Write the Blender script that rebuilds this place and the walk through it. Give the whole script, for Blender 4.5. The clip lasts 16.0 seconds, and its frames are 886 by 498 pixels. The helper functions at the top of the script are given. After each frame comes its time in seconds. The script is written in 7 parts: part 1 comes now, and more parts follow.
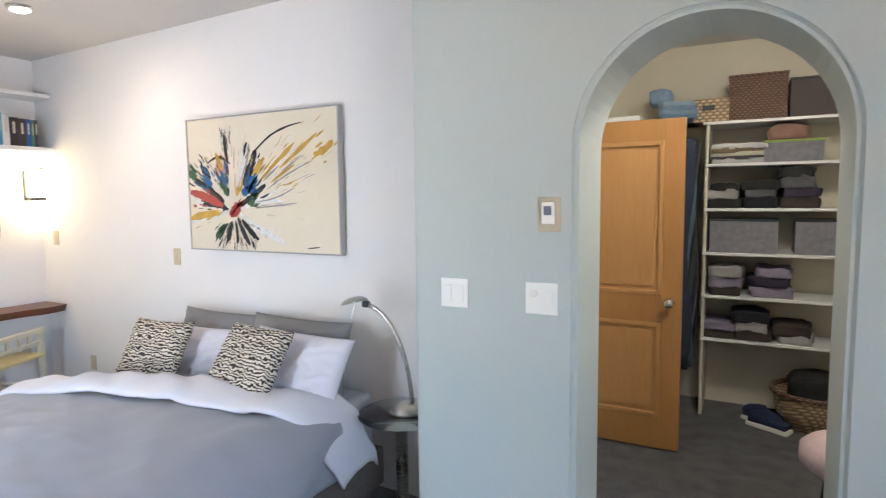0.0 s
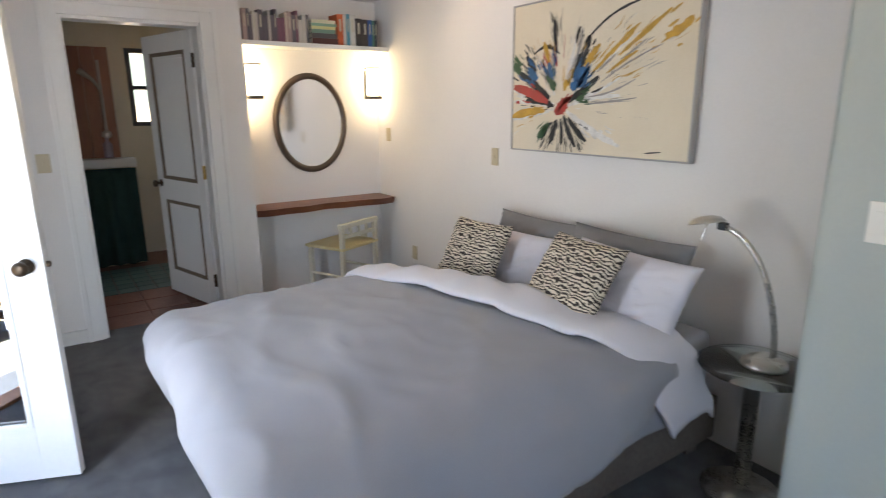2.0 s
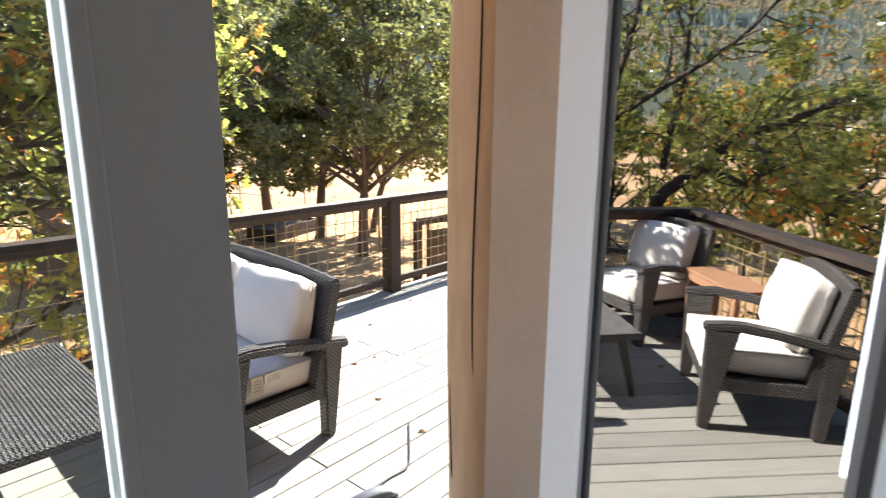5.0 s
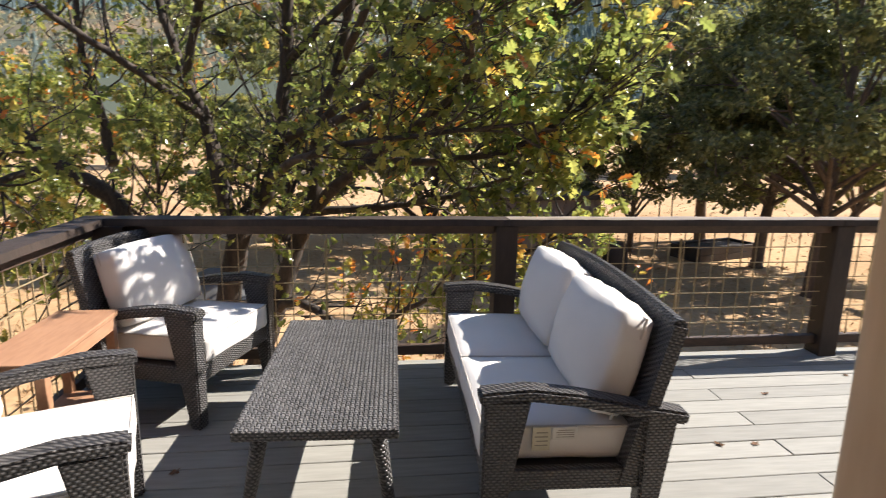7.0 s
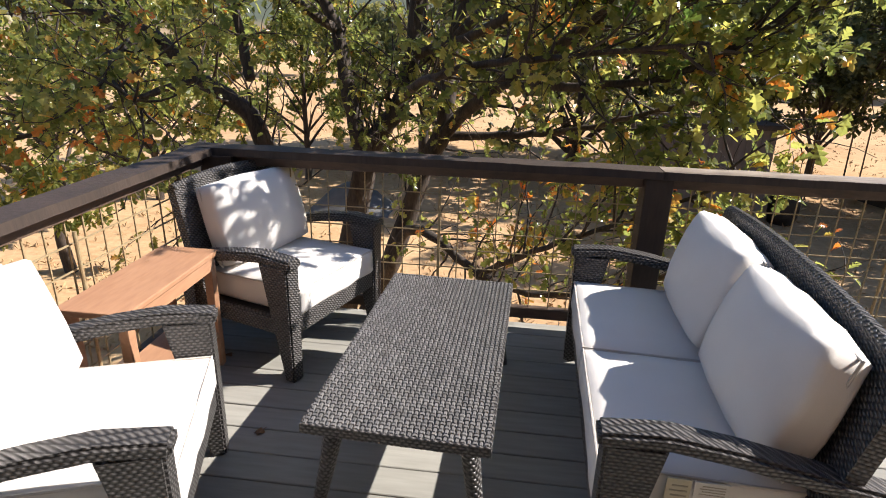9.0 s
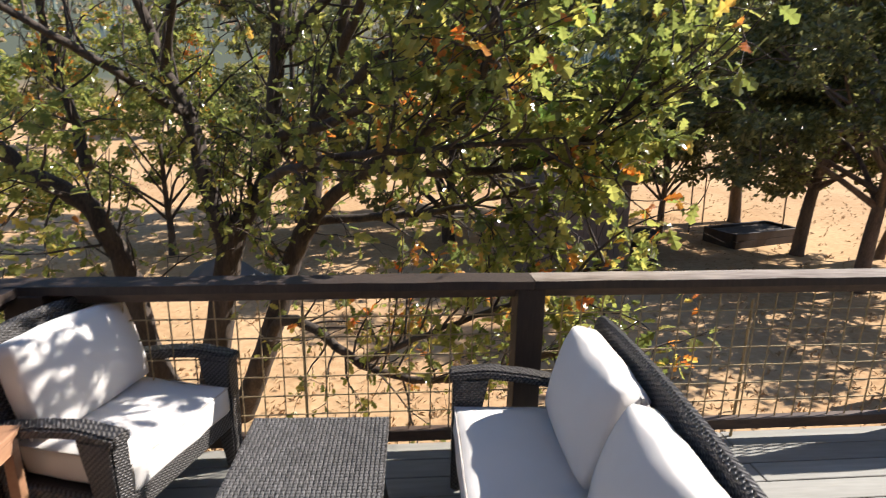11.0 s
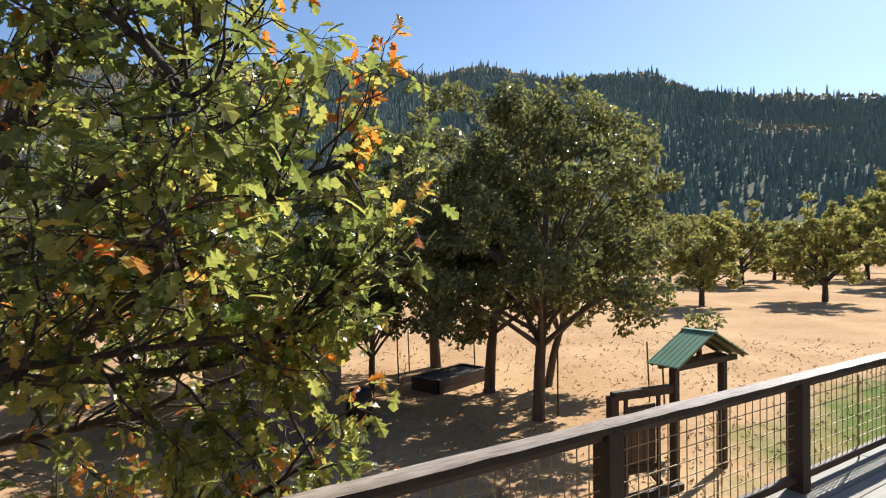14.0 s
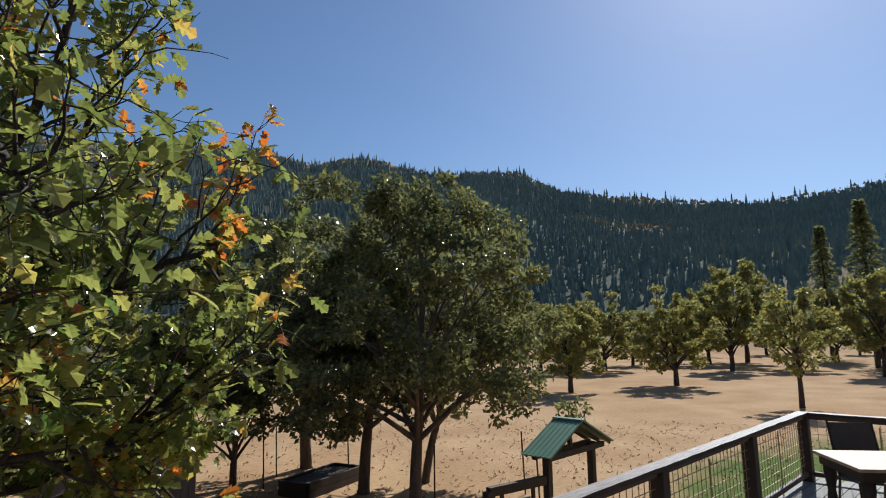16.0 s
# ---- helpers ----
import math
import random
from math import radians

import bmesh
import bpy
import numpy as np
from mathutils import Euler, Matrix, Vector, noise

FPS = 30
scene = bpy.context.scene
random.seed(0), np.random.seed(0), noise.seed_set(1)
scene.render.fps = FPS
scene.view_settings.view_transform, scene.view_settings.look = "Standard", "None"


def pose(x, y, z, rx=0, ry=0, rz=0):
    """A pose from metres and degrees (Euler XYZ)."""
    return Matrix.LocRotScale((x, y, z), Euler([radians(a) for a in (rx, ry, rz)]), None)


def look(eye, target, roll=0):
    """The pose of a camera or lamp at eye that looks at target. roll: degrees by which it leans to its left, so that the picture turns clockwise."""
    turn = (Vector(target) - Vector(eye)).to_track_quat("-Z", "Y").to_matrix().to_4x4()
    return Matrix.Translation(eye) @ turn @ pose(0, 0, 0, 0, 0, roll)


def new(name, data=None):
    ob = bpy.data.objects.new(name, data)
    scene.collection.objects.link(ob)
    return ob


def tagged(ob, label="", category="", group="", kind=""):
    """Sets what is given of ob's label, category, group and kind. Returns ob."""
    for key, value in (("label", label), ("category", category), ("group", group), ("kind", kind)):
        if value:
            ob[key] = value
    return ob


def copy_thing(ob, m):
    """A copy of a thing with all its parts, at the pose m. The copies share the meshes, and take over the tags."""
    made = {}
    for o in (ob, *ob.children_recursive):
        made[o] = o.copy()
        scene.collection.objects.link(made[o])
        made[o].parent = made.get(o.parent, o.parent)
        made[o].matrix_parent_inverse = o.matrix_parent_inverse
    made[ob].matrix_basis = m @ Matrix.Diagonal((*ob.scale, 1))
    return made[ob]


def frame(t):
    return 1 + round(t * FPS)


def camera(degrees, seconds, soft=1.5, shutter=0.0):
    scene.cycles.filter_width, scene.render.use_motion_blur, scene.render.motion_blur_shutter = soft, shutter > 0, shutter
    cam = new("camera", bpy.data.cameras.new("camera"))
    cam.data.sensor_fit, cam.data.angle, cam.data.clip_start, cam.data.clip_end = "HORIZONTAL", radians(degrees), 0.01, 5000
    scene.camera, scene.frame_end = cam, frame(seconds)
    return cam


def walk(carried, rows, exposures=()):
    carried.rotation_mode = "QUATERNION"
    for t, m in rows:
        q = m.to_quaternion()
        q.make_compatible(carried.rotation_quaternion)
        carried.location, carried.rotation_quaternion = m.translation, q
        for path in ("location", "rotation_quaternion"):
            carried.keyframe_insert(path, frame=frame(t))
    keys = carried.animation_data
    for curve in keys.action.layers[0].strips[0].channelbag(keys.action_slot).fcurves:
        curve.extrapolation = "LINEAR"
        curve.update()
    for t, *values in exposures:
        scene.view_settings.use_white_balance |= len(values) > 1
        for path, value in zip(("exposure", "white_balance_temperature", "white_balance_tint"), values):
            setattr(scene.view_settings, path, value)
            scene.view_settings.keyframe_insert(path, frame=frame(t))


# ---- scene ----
cam = camera(74.9, 16.0, soft=1.0, shutter=0.3)
PATH = [
    (0, (1.335, 0.725, 1.593), (0.402, 2.486, 1.417), -0.6),
    (0.5, (1.3, 0.719, 1.57), (0.206, 2.375, 1.321), -0.5),
    (1, (1.236, 0.715, 1.545), (-0.014, 2.239, 1.207), -0.5),
    (1.5, (1.102, 0.762, 1.521), (-0.314, 2.111, 1.104), -0.2),
    (2, (0.894, 0.871, 1.54), (-0.709, 1.968, 1.061), -0.4),
    (2.5, (0.674, 0.942, 1.53), (-1.104, 1.713, 1.038), -0.4),
    (3, (0.382, 1.01, 1.55), (-1.523, 1.375, 1.064), -0.2),
    (3.5, (0.075, 0.971, 1.546), (-1.862, 0.854, 1.061), 0.6),
    (4, (-0.264, 0.906, 1.592), (-2.111, 0.315, 1.103), 0.9),
    (4.2, (-0.384, 0.869, 1.584), (-2.174, 0.119, 1.102), 0.9),
    (6.3, (-1.484, 0.288, 1.372), (-2.213, -1.539, 1.009), 0.2),
    (6.5, (-1.55, 0.238, 1.361), (-2.123, -1.642, 0.991), 0.4),
    (7, (-1.628, 0.153, 1.33), (-1.882, -1.79, 0.927), 1.2),
    (7.5, (-1.686, 0.013, 1.311), (-1.698, -1.921, 0.798), 1.8),
    (8, (-1.711, -0.136, 1.31), (-1.552, -2.03, 0.689), 2.1),
    (8.2, (-1.705, -0.185, 1.316), (-1.498, -2.064, 0.663), 2.0),
    (10.3, (-1.761, -0.582, 1.575), (-1.603, -2.448, 0.874), 0.3),
    (10.5, (-1.764, -0.611, 1.596), (-1.707, -2.5, 0.942), 0.7),
    (11, (-1.791, -0.674, 1.66), (-1.973, -2.597, 1.138), 1.0),
    (11.5, (-1.847, -0.728, 1.756), (-2.197, -2.648, 1.319), 0.7),
    (12, (-1.908, -0.799, 1.785), (-2.435, -2.696, 1.434), 0.3),
    (12.5, (-1.936, -0.834, 1.814), (-2.65, -2.683, 1.545), 0.3),
    (13, (-1.942, -0.853, 1.829), (-2.798, -2.651, 1.636), 0.1),
    (13.5, (-1.936, -0.856, 1.854), (-2.922, -2.593, 1.752), -0.2),
    (14, (-1.949, -0.868, 1.874), (-3.044, -2.541, 1.879), -0.3),
    (14.5, (-1.958, -0.875, 1.889), (-3.142, -2.484, 1.989), -0.5),
    (15, (-1.968, -0.877, 1.9), (-3.233, -2.416, 2.08), -0.7),
    (15.5, (-2.031, -0.896, 1.9), (-3.37, -2.36, 2.151), -0.7),
    (16, (-2.036, -0.904, 1.911), (-3.44, -2.295, 2.216), -0.7),
]
EXPOSURES = [(0.0, 4.6, 5950, 10), (1.0, 4.55, 5850, 10), (1.5, 4.25, 5950, 10), (2.0, 4.0, 6450, 10), (3.0, 3.12, 6450, 11), (3.6, 2.7, 6350, 10), (4.2, 2.65, 6500, 10), (6.3, 1.25, 6500, 11), (8.0, 1.2, 6450, 12),
             (10.5, 1.05, 6450, 12), (12.0, 1.1, 6450, 11), (13.0, 1.05, 6450, 11), (13.5, 1.0, 6450, 11), (14.0, 0.8, 6450, 10), (15.0, 0.4, 6300, 10), (16.0, 0.0, 5950, 9)]
walk(cam, [(t, look(eye, aim, roll)) for t, eye, aim, roll in PATH], EXPOSURES)

# ---- light ----
SUN_FROM = Vector((-0.975, -0.22, 0.0)).normalized()
SUN_ELEV = radians(41)
sun_dir = Vector((SUN_FROM.x * math.cos(SUN_ELEV), SUN_FROM.y * math.cos(SUN_ELEV), math.sin(SUN_ELEV)))
world = bpy.data.worlds.new("sky")
scene.world = world
world.use_nodes = True
wn = world.node_tree.nodes
sky = wn.new("ShaderNodeTexSky")
sky.sky_type = "NISHITA"
sky.sun_disc = False
sky.sun_elevation = SUN_ELEV
sky.sun_rotation = math.atan2(sun_dir.x, sun_dir.y)
sky.air_density, sky.dust_density, sky.ozone_density = 1.0, 0.4, 4.0
wn["Background"].inputs["Strength"].default_value = 0.09
world.node_tree.links.new(sky.outputs[0], wn["Background"].inputs["Color"])
sun_data = bpy.data.lights.new("sun", "SUN")
sun_data.energy, sun_data.angle, sun_data.color = 5.0, radians(0.53), (1.0, 0.95, 0.87)
sun = new("sun", sun_data)
sun.matrix_world = look(sun_dir * 60, (0, 0, 0))


def area_lamp(name, eye, aim, w, h, watts, color):
    d = bpy.data.lights.new(name, "AREA")
    d.shape, d.size, d.size_y, d.energy, d.color = "RECTANGLE", w, h, watts, color
    ob = new(name, d)
    ob.matrix_world = look(eye, aim)
    d.spread = radians(130)
    return ob


# sky light through the glazed double doors and the bathroom window, plus fill from an invented, unseen tall east window
area_lamp("door_daylight", (-0.79, -0.12, 1.1), (-1.9, 1.8, 1.0), 0.64, 1.6, 1.9, (0.80, 0.88, 1.0))
area_lamp("window_daylight", (2.75, 0.65, 1.45), (0, 1.6, 1.1), 1.0, 1.3, 0.9, (0.82, 0.90, 1.0))

area_lamp("bathroom_daylight", (-6.02, 2.02, 1.75), (-4.0, 1.5, 0.9), 0.5, 0.68, 0.18, (0.88, 0.94, 1.0))

# ---- materials ----
MATS = {}


def mat(name, color, rough=0.6, color2=None, scale=8.0, fine=60.0, amount=0.5, bump=0.1, bump_dist=0.004, metal=0.0, spec=0.5, random_value=0.0, island=False,
        stretch=(1, 1, 1), sheen=0.0, transmit=0.0):
    """A painted, wooden, woven or stony surface: two scales of noise vary the colour, and drive relief and gloss."""
    if name in MATS:
        return MATS[name]
    m = bpy.data.materials.new(name)
    m.use_nodes = True
    n, l = m.node_tree.nodes, m.node_tree.links
    b = n["Principled BSDF"]
    tc = n.new("ShaderNodeTexCoord")
    mp = n.new("ShaderNodeMapping")
    mp.inputs["Scale"].default_value = stretch
    l.new(tc.outputs["Object"], mp.inputs["Vector"])
    big, small = n.new("ShaderNodeTexNoise"), n.new("ShaderNodeTexNoise")
    big.inputs["Scale"].default_value, small.inputs["Scale"].default_value = scale, fine
    big.inputs["Detail"].default_value, small.inputs["Detail"].default_value = 5, 4
    for k in (big, small):
        l.new(mp.outputs[0], k.inputs["Vector"])
    add = n.new("ShaderNodeMath")
    add.operation = "MULTIPLY_ADD"
    add.inputs[1].default_value = 0.45
    l.new(small.outputs["Fac"], add.inputs[0])
    half = n.new("ShaderNodeMath")
    half.operation = "MULTIPLY"
    half.inputs[1].default_value = 0.55
    l.new(big.outputs["Fac"], half.inputs[0])
    l.new(half.outputs[0], add.inputs[2])
    ramp = n.new("ShaderNodeMapRange")
    ramp.inputs["From Min"].default_value, ramp.inputs["From Max"].default_value = 0.5 - 0.22 / max(amount, 0.01) * 0.5, 0.5 + 0.22 / max(amount, 0.01) * 0.5
    l.new(add.outputs[0], ramp.inputs["Value"])
    mix = n.new("ShaderNodeMix")
    mix.data_type = "RGBA"
    c2 = color2 or tuple(v * 0.72 for v in color)
    mix.inputs["A"].default_value, mix.inputs["B"].default_value = (*color, 1), (*c2, 1)
    l.new(ramp.outputs[0], mix.inputs["Factor"])
    out = mix.outputs["Result"]
    if random_value:
        src = n.new("ShaderNodeNewGeometry").outputs["Random Per Island"] if island else n.new("ShaderNodeObjectInfo").outputs["Random"]
        hsv = n.new("ShaderNodeHueSaturation")
        mr = n.new("ShaderNodeMapRange")
        mr.inputs["To Min"].default_value, mr.inputs["To Max"].default_value = 1 - random_value, 1 + random_value
        l.new(src, mr.inputs["Value"])
        l.new(mr.outputs[0], hsv.inputs["Value"])
        l.new(out, hsv.inputs["Color"])
        out = hsv.outputs[0]
    l.new(out, b.inputs["Base Color"])
    rr = n.new("ShaderNodeMapRange")
    rr.inputs["To Min"].default_value, rr.inputs["To Max"].default_value = max(rough - 0.1, 0.03), min(rough + 0.1, 1)
    l.new(add.outputs[0], rr.inputs["Value"])
    l.new(rr.outputs[0], b.inputs["Roughness"])
    b.inputs["Metallic"].default_value = metal
    b.inputs["Specular IOR Level"].default_value = spec
    if sheen:
        b.inputs["Sheen Weight"].default_value = sheen
    if bump:
        bp = n.new("ShaderNodeBump")
        bp.inputs["Strength"].default_value, bp.inputs["Distance"].default_value = min(bump * 3, 1), bump_dist
        l.new(add.outputs[0], bp.inputs["Height"])
        l.new(bp.outputs[0], b.inputs["Normal"])
    MATS[name] = m
    return m


def glow(name, color, strength):
    m = bpy.data.materials.new(name)
    m.use_nodes = True
    b = m.node_tree.nodes["Principled BSDF"]
    b.inputs["Base Color"].default_value = (*color, 1)
    b.inputs["Emission Color"].default_value = (*color, 1)
    b.inputs["Emission Strength"].default_value = strength
    return m


def pane_glass(name, gloss=0.5, tint=(0.62, 0.65, 0.64)):
    """Window glass: clear, with the double reflection of a sealed unit."""
    m = bpy.data.materials.new(name)
    m.use_nodes = True
    n, l = m.node_tree.nodes, m.node_tree.links
    n.remove(n["Principled BSDF"])
    t, g, f, mx = n.new("ShaderNodeBsdfTransparent"), n.new("ShaderNodeBsdfGlossy"), n.new("ShaderNodeFresnel"), n.new("ShaderNodeMixShader")
    t.inputs["Color"].default_value = (*tint, 1)
    g.inputs["Roughness"].default_value = 0.0
    f.inputs["IOR"].default_value = gloss
    l.new(f.outputs[0], mx.inputs[0])
    l.new(t.outputs[0], mx.inputs[1])
    l.new(g.outputs[0], mx.inputs[2])
    l.new(mx.outputs[0], n["Material Output"].inputs["Surface"])
    return m


def clear_glass(name):
    """Thin clear window glass, glossy at a slant."""
    m = bpy.data.materials.new(name)
    m.use_nodes = True
    n, l = m.node_tree.nodes, m.node_tree.links
    n.remove(n["Principled BSDF"])
    t, g, f, mx = n.new("ShaderNodeBsdfTransparent"), n.new("ShaderNodeBsdfGlossy"), n.new("ShaderNodeLayerWeight"), n.new("ShaderNodeMixShader")
    t.inputs["Color"].default_value = (0.93, 0.95, 0.94, 1)
    g.inputs["Roughness"].default_value = 0.0
    p, q = n.new("ShaderNodeMath"), n.new("ShaderNodeMath")
    p.operation, q.operation = "POWER", "MULTIPLY_ADD"
    p.inputs[1].default_value, q.inputs[1].default_value, q.inputs[2].default_value = 5.0, 0.9, 0.04
    l.new(f.outputs["Facing"], p.inputs[0])
    l.new(p.outputs[0], q.inputs[0])
    l.new(q.outputs[0], mx.inputs[0])
    l.new(t.outputs[0], mx.inputs[1])
    l.new(g.outputs[0], mx.inputs[2])
    l.new(mx.outputs[0], n["Material Output"].inputs["Surface"])
    return m


def leaf_mat(name, colors, rough=0.35, through_light=0.45, clump=0.0, size=1.0):
    """Leaves: each one its own tint, waxy, with light coming through the blade."""
    m = bpy.data.materials.new(name)
    m.use_nodes = True
    n, l = m.node_tree.nodes, m.node_tree.links
    b = n["Principled BSDF"]
    g = n.new("ShaderNodeNewGeometry")
    r = n.new("ShaderNodeValToRGB")
    r.color_ramp.interpolation = "LINEAR"
    while len(r.color_ramp.elements) < len(colors):
        r.color_ramp.elements.new(0.5)
    for e, (p, c) in zip(r.color_ramp.elements, colors):
        e.position, e.color = p, (*c, 1)
    tc, nz = n.new("ShaderNodeTexCoord"), n.new("ShaderNodeTexNoise")
    nz.inputs["Scale"].default_value, nz.inputs["Detail"].default_value = 1.0 / size, 2.0
    l.new(tc.outputs["Object"], nz.inputs["Vector"])
    turn, both = n.new("ShaderNodeMapRange"), n.new("ShaderNodeMath")
    turn.inputs["From Min"].default_value, turn.inputs["From Max"].default_value = 0.48, 0.70
    turn.inputs["To Min"].default_value, turn.inputs["To Max"].default_value = -0.35 * clump, clump
    both.operation = "MULTIPLY_ADD"
    both.inputs[1].default_value = 0.88 if clump else 1.0
    l.new(nz.outputs["Fac"], turn.inputs["Value"])
    l.new(turn.outputs[0], both.inputs[2])
    l.new(g.outputs["Random Per Island"], both.inputs[0])
    l.new(both.outputs[0], r.inputs["Fac"])
    l.new(r.outputs["Color"], b.inputs["Base Color"])
    b.inputs["Roughness"].default_value = rough
    tr = n.new("ShaderNodeBsdfTranslucent")
    br = n.new("ShaderNodeHueSaturation")
    br.inputs["Value"].default_value, br.inputs["Saturation"].default_value = 2.2, 1.1
    l.new(r.outputs["Color"], br.inputs["Color"])
    l.new(br.outputs[0], tr.inputs["Color"])
    mx = n.new("ShaderNodeMixShader")
    mx.inputs[0].default_value = through_light
    l.new(b.outputs[0], mx.inputs[1])
    l.new(tr.outputs[0], mx.inputs[2])
    l.new(mx.outputs[0], n["Material Output"].inputs["Surface"])
    return m


def wave_mat(name, a, c, scale, distortion, rough, direction="X", bump=0.3, contrast=(0.4, 0.6), detail=3.0):
    """Two colours in warped stripes: animal print, corrugation, wicker."""
    m = bpy.data.materials.new(name)
    m.use_nodes = True
    n, l = m.node_tree.nodes, m.node_tree.links
    b = n["Principled BSDF"]
    tc = n.new("ShaderNodeTexCoord")
    w = n.new("ShaderNodeTexWave")
    w.bands_direction = direction
    w.inputs["Scale"].default_value, w.inputs["Distortion"].default_value, w.inputs["Detail"].default_value = scale, distortion, detail
    w.inputs["Detail Scale"].default_value = 1.6
    l.new(tc.outputs["Object"], w.inputs["Vector"])
    r = n.new("ShaderNodeValToRGB")
    r.color_ramp.elements[0].position, r.color_ramp.elements[1].position = contrast
    r.color_ramp.elements[0].color, r.color_ramp.elements[1].color = (*a, 1), (*c, 1)
    l.new(w.outputs["Fac"], r.inputs["Fac"])
    l.new(r.outputs[0], b.inputs["Base Color"])
    b.inputs["Roughness"].default_value = rough
    bp = n.new("ShaderNodeBump")
    bp.inputs["Strength"].default_value, bp.inputs["Distance"].default_value = bump, 0.004
    l.new(w.outputs["Fac"], bp.inputs["Height"])
    l.new(bp.outputs[0], b.inputs["Normal"])
    return m


def wicker_mat(name, a, c, pitch):
    """Flat resin strands woven over and under, by two crossed rows of waves."""
    m = bpy.data.materials.new(name)
    m.use_nodes = True
    n, l = m.node_tree.nodes, m.node_tree.links
    b = n["Principled BSDF"]
    tc = n.new("ShaderNodeTexCoord")
    sep = n.new("ShaderNodeSeparateXYZ")
    l.new(tc.outputs["Object"], sep.inputs[0])

    def wave(socket, k, phase=None):
        mul = n.new("ShaderNodeMath")
        mul.operation = "MULTIPLY"
        mul.inputs[1].default_value = k
        l.new(socket, mul.inputs[0])
        s = n.new("ShaderNodeMath")
        s.operation = "SINE"
        l.new(mul.outputs[0], s.inputs[0])
        return s.outputs[0]

    def op(kind, p, q):
        s = n.new("ShaderNodeMath")
        s.operation = kind
        for i, v in enumerate((p, q)):
            if isinstance(v, (int, float)):
                s.inputs[i].default_value = v
            else:
                l.new(v, s.inputs[i])
        return s.outputs[0]

    k = math.pi / pitch
    along = op("ADD", sep.outputs[0], sep.outputs[1])
    zz = op("ADD", sep.outputs[2], op("MULTIPLY", sep.outputs[1], 0.35))
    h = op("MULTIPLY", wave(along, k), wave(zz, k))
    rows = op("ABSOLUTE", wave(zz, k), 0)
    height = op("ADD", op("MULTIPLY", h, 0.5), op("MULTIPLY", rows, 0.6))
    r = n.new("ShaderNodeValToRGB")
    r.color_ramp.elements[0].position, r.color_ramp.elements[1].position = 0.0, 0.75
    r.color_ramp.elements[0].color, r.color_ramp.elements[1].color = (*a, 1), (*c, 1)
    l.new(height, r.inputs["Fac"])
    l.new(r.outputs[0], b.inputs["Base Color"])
    b.inputs["Roughness"].default_value = 0.38
    bp = n.new("ShaderNodeBump")
    bp.inputs["Strength"].default_value, bp.inputs["Distance"].default_value = 0.9, 0.006
    l.new(height, bp.inputs["Height"])
    l.new(bp.outputs[0], b.inputs["Normal"])
    return m


M_WHITE = mat("white_wall_paint", (0.80, 0.775, 0.755), 0.75, (0.74, 0.715, 0.695), 1.3, 90, 0.5, 0.06, 0.002)
M_GREEN = mat("sage_wall_paint", (0.525, 0.57, 0.545), 0.7, (0.485, 0.53, 0.505), 1.5, 90, 0.5, 0.06, 0.002)
M_CREAM = mat("cream_closet_paint", (0.72, 0.66, 0.54), 0.8, (0.64, 0.58, 0.46), 1.5, 70, 0.5, 0.05, 0.002)
M_CEIL = mat("ceiling_paint", (0.66, 0.63, 0.60), 0.85, (0.60, 0.57, 0.54), 1.0, 80, 0.4, 0.06, 0.002)
M_TRIM = mat("white_trim_paint", (0.80, 0.79, 0.77), 0.35, (0.74, 0.73, 0.71), 2, 50, 0.4, 0.03, 0.001)
M_CARPET = mat("grey_carpet", (0.125, 0.122, 0.128), 0.98, (0.055, 0.054, 0.06), 9, 420, 0.9, 0.35, 0.012, spec=0.1, sheen=0.2)
M_SIDING = mat("tan_siding_paint", (0.52, 0.40, 0.29), 0.7, (0.44, 0.33, 0.23), 3, 60, 0.5, 0.1)
M_LOG = mat("peeled_log", (0.66, 0.44, 0.25), 0.5, (0.50, 0.30, 0.16), 3.5, 26, 0.6, 0.15, 0.006, stretch=(1, 1, 0.18))
M_DECK = mat("weathered_deck_board", (0.30, 0.288, 0.255), 0.75, (0.205, 0.195, 0.172), 4, 45, 0.6, 0.2, 0.004, random_value=0.12, stretch=(0.12, 1, 1))
M_RAIL = mat("dark_stained_rail", (0.115, 0.072, 0.048), 0.6, (0.05, 0.032, 0.024), 5, 60, 0.7, 0.25, 0.004, stretch=(0.3, 1, 1))
# sun glare on the top face is put into this colour, along with wear
M_SUNLIT_RAILTOP = mat("sunlit_worn_rail_top", (0.36, 0.30, 0.25), 0.42, (0.09, 0.065, 0.05), 2.2, 50, 1.0, 0.25, 0.004, stretch=(0.12, 1, 1))
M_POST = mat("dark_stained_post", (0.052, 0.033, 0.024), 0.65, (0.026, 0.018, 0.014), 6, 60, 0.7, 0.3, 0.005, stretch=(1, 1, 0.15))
M_WIRE = mat("rusty_wire", (0.24, 0.17, 0.09), 0.55, (0.42, 0.33, 0.19), 30, 200, 0.6, 0.0, metal=0.25)
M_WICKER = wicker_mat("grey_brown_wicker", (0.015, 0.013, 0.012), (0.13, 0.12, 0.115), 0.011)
M_STRAND = mat("wicker_strand", (0.17, 0.163, 0.158), 0.33, (0.10, 0.095, 0.092), 25, 200, 0.5, 0.1, 0.001, random_value=0.25, island=True)
M_CUSHION = mat("oatmeal_cushion", (0.74, 0.70, 0.66), 0.9, (0.68, 0.64, 0.60), 6, 500, 0.5, 0.12, 0.002, spec=0.2, sheen=0.15)
M_CUSHSIDE = mat("cushion_piping", (0.56, 0.51, 0.46), 0.9, (0.48, 0.44, 0.40), 6, 300, 0.5, 0.1, 0.002)
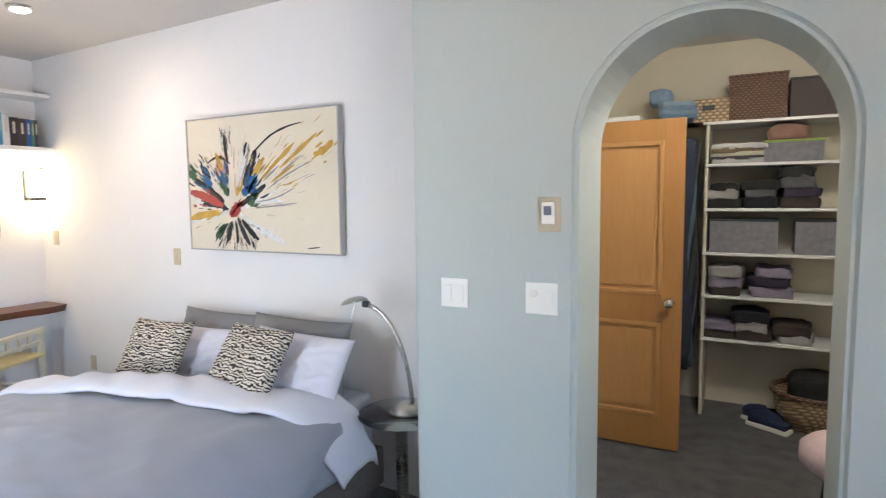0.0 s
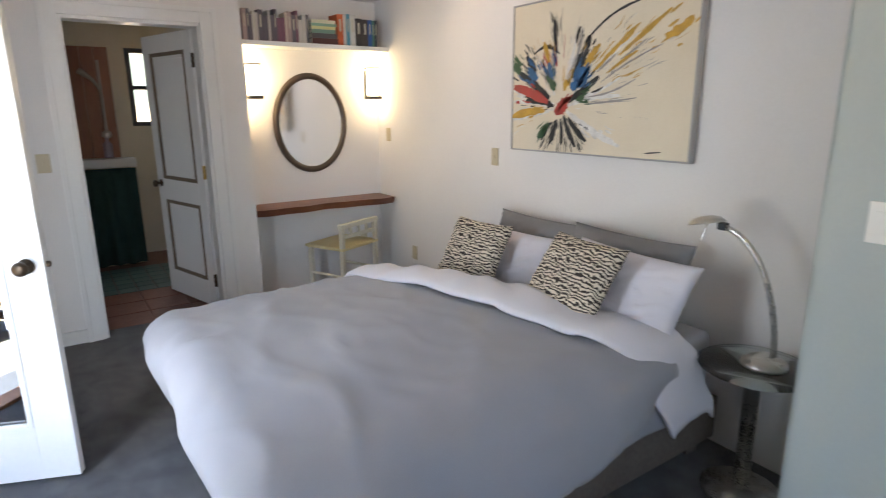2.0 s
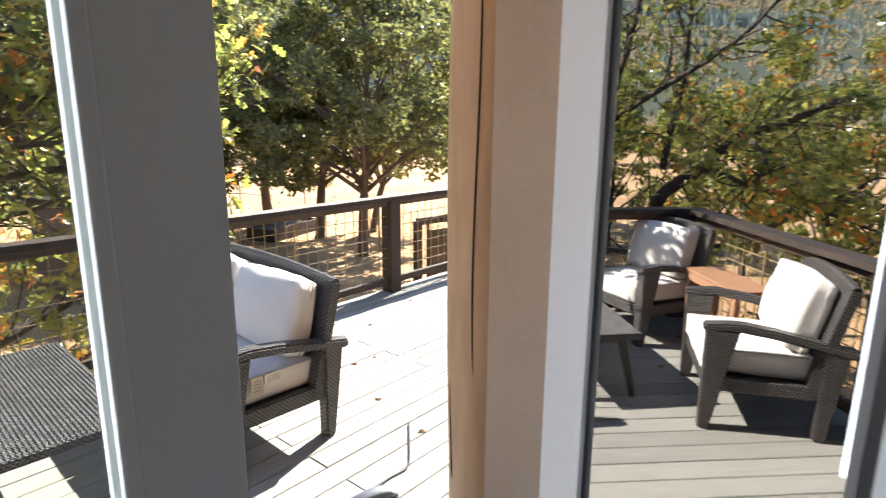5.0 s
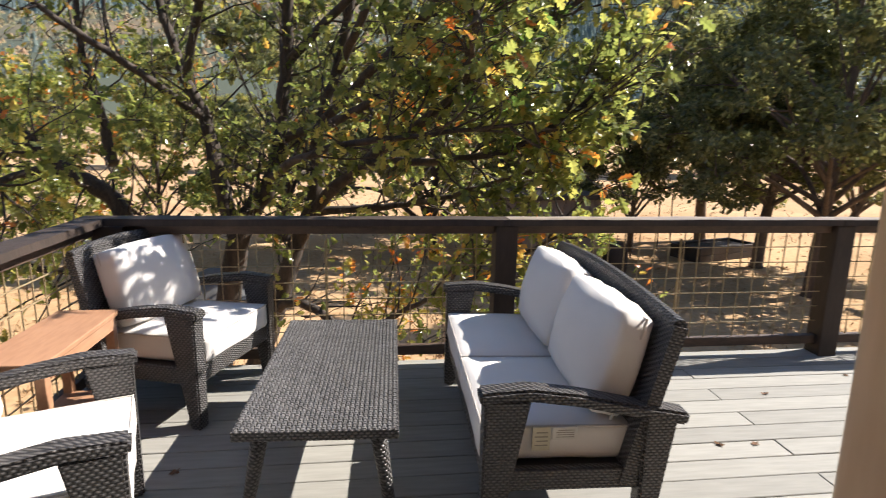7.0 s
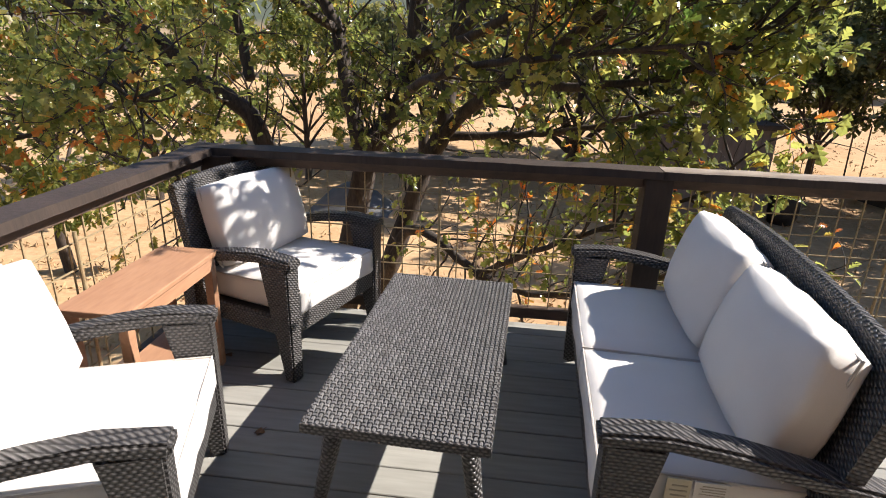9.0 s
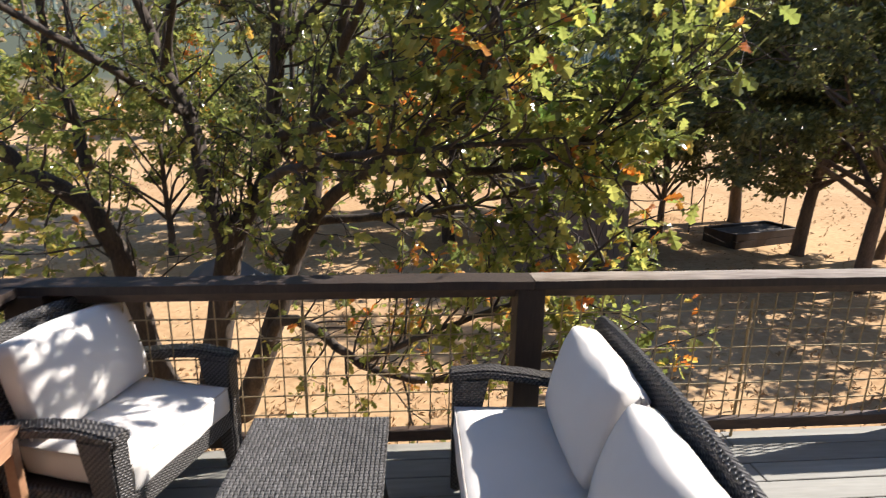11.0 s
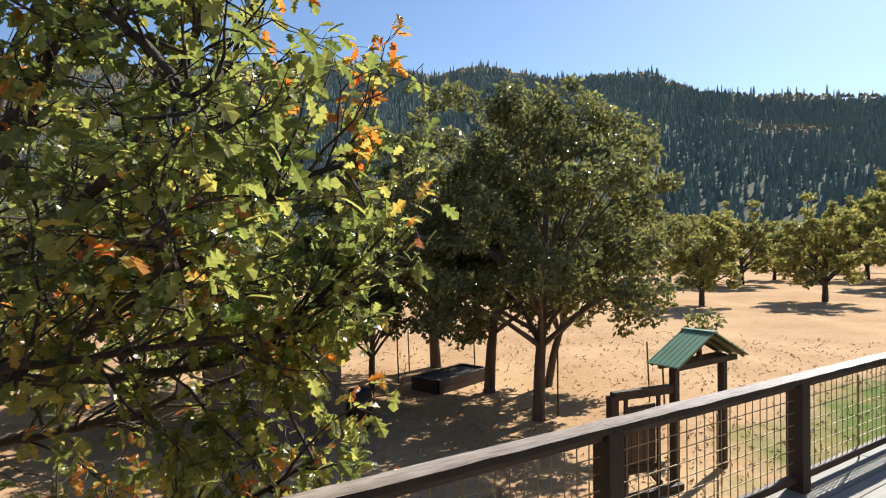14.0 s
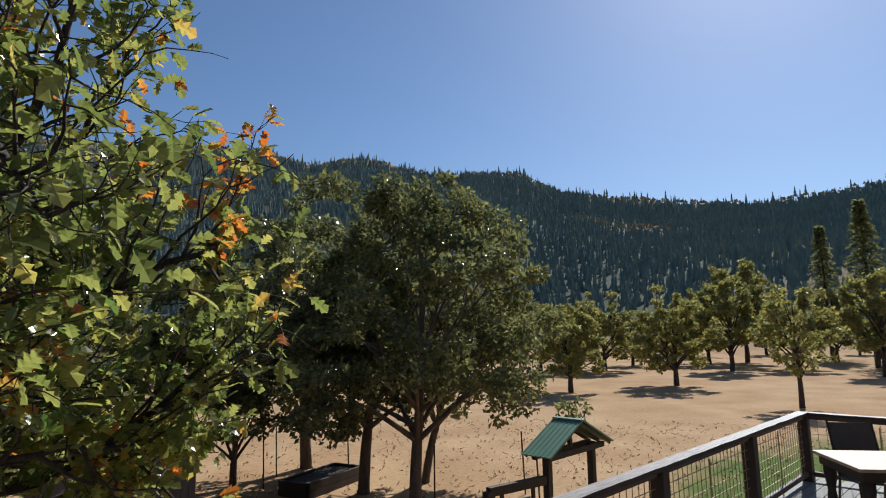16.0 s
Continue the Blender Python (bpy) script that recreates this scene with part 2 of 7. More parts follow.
M_SIDETOP = mat("rusty_brown_table", (0.42, 0.23, 0.13), 0.5, (0.30, 0.15, 0.085), 5, 60, 0.6, 0.1, stretch=(1, 0.2, 1))
M_OAKDOOR = mat("honey_door_stain", (0.56, 0.30, 0.11), 0.4, (0.47, 0.24, 0.08), 3, 60, 0.6, 0.08, 0.002, stretch=(1, 1, 0.1))
M_OAKDARK = mat("honey_door_rail", (0.47, 0.235, 0.075), 0.4, (0.40, 0.19, 0.055), 3, 60, 0.6, 0.08, 0.002, stretch=(1, 1, 0.1))
M_DESK = mat("red_brown_slab", (0.20, 0.075, 0.04), 0.35, (0.10, 0.038, 0.022), 3, 50, 0.7, 0.15, stretch=(1, 0.15, 1))
M_NICKEL = mat("brushed_nickel", (0.62, 0.60, 0.56), 0.28, (0.5, 0.48, 0.45), 5, 150, 0.4, 0.02, metal=1.0)
M_BRONZE = mat("aged_bronze", (0.10, 0.07, 0.045), 0.35, (0.05, 0.035, 0.025), 8, 80, 0.6, 0.05, metal=0.8)
M_BRASS = mat("bright_brass", (0.75, 0.52, 0.20), 0.25, (0.6, 0.4, 0.14), 8, 80, 0.5, 0.02, metal=1.0)
M_DARKWOOD = mat("dark_mirror_frame", (0.07, 0.045, 0.03), 0.35, (0.035, 0.022, 0.016), 6, 60, 0.7, 0.1)
M_PLATE = mat("ivory_plate", (0.56, 0.48, 0.33), 0.4, (0.50, 0.43, 0.29), 4, 50, 0.3, 0.0)
M_PLATEW = mat("white_plate", (0.86, 0.85, 0.80), 0.35, (0.82, 0.81, 0.76), 4, 50, 0.3, 0.0)
M_DUVET = mat("grey_duvet", (0.365, 0.36, 0.385), 0.85, (0.315, 0.31, 0.335), 2.2, 350, 0.5, 0.12, 0.003, sheen=0.2)
M_FOLD = mat("pale_duvet_lining", (0.72, 0.70, 0.74), 0.85, (0.66, 0.64, 0.68), 3, 350, 0.5, 0.1, 0.002, sheen=0.15)
M_SHEET = mat("grey_fitted_sheet", (0.42, 0.41, 0.42), 0.9, (0.36, 0.35, 0.36), 3, 300, 0.5, 0.1, 0.002)
M_SHAM = mat("slate_grey_sham", (0.24, 0.235, 0.24), 0.9, (0.20, 0.195, 0.20), 4, 300, 0.5, 0.12, 0.002)
M_PILLOW = mat("lavender_white_pillow", (0.70, 0.68, 0.73), 0.88, (0.63, 0.61, 0.66), 3, 300, 0.5, 0.12, 0.003)
M_ZEBRA = wave_mat("zebra_print", (0.035, 0.025, 0.02), (0.66, 0.58, 0.46), 19, 9, 0.8, "Z", 0.1, (0.42, 0.55), 2.0)
M_BEDWOOD = mat("taupe_bed_frame", (0.16, 0.13, 0.105), 0.6, (0.10, 0.08, 0.065), 4, 50, 0.6, 0.1)
M_CANVAS = mat("cream_canvas", (0.74, 0.66, 0.52), 0.75, (0.66, 0.58, 0.44), 3, 200, 0.6, 0.12, 0.001)
M_TERRA = mat("terracotta_tile", (0.24, 0.095, 0.06), 0.45, (0.16, 0.06, 0.04), 5, 50, 0.7, 0.1, random_value=0.15)
M_TEAL = mat("teal_tile", (0.12, 0.20, 0.185), 0.4, (0.08, 0.14, 0.13), 5, 50, 0.6, 0.08, random_value=0.12)
M_CURTAIN = mat("dark_green_towel", (0.03, 0.075, 0.065), 0.95, (0.015, 0.04, 0.036), 6, 200, 0.6, 0.2)
M_REDWOOD = mat("redwood_panel", (0.34, 0.15, 0.075), 0.5, (0.24, 0.095, 0.05), 4, 50, 0.6, 0.1, stretch=(1, 1, 0.15))
M_BLACK = mat("black_metal", (0.02, 0.02, 0.022), 0.45, (0.012, 0.012, 0.013), 8, 80, 0.4, 0.02)
M_SILL = mat("slate_blue_sill", (0.10, 0.115, 0.14), 0.6, (0.06, 0.07, 0.085), 5, 70, 0.6, 0.15)
M_THRESH = mat("oak_threshold", (0.36, 0.17, 0.08), 0.45, (0.24, 0.11, 0.05), 5, 60, 0.6, 0.1, stretch=(0.1, 1, 1))
M_DIRT = mat("dry_grass_ground", (0.52, 0.35, 0.195), 0.95, (0.36, 0.22, 0.115), 0.35, 9.0, 0.75, 0.4, 0.03)
M_BARK = mat("grey_oak_bark", (0.085, 0.062, 0.047), 0.9, (0.026, 0.02, 0.016), 10, 60, 0.8, 0.5, 0.012, stretch=(1, 1, 0.3))
M_BARK2 = mat("pale_trunk_bark", (0.165, 0.115, 0.082), 0.9, (0.07, 0.05, 0.038), 8, 50, 0.8, 0.5, 0.012, stretch=(1, 1, 0.3))
M_ROOF = mat("green_metal_roof", (0.15, 0.27, 0.185), 0.4, (0.12, 0.22, 0.15), 4, 50, 0.5, 0.05)
M_GLASS = pane_glass("door_glass", 7.0)
M_CLEAR = clear_glass("clear_window_glass")
M_TABLEGLASS = pane_glass("table_glass", 1.7, (0.88, 0.94, 0.92))
M_MIRROR = mat("mirror_silver", (0.9, 0.9, 0.9), 0.03, (0.88, 0.88, 0.88), 2, 20, 0.1, 0.0, metal=1.0)
M_LEAF = leaf_mat("oak_leaves", [(0.0, (0.088, 0.106, 0.034)), (0.35, (0.15, 0.17, 0.052)), (0.70, (0.245, 0.24, 0.075)), (0.87, (0.36, 0.30, 0.09)), (0.95, (0.46, 0.25, 0.08)), (1.0, (0.42, 0.17, 0.06))], 0.2, 0.53, 0.36, 0.8)
M_LEAFD = leaf_mat("dark_oak_leaves", [(0.0, (0.078, 0.083, 0.036)), (0.5, (0.135, 0.14, 0.056)), (0.85, (0.225, 0.215, 0.082)), (1.0, (0.29, 0.245, 0.095))], 0.2, 0.36, 0.15, 1.6)
M_TURNED = leaf_mat("turning_oak_leaves", [(0.0, (0.14, 0.16, 0.05)), (0.3, (0.30, 0.24, 0.07)), (0.6, (0.46, 0.22, 0.07)), (1.0, (0.42, 0.13, 0.05))], 0.25, 0.5)
# needles paled to blue-grey: distance haze is put into the colour
M_HAZED_CONIFER = leaf_mat("hazed_far_conifers", [(0.0, (0.135, 0.175, 0.175)), (0.55, (0.185, 0.225, 0.21)), (0.9, (0.215, 0.245, 0.205)), (1.0, (0.23, 0.235, 0.185))], 0.95, 0.4, 0.3, 60.0)
M_BRUSH = leaf_mat("dry_hill_brush", [(0.0, (0.16, 0.165, 0.10)), (0.5, (0.25, 0.21, 0.12)), (1.0, (0.34, 0.22, 0.13))], 0.95, 0.35, 0.3, 60.0)
M_LEAFF = leaf_mat("far_field_leaves", [(0.0, (0.12, 0.13, 0.045)), (0.5, (0.20, 0.19, 0.065)), (0.85, (0.29, 0.25, 0.085)), (1.0, (0.38, 0.29, 0.10))], 0.5, 0.45, 0.2, 3.0)


# ---- building blocks ----
def part(name, bm, material, parent=None, label="", smooth=False):
    me = bpy.data.meshes.new(name)
    bm.normal_update()
    bm.to_mesh(me)
    bm.free()
    if smooth:
        for p in me.polygons:
            p.use_smooth = True
    for m in material if isinstance(material, (list, tuple)) else [material]:
        me.materials.append(m)
    ob = new(name, me)
    if parent is not None:
        ob.parent = parent
    if label:
        ob["label"] = label
    return ob


def shared(name, me, parent, m):
    ob = new(name, me)
    ob.parent = parent
    ob.matrix_local = m
    return ob


def thing(name, label, category, m=None, group="", kind=""):
    ob = tagged(new(name), label, category, group, kind)
    if m is not None:
        ob.matrix_world = m
    return ob


def structure(name, bm, material, label, category, smooth=False):
    return tagged(part(name, bm, material, None, "", smooth), label, category, "", "structure")


def box(bm, lo, hi, bevel=0.0, m=None, seg=2):
    lo, hi = Vector(lo), Vector(hi)
    mm = Matrix.LocRotScale((lo + hi) / 2, None, hi - lo)
    if m is not None:
        mm = m @ mm
    r = bmesh.ops.create_cube(bm, size=1.0, matrix=mm)
    if bevel:
        edges = {e for v in r["verts"] for e in v.link_edges}
        bmesh.ops.bevel(bm, geom=list(edges), offset=bevel, segments=seg, affect="EDGES", profile=0.6)
    return bm


def boxes(*pairs, bevel=0.0):
    bm = bmesh.new()
    for lo, hi in pairs:
        box(bm, lo, hi, bevel)
    return bm


def one_box(lo, hi, bevel=0.0, m=None, seg=2):
    return box(bmesh.new(), lo, hi, bevel, m, seg)


def rod(bm, a, b, r1, r2=None, n=10, caps=True):
    a, b = Vector(a), Vector(b)
    d = b - a
    mm = Matrix.Translation((a + b) / 2) @ d.to_track_quat("Z", "Y").to_matrix().to_4x4()
    bmesh.ops.create_cone(bm, cap_ends=caps, segments=n, radius1=r1, radius2=r1 if r2 is None else r2, depth=d.length, matrix=mm)
    return bm


def tube(bm, pts, radii, n=8, caps=True):
    """A round bar that follows pts, with a radius at each."""
    pts = [Vector(p) for p in pts]
    rings = []
    up = Vector((0.31, 0.17, 0.93))
    for i, p in enumerate(pts):
        d = (pts[min(i + 1, len(pts) - 1)] - pts[max(i - 1, 0)]).normalized()
        u = d.cross(up)
        if u.length < 1e-3:
            u = d.cross(Vector((1, 0, 0)))
        u.normalize()
        w = d.cross(u)
        rings.append([bm.verts.new(p + (u * math.cos(a) + w * math.sin(a)) * radii[i]) for a in (2 * math.pi * k / n for k in range(n))])
    for q, r in zip(rings, rings[1:]):
        for k in range(n):
            bm.faces.new((q[k], q[(k + 1) % n], r[(k + 1) % n], r[k]))
    if caps:
        bm.faces.new(rings[0][::-1])
        bm.faces.new(rings[-1])
    return bm


def lathe(bm, profile, n=24, m=None):
    """A turned shape from (radius, height) pairs."""
    rings = []
    for r, z in profile:
        ring = []
        for k in range(n):
            v = Vector((r * math.cos(2 * math.pi * k / n), r * math.sin(2 * math.pi * k / n), z))
            ring.append(bm.verts.new(m @ v if m is not None else v))
        rings.append(ring)
    for q, r in zip(rings, rings[1:]):
        for k in range(n):
            bm.faces.new((q[k], q[(k + 1) % n], r[(k + 1) % n], r[k]))
    bm.faces.new(rings[0][::-1])
    bm.faces.new(rings[-1])
    return bm


def grid(nu, nv, f):
    """A sheet whose point (u, v), both 0 to 1, lies at f(u, v)."""
    bm = bmesh.new()
    vs = [[bm.verts.new(f(i / nu, j / nv)) for j in range(nv + 1)] for i in range(nu + 1)]
    for i in range(nu):
        for j in range(nv):
            bm.faces.new((vs[i][j], vs[i + 1][j], vs[i + 1][j + 1], vs[i][j + 1]))
    return bm


def pillow_bm(w, h, t, seed, pinch=0.06):
    """A stuffed pillow in the XZ plane, thickness along Y, with drawn-in sides and creases."""
    bm = bmesh.new()
    n = 34
    for s in (1, -1):
        vs = []
        for i in range(n + 1):
            row = []
            for j in range(n + 1):
                u, v = 2 * i / n - 1, 2 * j / n - 1
                fat = ((1 - u ** 4) * (1 - v ** 4)) ** 0.55
                x = u * w / 2 * (1 - pinch * (1 - v * v) * abs(u))
                z = v * h / 2 * (1 - pinch * (1 - u * u) * abs(v))
                y = s * t / 2 * fat * (1 + 0.22 * noise.noise(Vector((u * 2 + seed, v * 2, s)))) + 0.008 * noise.noise(Vector((u * 7, v * 7 + seed, s))) * fat - 0.014 * (1 - abs(noise.noise(Vector((u * 2.2 + 0.8 * v, v * 3.4 - u + seed, s))))) ** 8 * fat
                row.append(bm.verts.new((x, y, z)))
            vs.append(row)
        for i in range(n):
            for j in range(n):
                f = (vs[i][j], vs[i + 1][j], vs[i + 1][j + 1], vs[i][j + 1])
                bm.faces.new(f if s < 0 else f[::-1])
    bmesh.ops.remove_doubles(bm, verts=bm.verts, dist=0.0008)
    return bm


def cushion_bm(w, d, h, seed=0.0, r=0.035):
    """A boxed seat cushion, centred on its base, crowned and a little wrinkled."""
    bm = one_box((-w / 2, -d / 2, 0), (w / 2, d / 2, h), 0.0)
    bmesh.ops.subdivide_edges(bm, edges=bm.edges, cuts=7, use_grid_fill=True)
    for v in bm.verts:
        p = v.co
        u, q = p.x / (w / 2), p.y / (d / 2)
        e = max(abs(u), abs(q))
        top = p.z / h
        p.z += (1 - u * u) * (1 - q * q) * 0.03 * top
        k = min(abs(top - 0), abs(1 - top))
        if e > 0.99 and k < 0.02:
            p.x -= math.copysign(0.012, p.x) if abs(u) > 0.99 else 0
            p.y -= math.copysign(0.012, p.y) if abs(q) > 0.99 else 0
        p += Vector((noise.noise(p * 9 + Vector((seed, 0, 0))), noise.noise(p * 9 + Vector((0, seed, 3))), noise.noise(p * 6 + Vector((seed, 5, 0))))) * 0.007
    return bm


# ---- house shell ----
ROOM_H = 2.72
structure("floor", one_box((-3.66, -0.07, -0.12), (2.75, 5.75, 0.0)), M_CARPET, "worn dark grey carpet through bedroom and closet", "carpet")
structure("ceiling", one_box((-3.95, -0.2, ROOM_H), (2.9, 5.75, ROOM_H + 0.12)), M_CEIL, "plain off-white painted ceiling", "ceiling")
structure("wall_south", boxes(((-6.3, -0.20, -0.12), (-2.21, 0, ROOM_H)), ((-0.29, -0.20, -0.12), (2.9, 0, ROOM_H)), ((-2.21, -0.20, 2.10), (-0.29, 0, ROOM_H))),
          M_WHITE, "white painted wall with glazed double doors", "wall")
structure("siding_south", boxes(((-12.0, -0.235, -0.3), (-2.24, -0.203, 3.2)), ((-0.26, -0.235, -0.3), (3.2, -0.203, 3.2)), ((-2.24, -0.235, 2.13), (-0.26, -0.203, 3.2))),
          M_SIDING, "tan painted outside wall of the house", "wall")
structure("wall_west", boxes(((-3.66, 0, 0), (-3.51, 1.06, ROOM_H)), ((-3.66, 1.88, 0), (-3.51, 2.16, ROOM_H)), ((-3.66, 1.06, 2.10), (-3.51, 1.88, ROOM_H)), ((-3.80, 2.06, 0), (-3.66, 2.16, ROOM_H))),
          M_WHITE, "white wall around the bathroom doorway", "wall")
structure("wall_alcove", one_box((-3.95, 2.06, 0), (-3.80, 3.5, ROOM_H)), M_WHITE, "white back wall of the desk alcove", "wall")
a0, a1 = Vector((0.13, 3.27, 0)), Vector((-3.95, 3.395, 0))
ang = math.atan2(a1.y - a0.y, a1.x - a0.x)
structure("wall_north", one_box((0, -0.15, 0), ((a1 - a0).length, 0, ROOM_H), 0, Matrix.Translation(a0) @ Matrix.Rotation(ang, 4, "Z")), M_WHITE, "white bedroom wall behind the bed", "wall")
# unseen east wall, with a tall window opening added for the fill lamp that lights the room
structure("wall_east", boxes(((2.75, -0.2, 0), (2.9, 0.15, ROOM_H)), ((2.75, 1.15, 0), (2.9, 5.75, ROOM_H)), ((2.75, 0.15, 0), (2.9, 1.15, 0.8)), ((2.75, 0.15, 2.1), (2.9, 1.15, ROOM_H))),
          M_WHITE, "unseen white wall with an added window opening", "wall")


def arch_wall():
    """The thick green wall with the round-headed opening."""
    bm = bmesh.new()
    y0, y1, xl, xr, r = 2.747, 3.10, 0.80, 1.60, 0.40
    cx, cz = (xl + xr) / 2, 1.77
    box(bm, (0.126, y0, 0), (xl, y1, cz))
    box(bm, (0.126, y1, 0), (0.23, 3.46, ROOM_H))
    box(bm, (xr, y0, 0), (2.75, y1, cz))
    pts = [(0.126, cz)] + [(cx - r * math.cos(math.pi * k / 28), cz + r * math.sin(math.pi * k / 28)) for k in range(29)] + [(2.75, cz)]
    front = [(bm.verts.new((x, y0, z)), bm.verts.new((x, y0, ROOM_H))) for x, z in pts]
    back = [(bm.verts.new((x, y1, z)), bm.verts.new((x, y1, ROOM_H))) for x, z in pts]
    for k in range(len(pts) - 1):
        bm.faces.new((front[k][0], front[k + 1][0], front[k + 1][1], front[k][1]))
        bm.faces.new((back[k][1], back[k + 1][1], back[k + 1][0], back[k][0]))
        if 0 < k < len(pts) - 2:
            bm.faces.new((front[k][0], back[k][0], back[k + 1][0], front[k + 1][0]))
    bm.faces.new((front[0][0], front[0][1], back[0][1], back[0][0]))
    bmesh.ops.remove_doubles(bm, verts=bm.verts, dist=0.0005)
    edges = [e for e in bm.edges if all(abs(v.co.y - y0) < 1e-4 for v in e.verts) and
             (all(abs(v.co.x - xl) < 1e-3 and v.co.z < cz + .01 for v in e.verts) or all(abs(v.co.x - xr) < 1e-3 and v.co.z < cz + .01 for v in e.verts)
              or all(abs(math.hypot(v.co.x - cx, v.co.z - cz) - r) < 1e-3 and v.co.z > cz - .001 for v in e.verts) and e.calc_length() < 0.1
              or all(abs(v.co.x - 0.126) < 1e-3 for v in e.verts))]
    bmesh.ops.bevel(bm, geom=edges, offset=0.02, segments=3, affect="EDGES")
    return bm


structure("wall_arch", arch_wall(), M_GREEN, "thick sage green wall with an arched opening", "wall")
structure("wall_closet", boxes(((-1.0, 5.60, 0), (2.75, 5.75, ROOM_H)), ((-0.12, 3.42, 0), (0.02, 5.60, ROOM_H)), ((2.3, 3.10, 0), (2.42, 5.6, ROOM_H))), M_CREAM, "cream painted closet walls", "wall")
structure("roof", one_box((-13.0, -0.95, 3.05), (3.4, 7.0, 3.2)), M_SIDING, "wooden roof with a short overhang", "roof")

# bathroom shell
structure("bathroom_wall", boxes(((-6.3, 0.0, 0), (-5.62, 1.62, ROOM_H)), ((-6.2, 1.62, 0), (-6.05, 1.70, ROOM_H)), ((-6.2, 2.35, 0), (-6.05, 3.2, ROOM_H)), ((-6.2, 1.70, 0), (-6.05, 2.35, 1.36)),
                                 ((-6.2, 1.70, 2.14), (-6.05, 2.35, ROOM_H)), ((-6.2, 3.2, 0), (-3.95, 3.35, ROOM_H)), ((-5.62, 0.0, 0), (-3.66, 0.12, ROOM_H))), M_CREAM, "dim cream bathroom walls", "wall")
structure("bathroom_ceiling", one_box((-6.3, -0.2, ROOM_H + 0.003), (-3.95, 3.5, ROOM_H + 0.12)), M_CEIL, "plain bathroom ceiling", "ceiling")
bath_floor = structure("bathroom_floor", one_box((-6.3, 0.1, -0.12), (-3.655, 3.3, -0.012)), M_TERRA, "terracotta and teal tiled bathroom floor", "floor")


def tile_mesh(w, d, h, name, material):
    me = bpy.data.meshes.new(name)
    b = one_box((0.004, 0.004, 0), (w - 0.004, d - 0.004, h), 0.003, None, 1)
    b.to_mesh(me)
    b.free()
    me.materials.append(material)
    return me


t_terra, t_teal = tile_mesh(0.30, 0.30, 0.012, "tile", M_TERRA), tile_mesh(0.15, 0.15, 0.012, "tile", M_TEAL)
for i in range(3):
    for j in range(7):
        shared("tile", t_terra, bath_floor, Matrix.Translation((-4.56 + i * 0.30, 0.5 + j * 0.30, -0.012)))
for i in range(6):
    for j in range(12):
        shared("tile", t_teal, bath_floor, Matrix.Translation((-5.46 + i * 0.15, 0.5 + j * 0.15, -0.012)))

# casing of the bathroom doorway, baseboards
structure("trim_bath_door", boxes(((-3.51, 0.955, 0), (-3.488, 1.06, 2.20)), ((-3.51, 1.88, 0), (-3.488, 1.985, 2.20)), ((-3.51, 1.06, 2.10), (-3.488, 1.88, 2.20)),
                                  ((-3.488, 0.955, 0), (-3.476, 0.985, 2.20)), ((-3.488, 1.955, 0), (-3.476, 1.985, 2.20)), ((-3.488, 0.985, 2.17), (-3.476, 1.955, 2.20)), bevel=0.003), M_TRIM, "white painted door casing", "trim")
structure("trim_bath_jamb", boxes(((-3.67, 1.06, 0), (-3.51, 1.08, 2.10)), ((-3.67, 1.86, 0), (-3.51, 1.88, 2.10)), ((-3.67, 1.08, 2.08), (-3.51, 1.86, 2.10))), M_TRIM, "white painted door jamb", "trim")
structure("trim_door_jamb", boxes(((-2.212, -0.235, 0), (-2.182, -0.002, 2.09)), ((-0.335, -0.19, 0), (-0.295, -0.002, 2.09)), ((-2.182, -0.19, 2.05), (-0.335, -0.002, 2.09))), M_SIDING, "tan painted jamb of the glazed double doors", "trim")
structure("trim_door_frame", boxes(((-2.29, 0.0, 0), (-2.207, 0.018, 2.17)), ((-0.293, 0.0, 0), (-0.21, 0.018, 2.17)), ((-2.207, 0.0, 2.092), (-0.293, 0.018, 2.17))), M_TRIM, "white frame of the glazed double doors", "trim")
structure("trim_outside_jamb", boxes(((-2.32, -0.30, -0.12), (-2.208, -0.237, 2.2)), ((-0.295, -0.27, -0.12), (-0.16, -0.237, 2.2))), M_SIDING, "tan outside door trim", "trim")
structure("threshold", one_box((-2.20, -0.16, -0.02), (-0.30, -0.045, 0.022), 0.008), M_THRESH, "reddish oak door threshold", "threshold")
structure("door_landing", boxes(((-3.1, -0.62, -0.16), (-0.2, -0.237, -0.098)), ((-2.2, -0.235, -0.16), (-0.30, -0.16, -0.06)), bevel=0.004), M_SILL, "slate blue painted step outside the door", "step")
structure("baseboard", boxes(((-3.51, 0.02, 0), (-3.497, 0.953, 0.09))), M_TRIM, "white baseboard", "baseboard")


# ---- doors ----
def panel_frame(w, h, t, holes, m=None):
    """A door slab along +X with square holes (x0, z0, x1, z1), built from stiles and rails."""
    bm = bmesh.new()
    xs, zs = holes[0][0], sorted({z for q in holes for z in (q[1], q[3])})
    x1 = holes[0][2]
    box(bm, (0, -t / 2, 0), (xs, t / 2, h), 0.003)
    box(bm, (x1, -t / 2, 0), (w, t / 2, h), 0.003)
    zz = [0] + zs + [h]
    for k in range(0, len(zz), 2):
        box(bm, (xs, -t / 2, zz[k]), (x1, t / 2, zz[k + 1]), 0.0)
    return bm


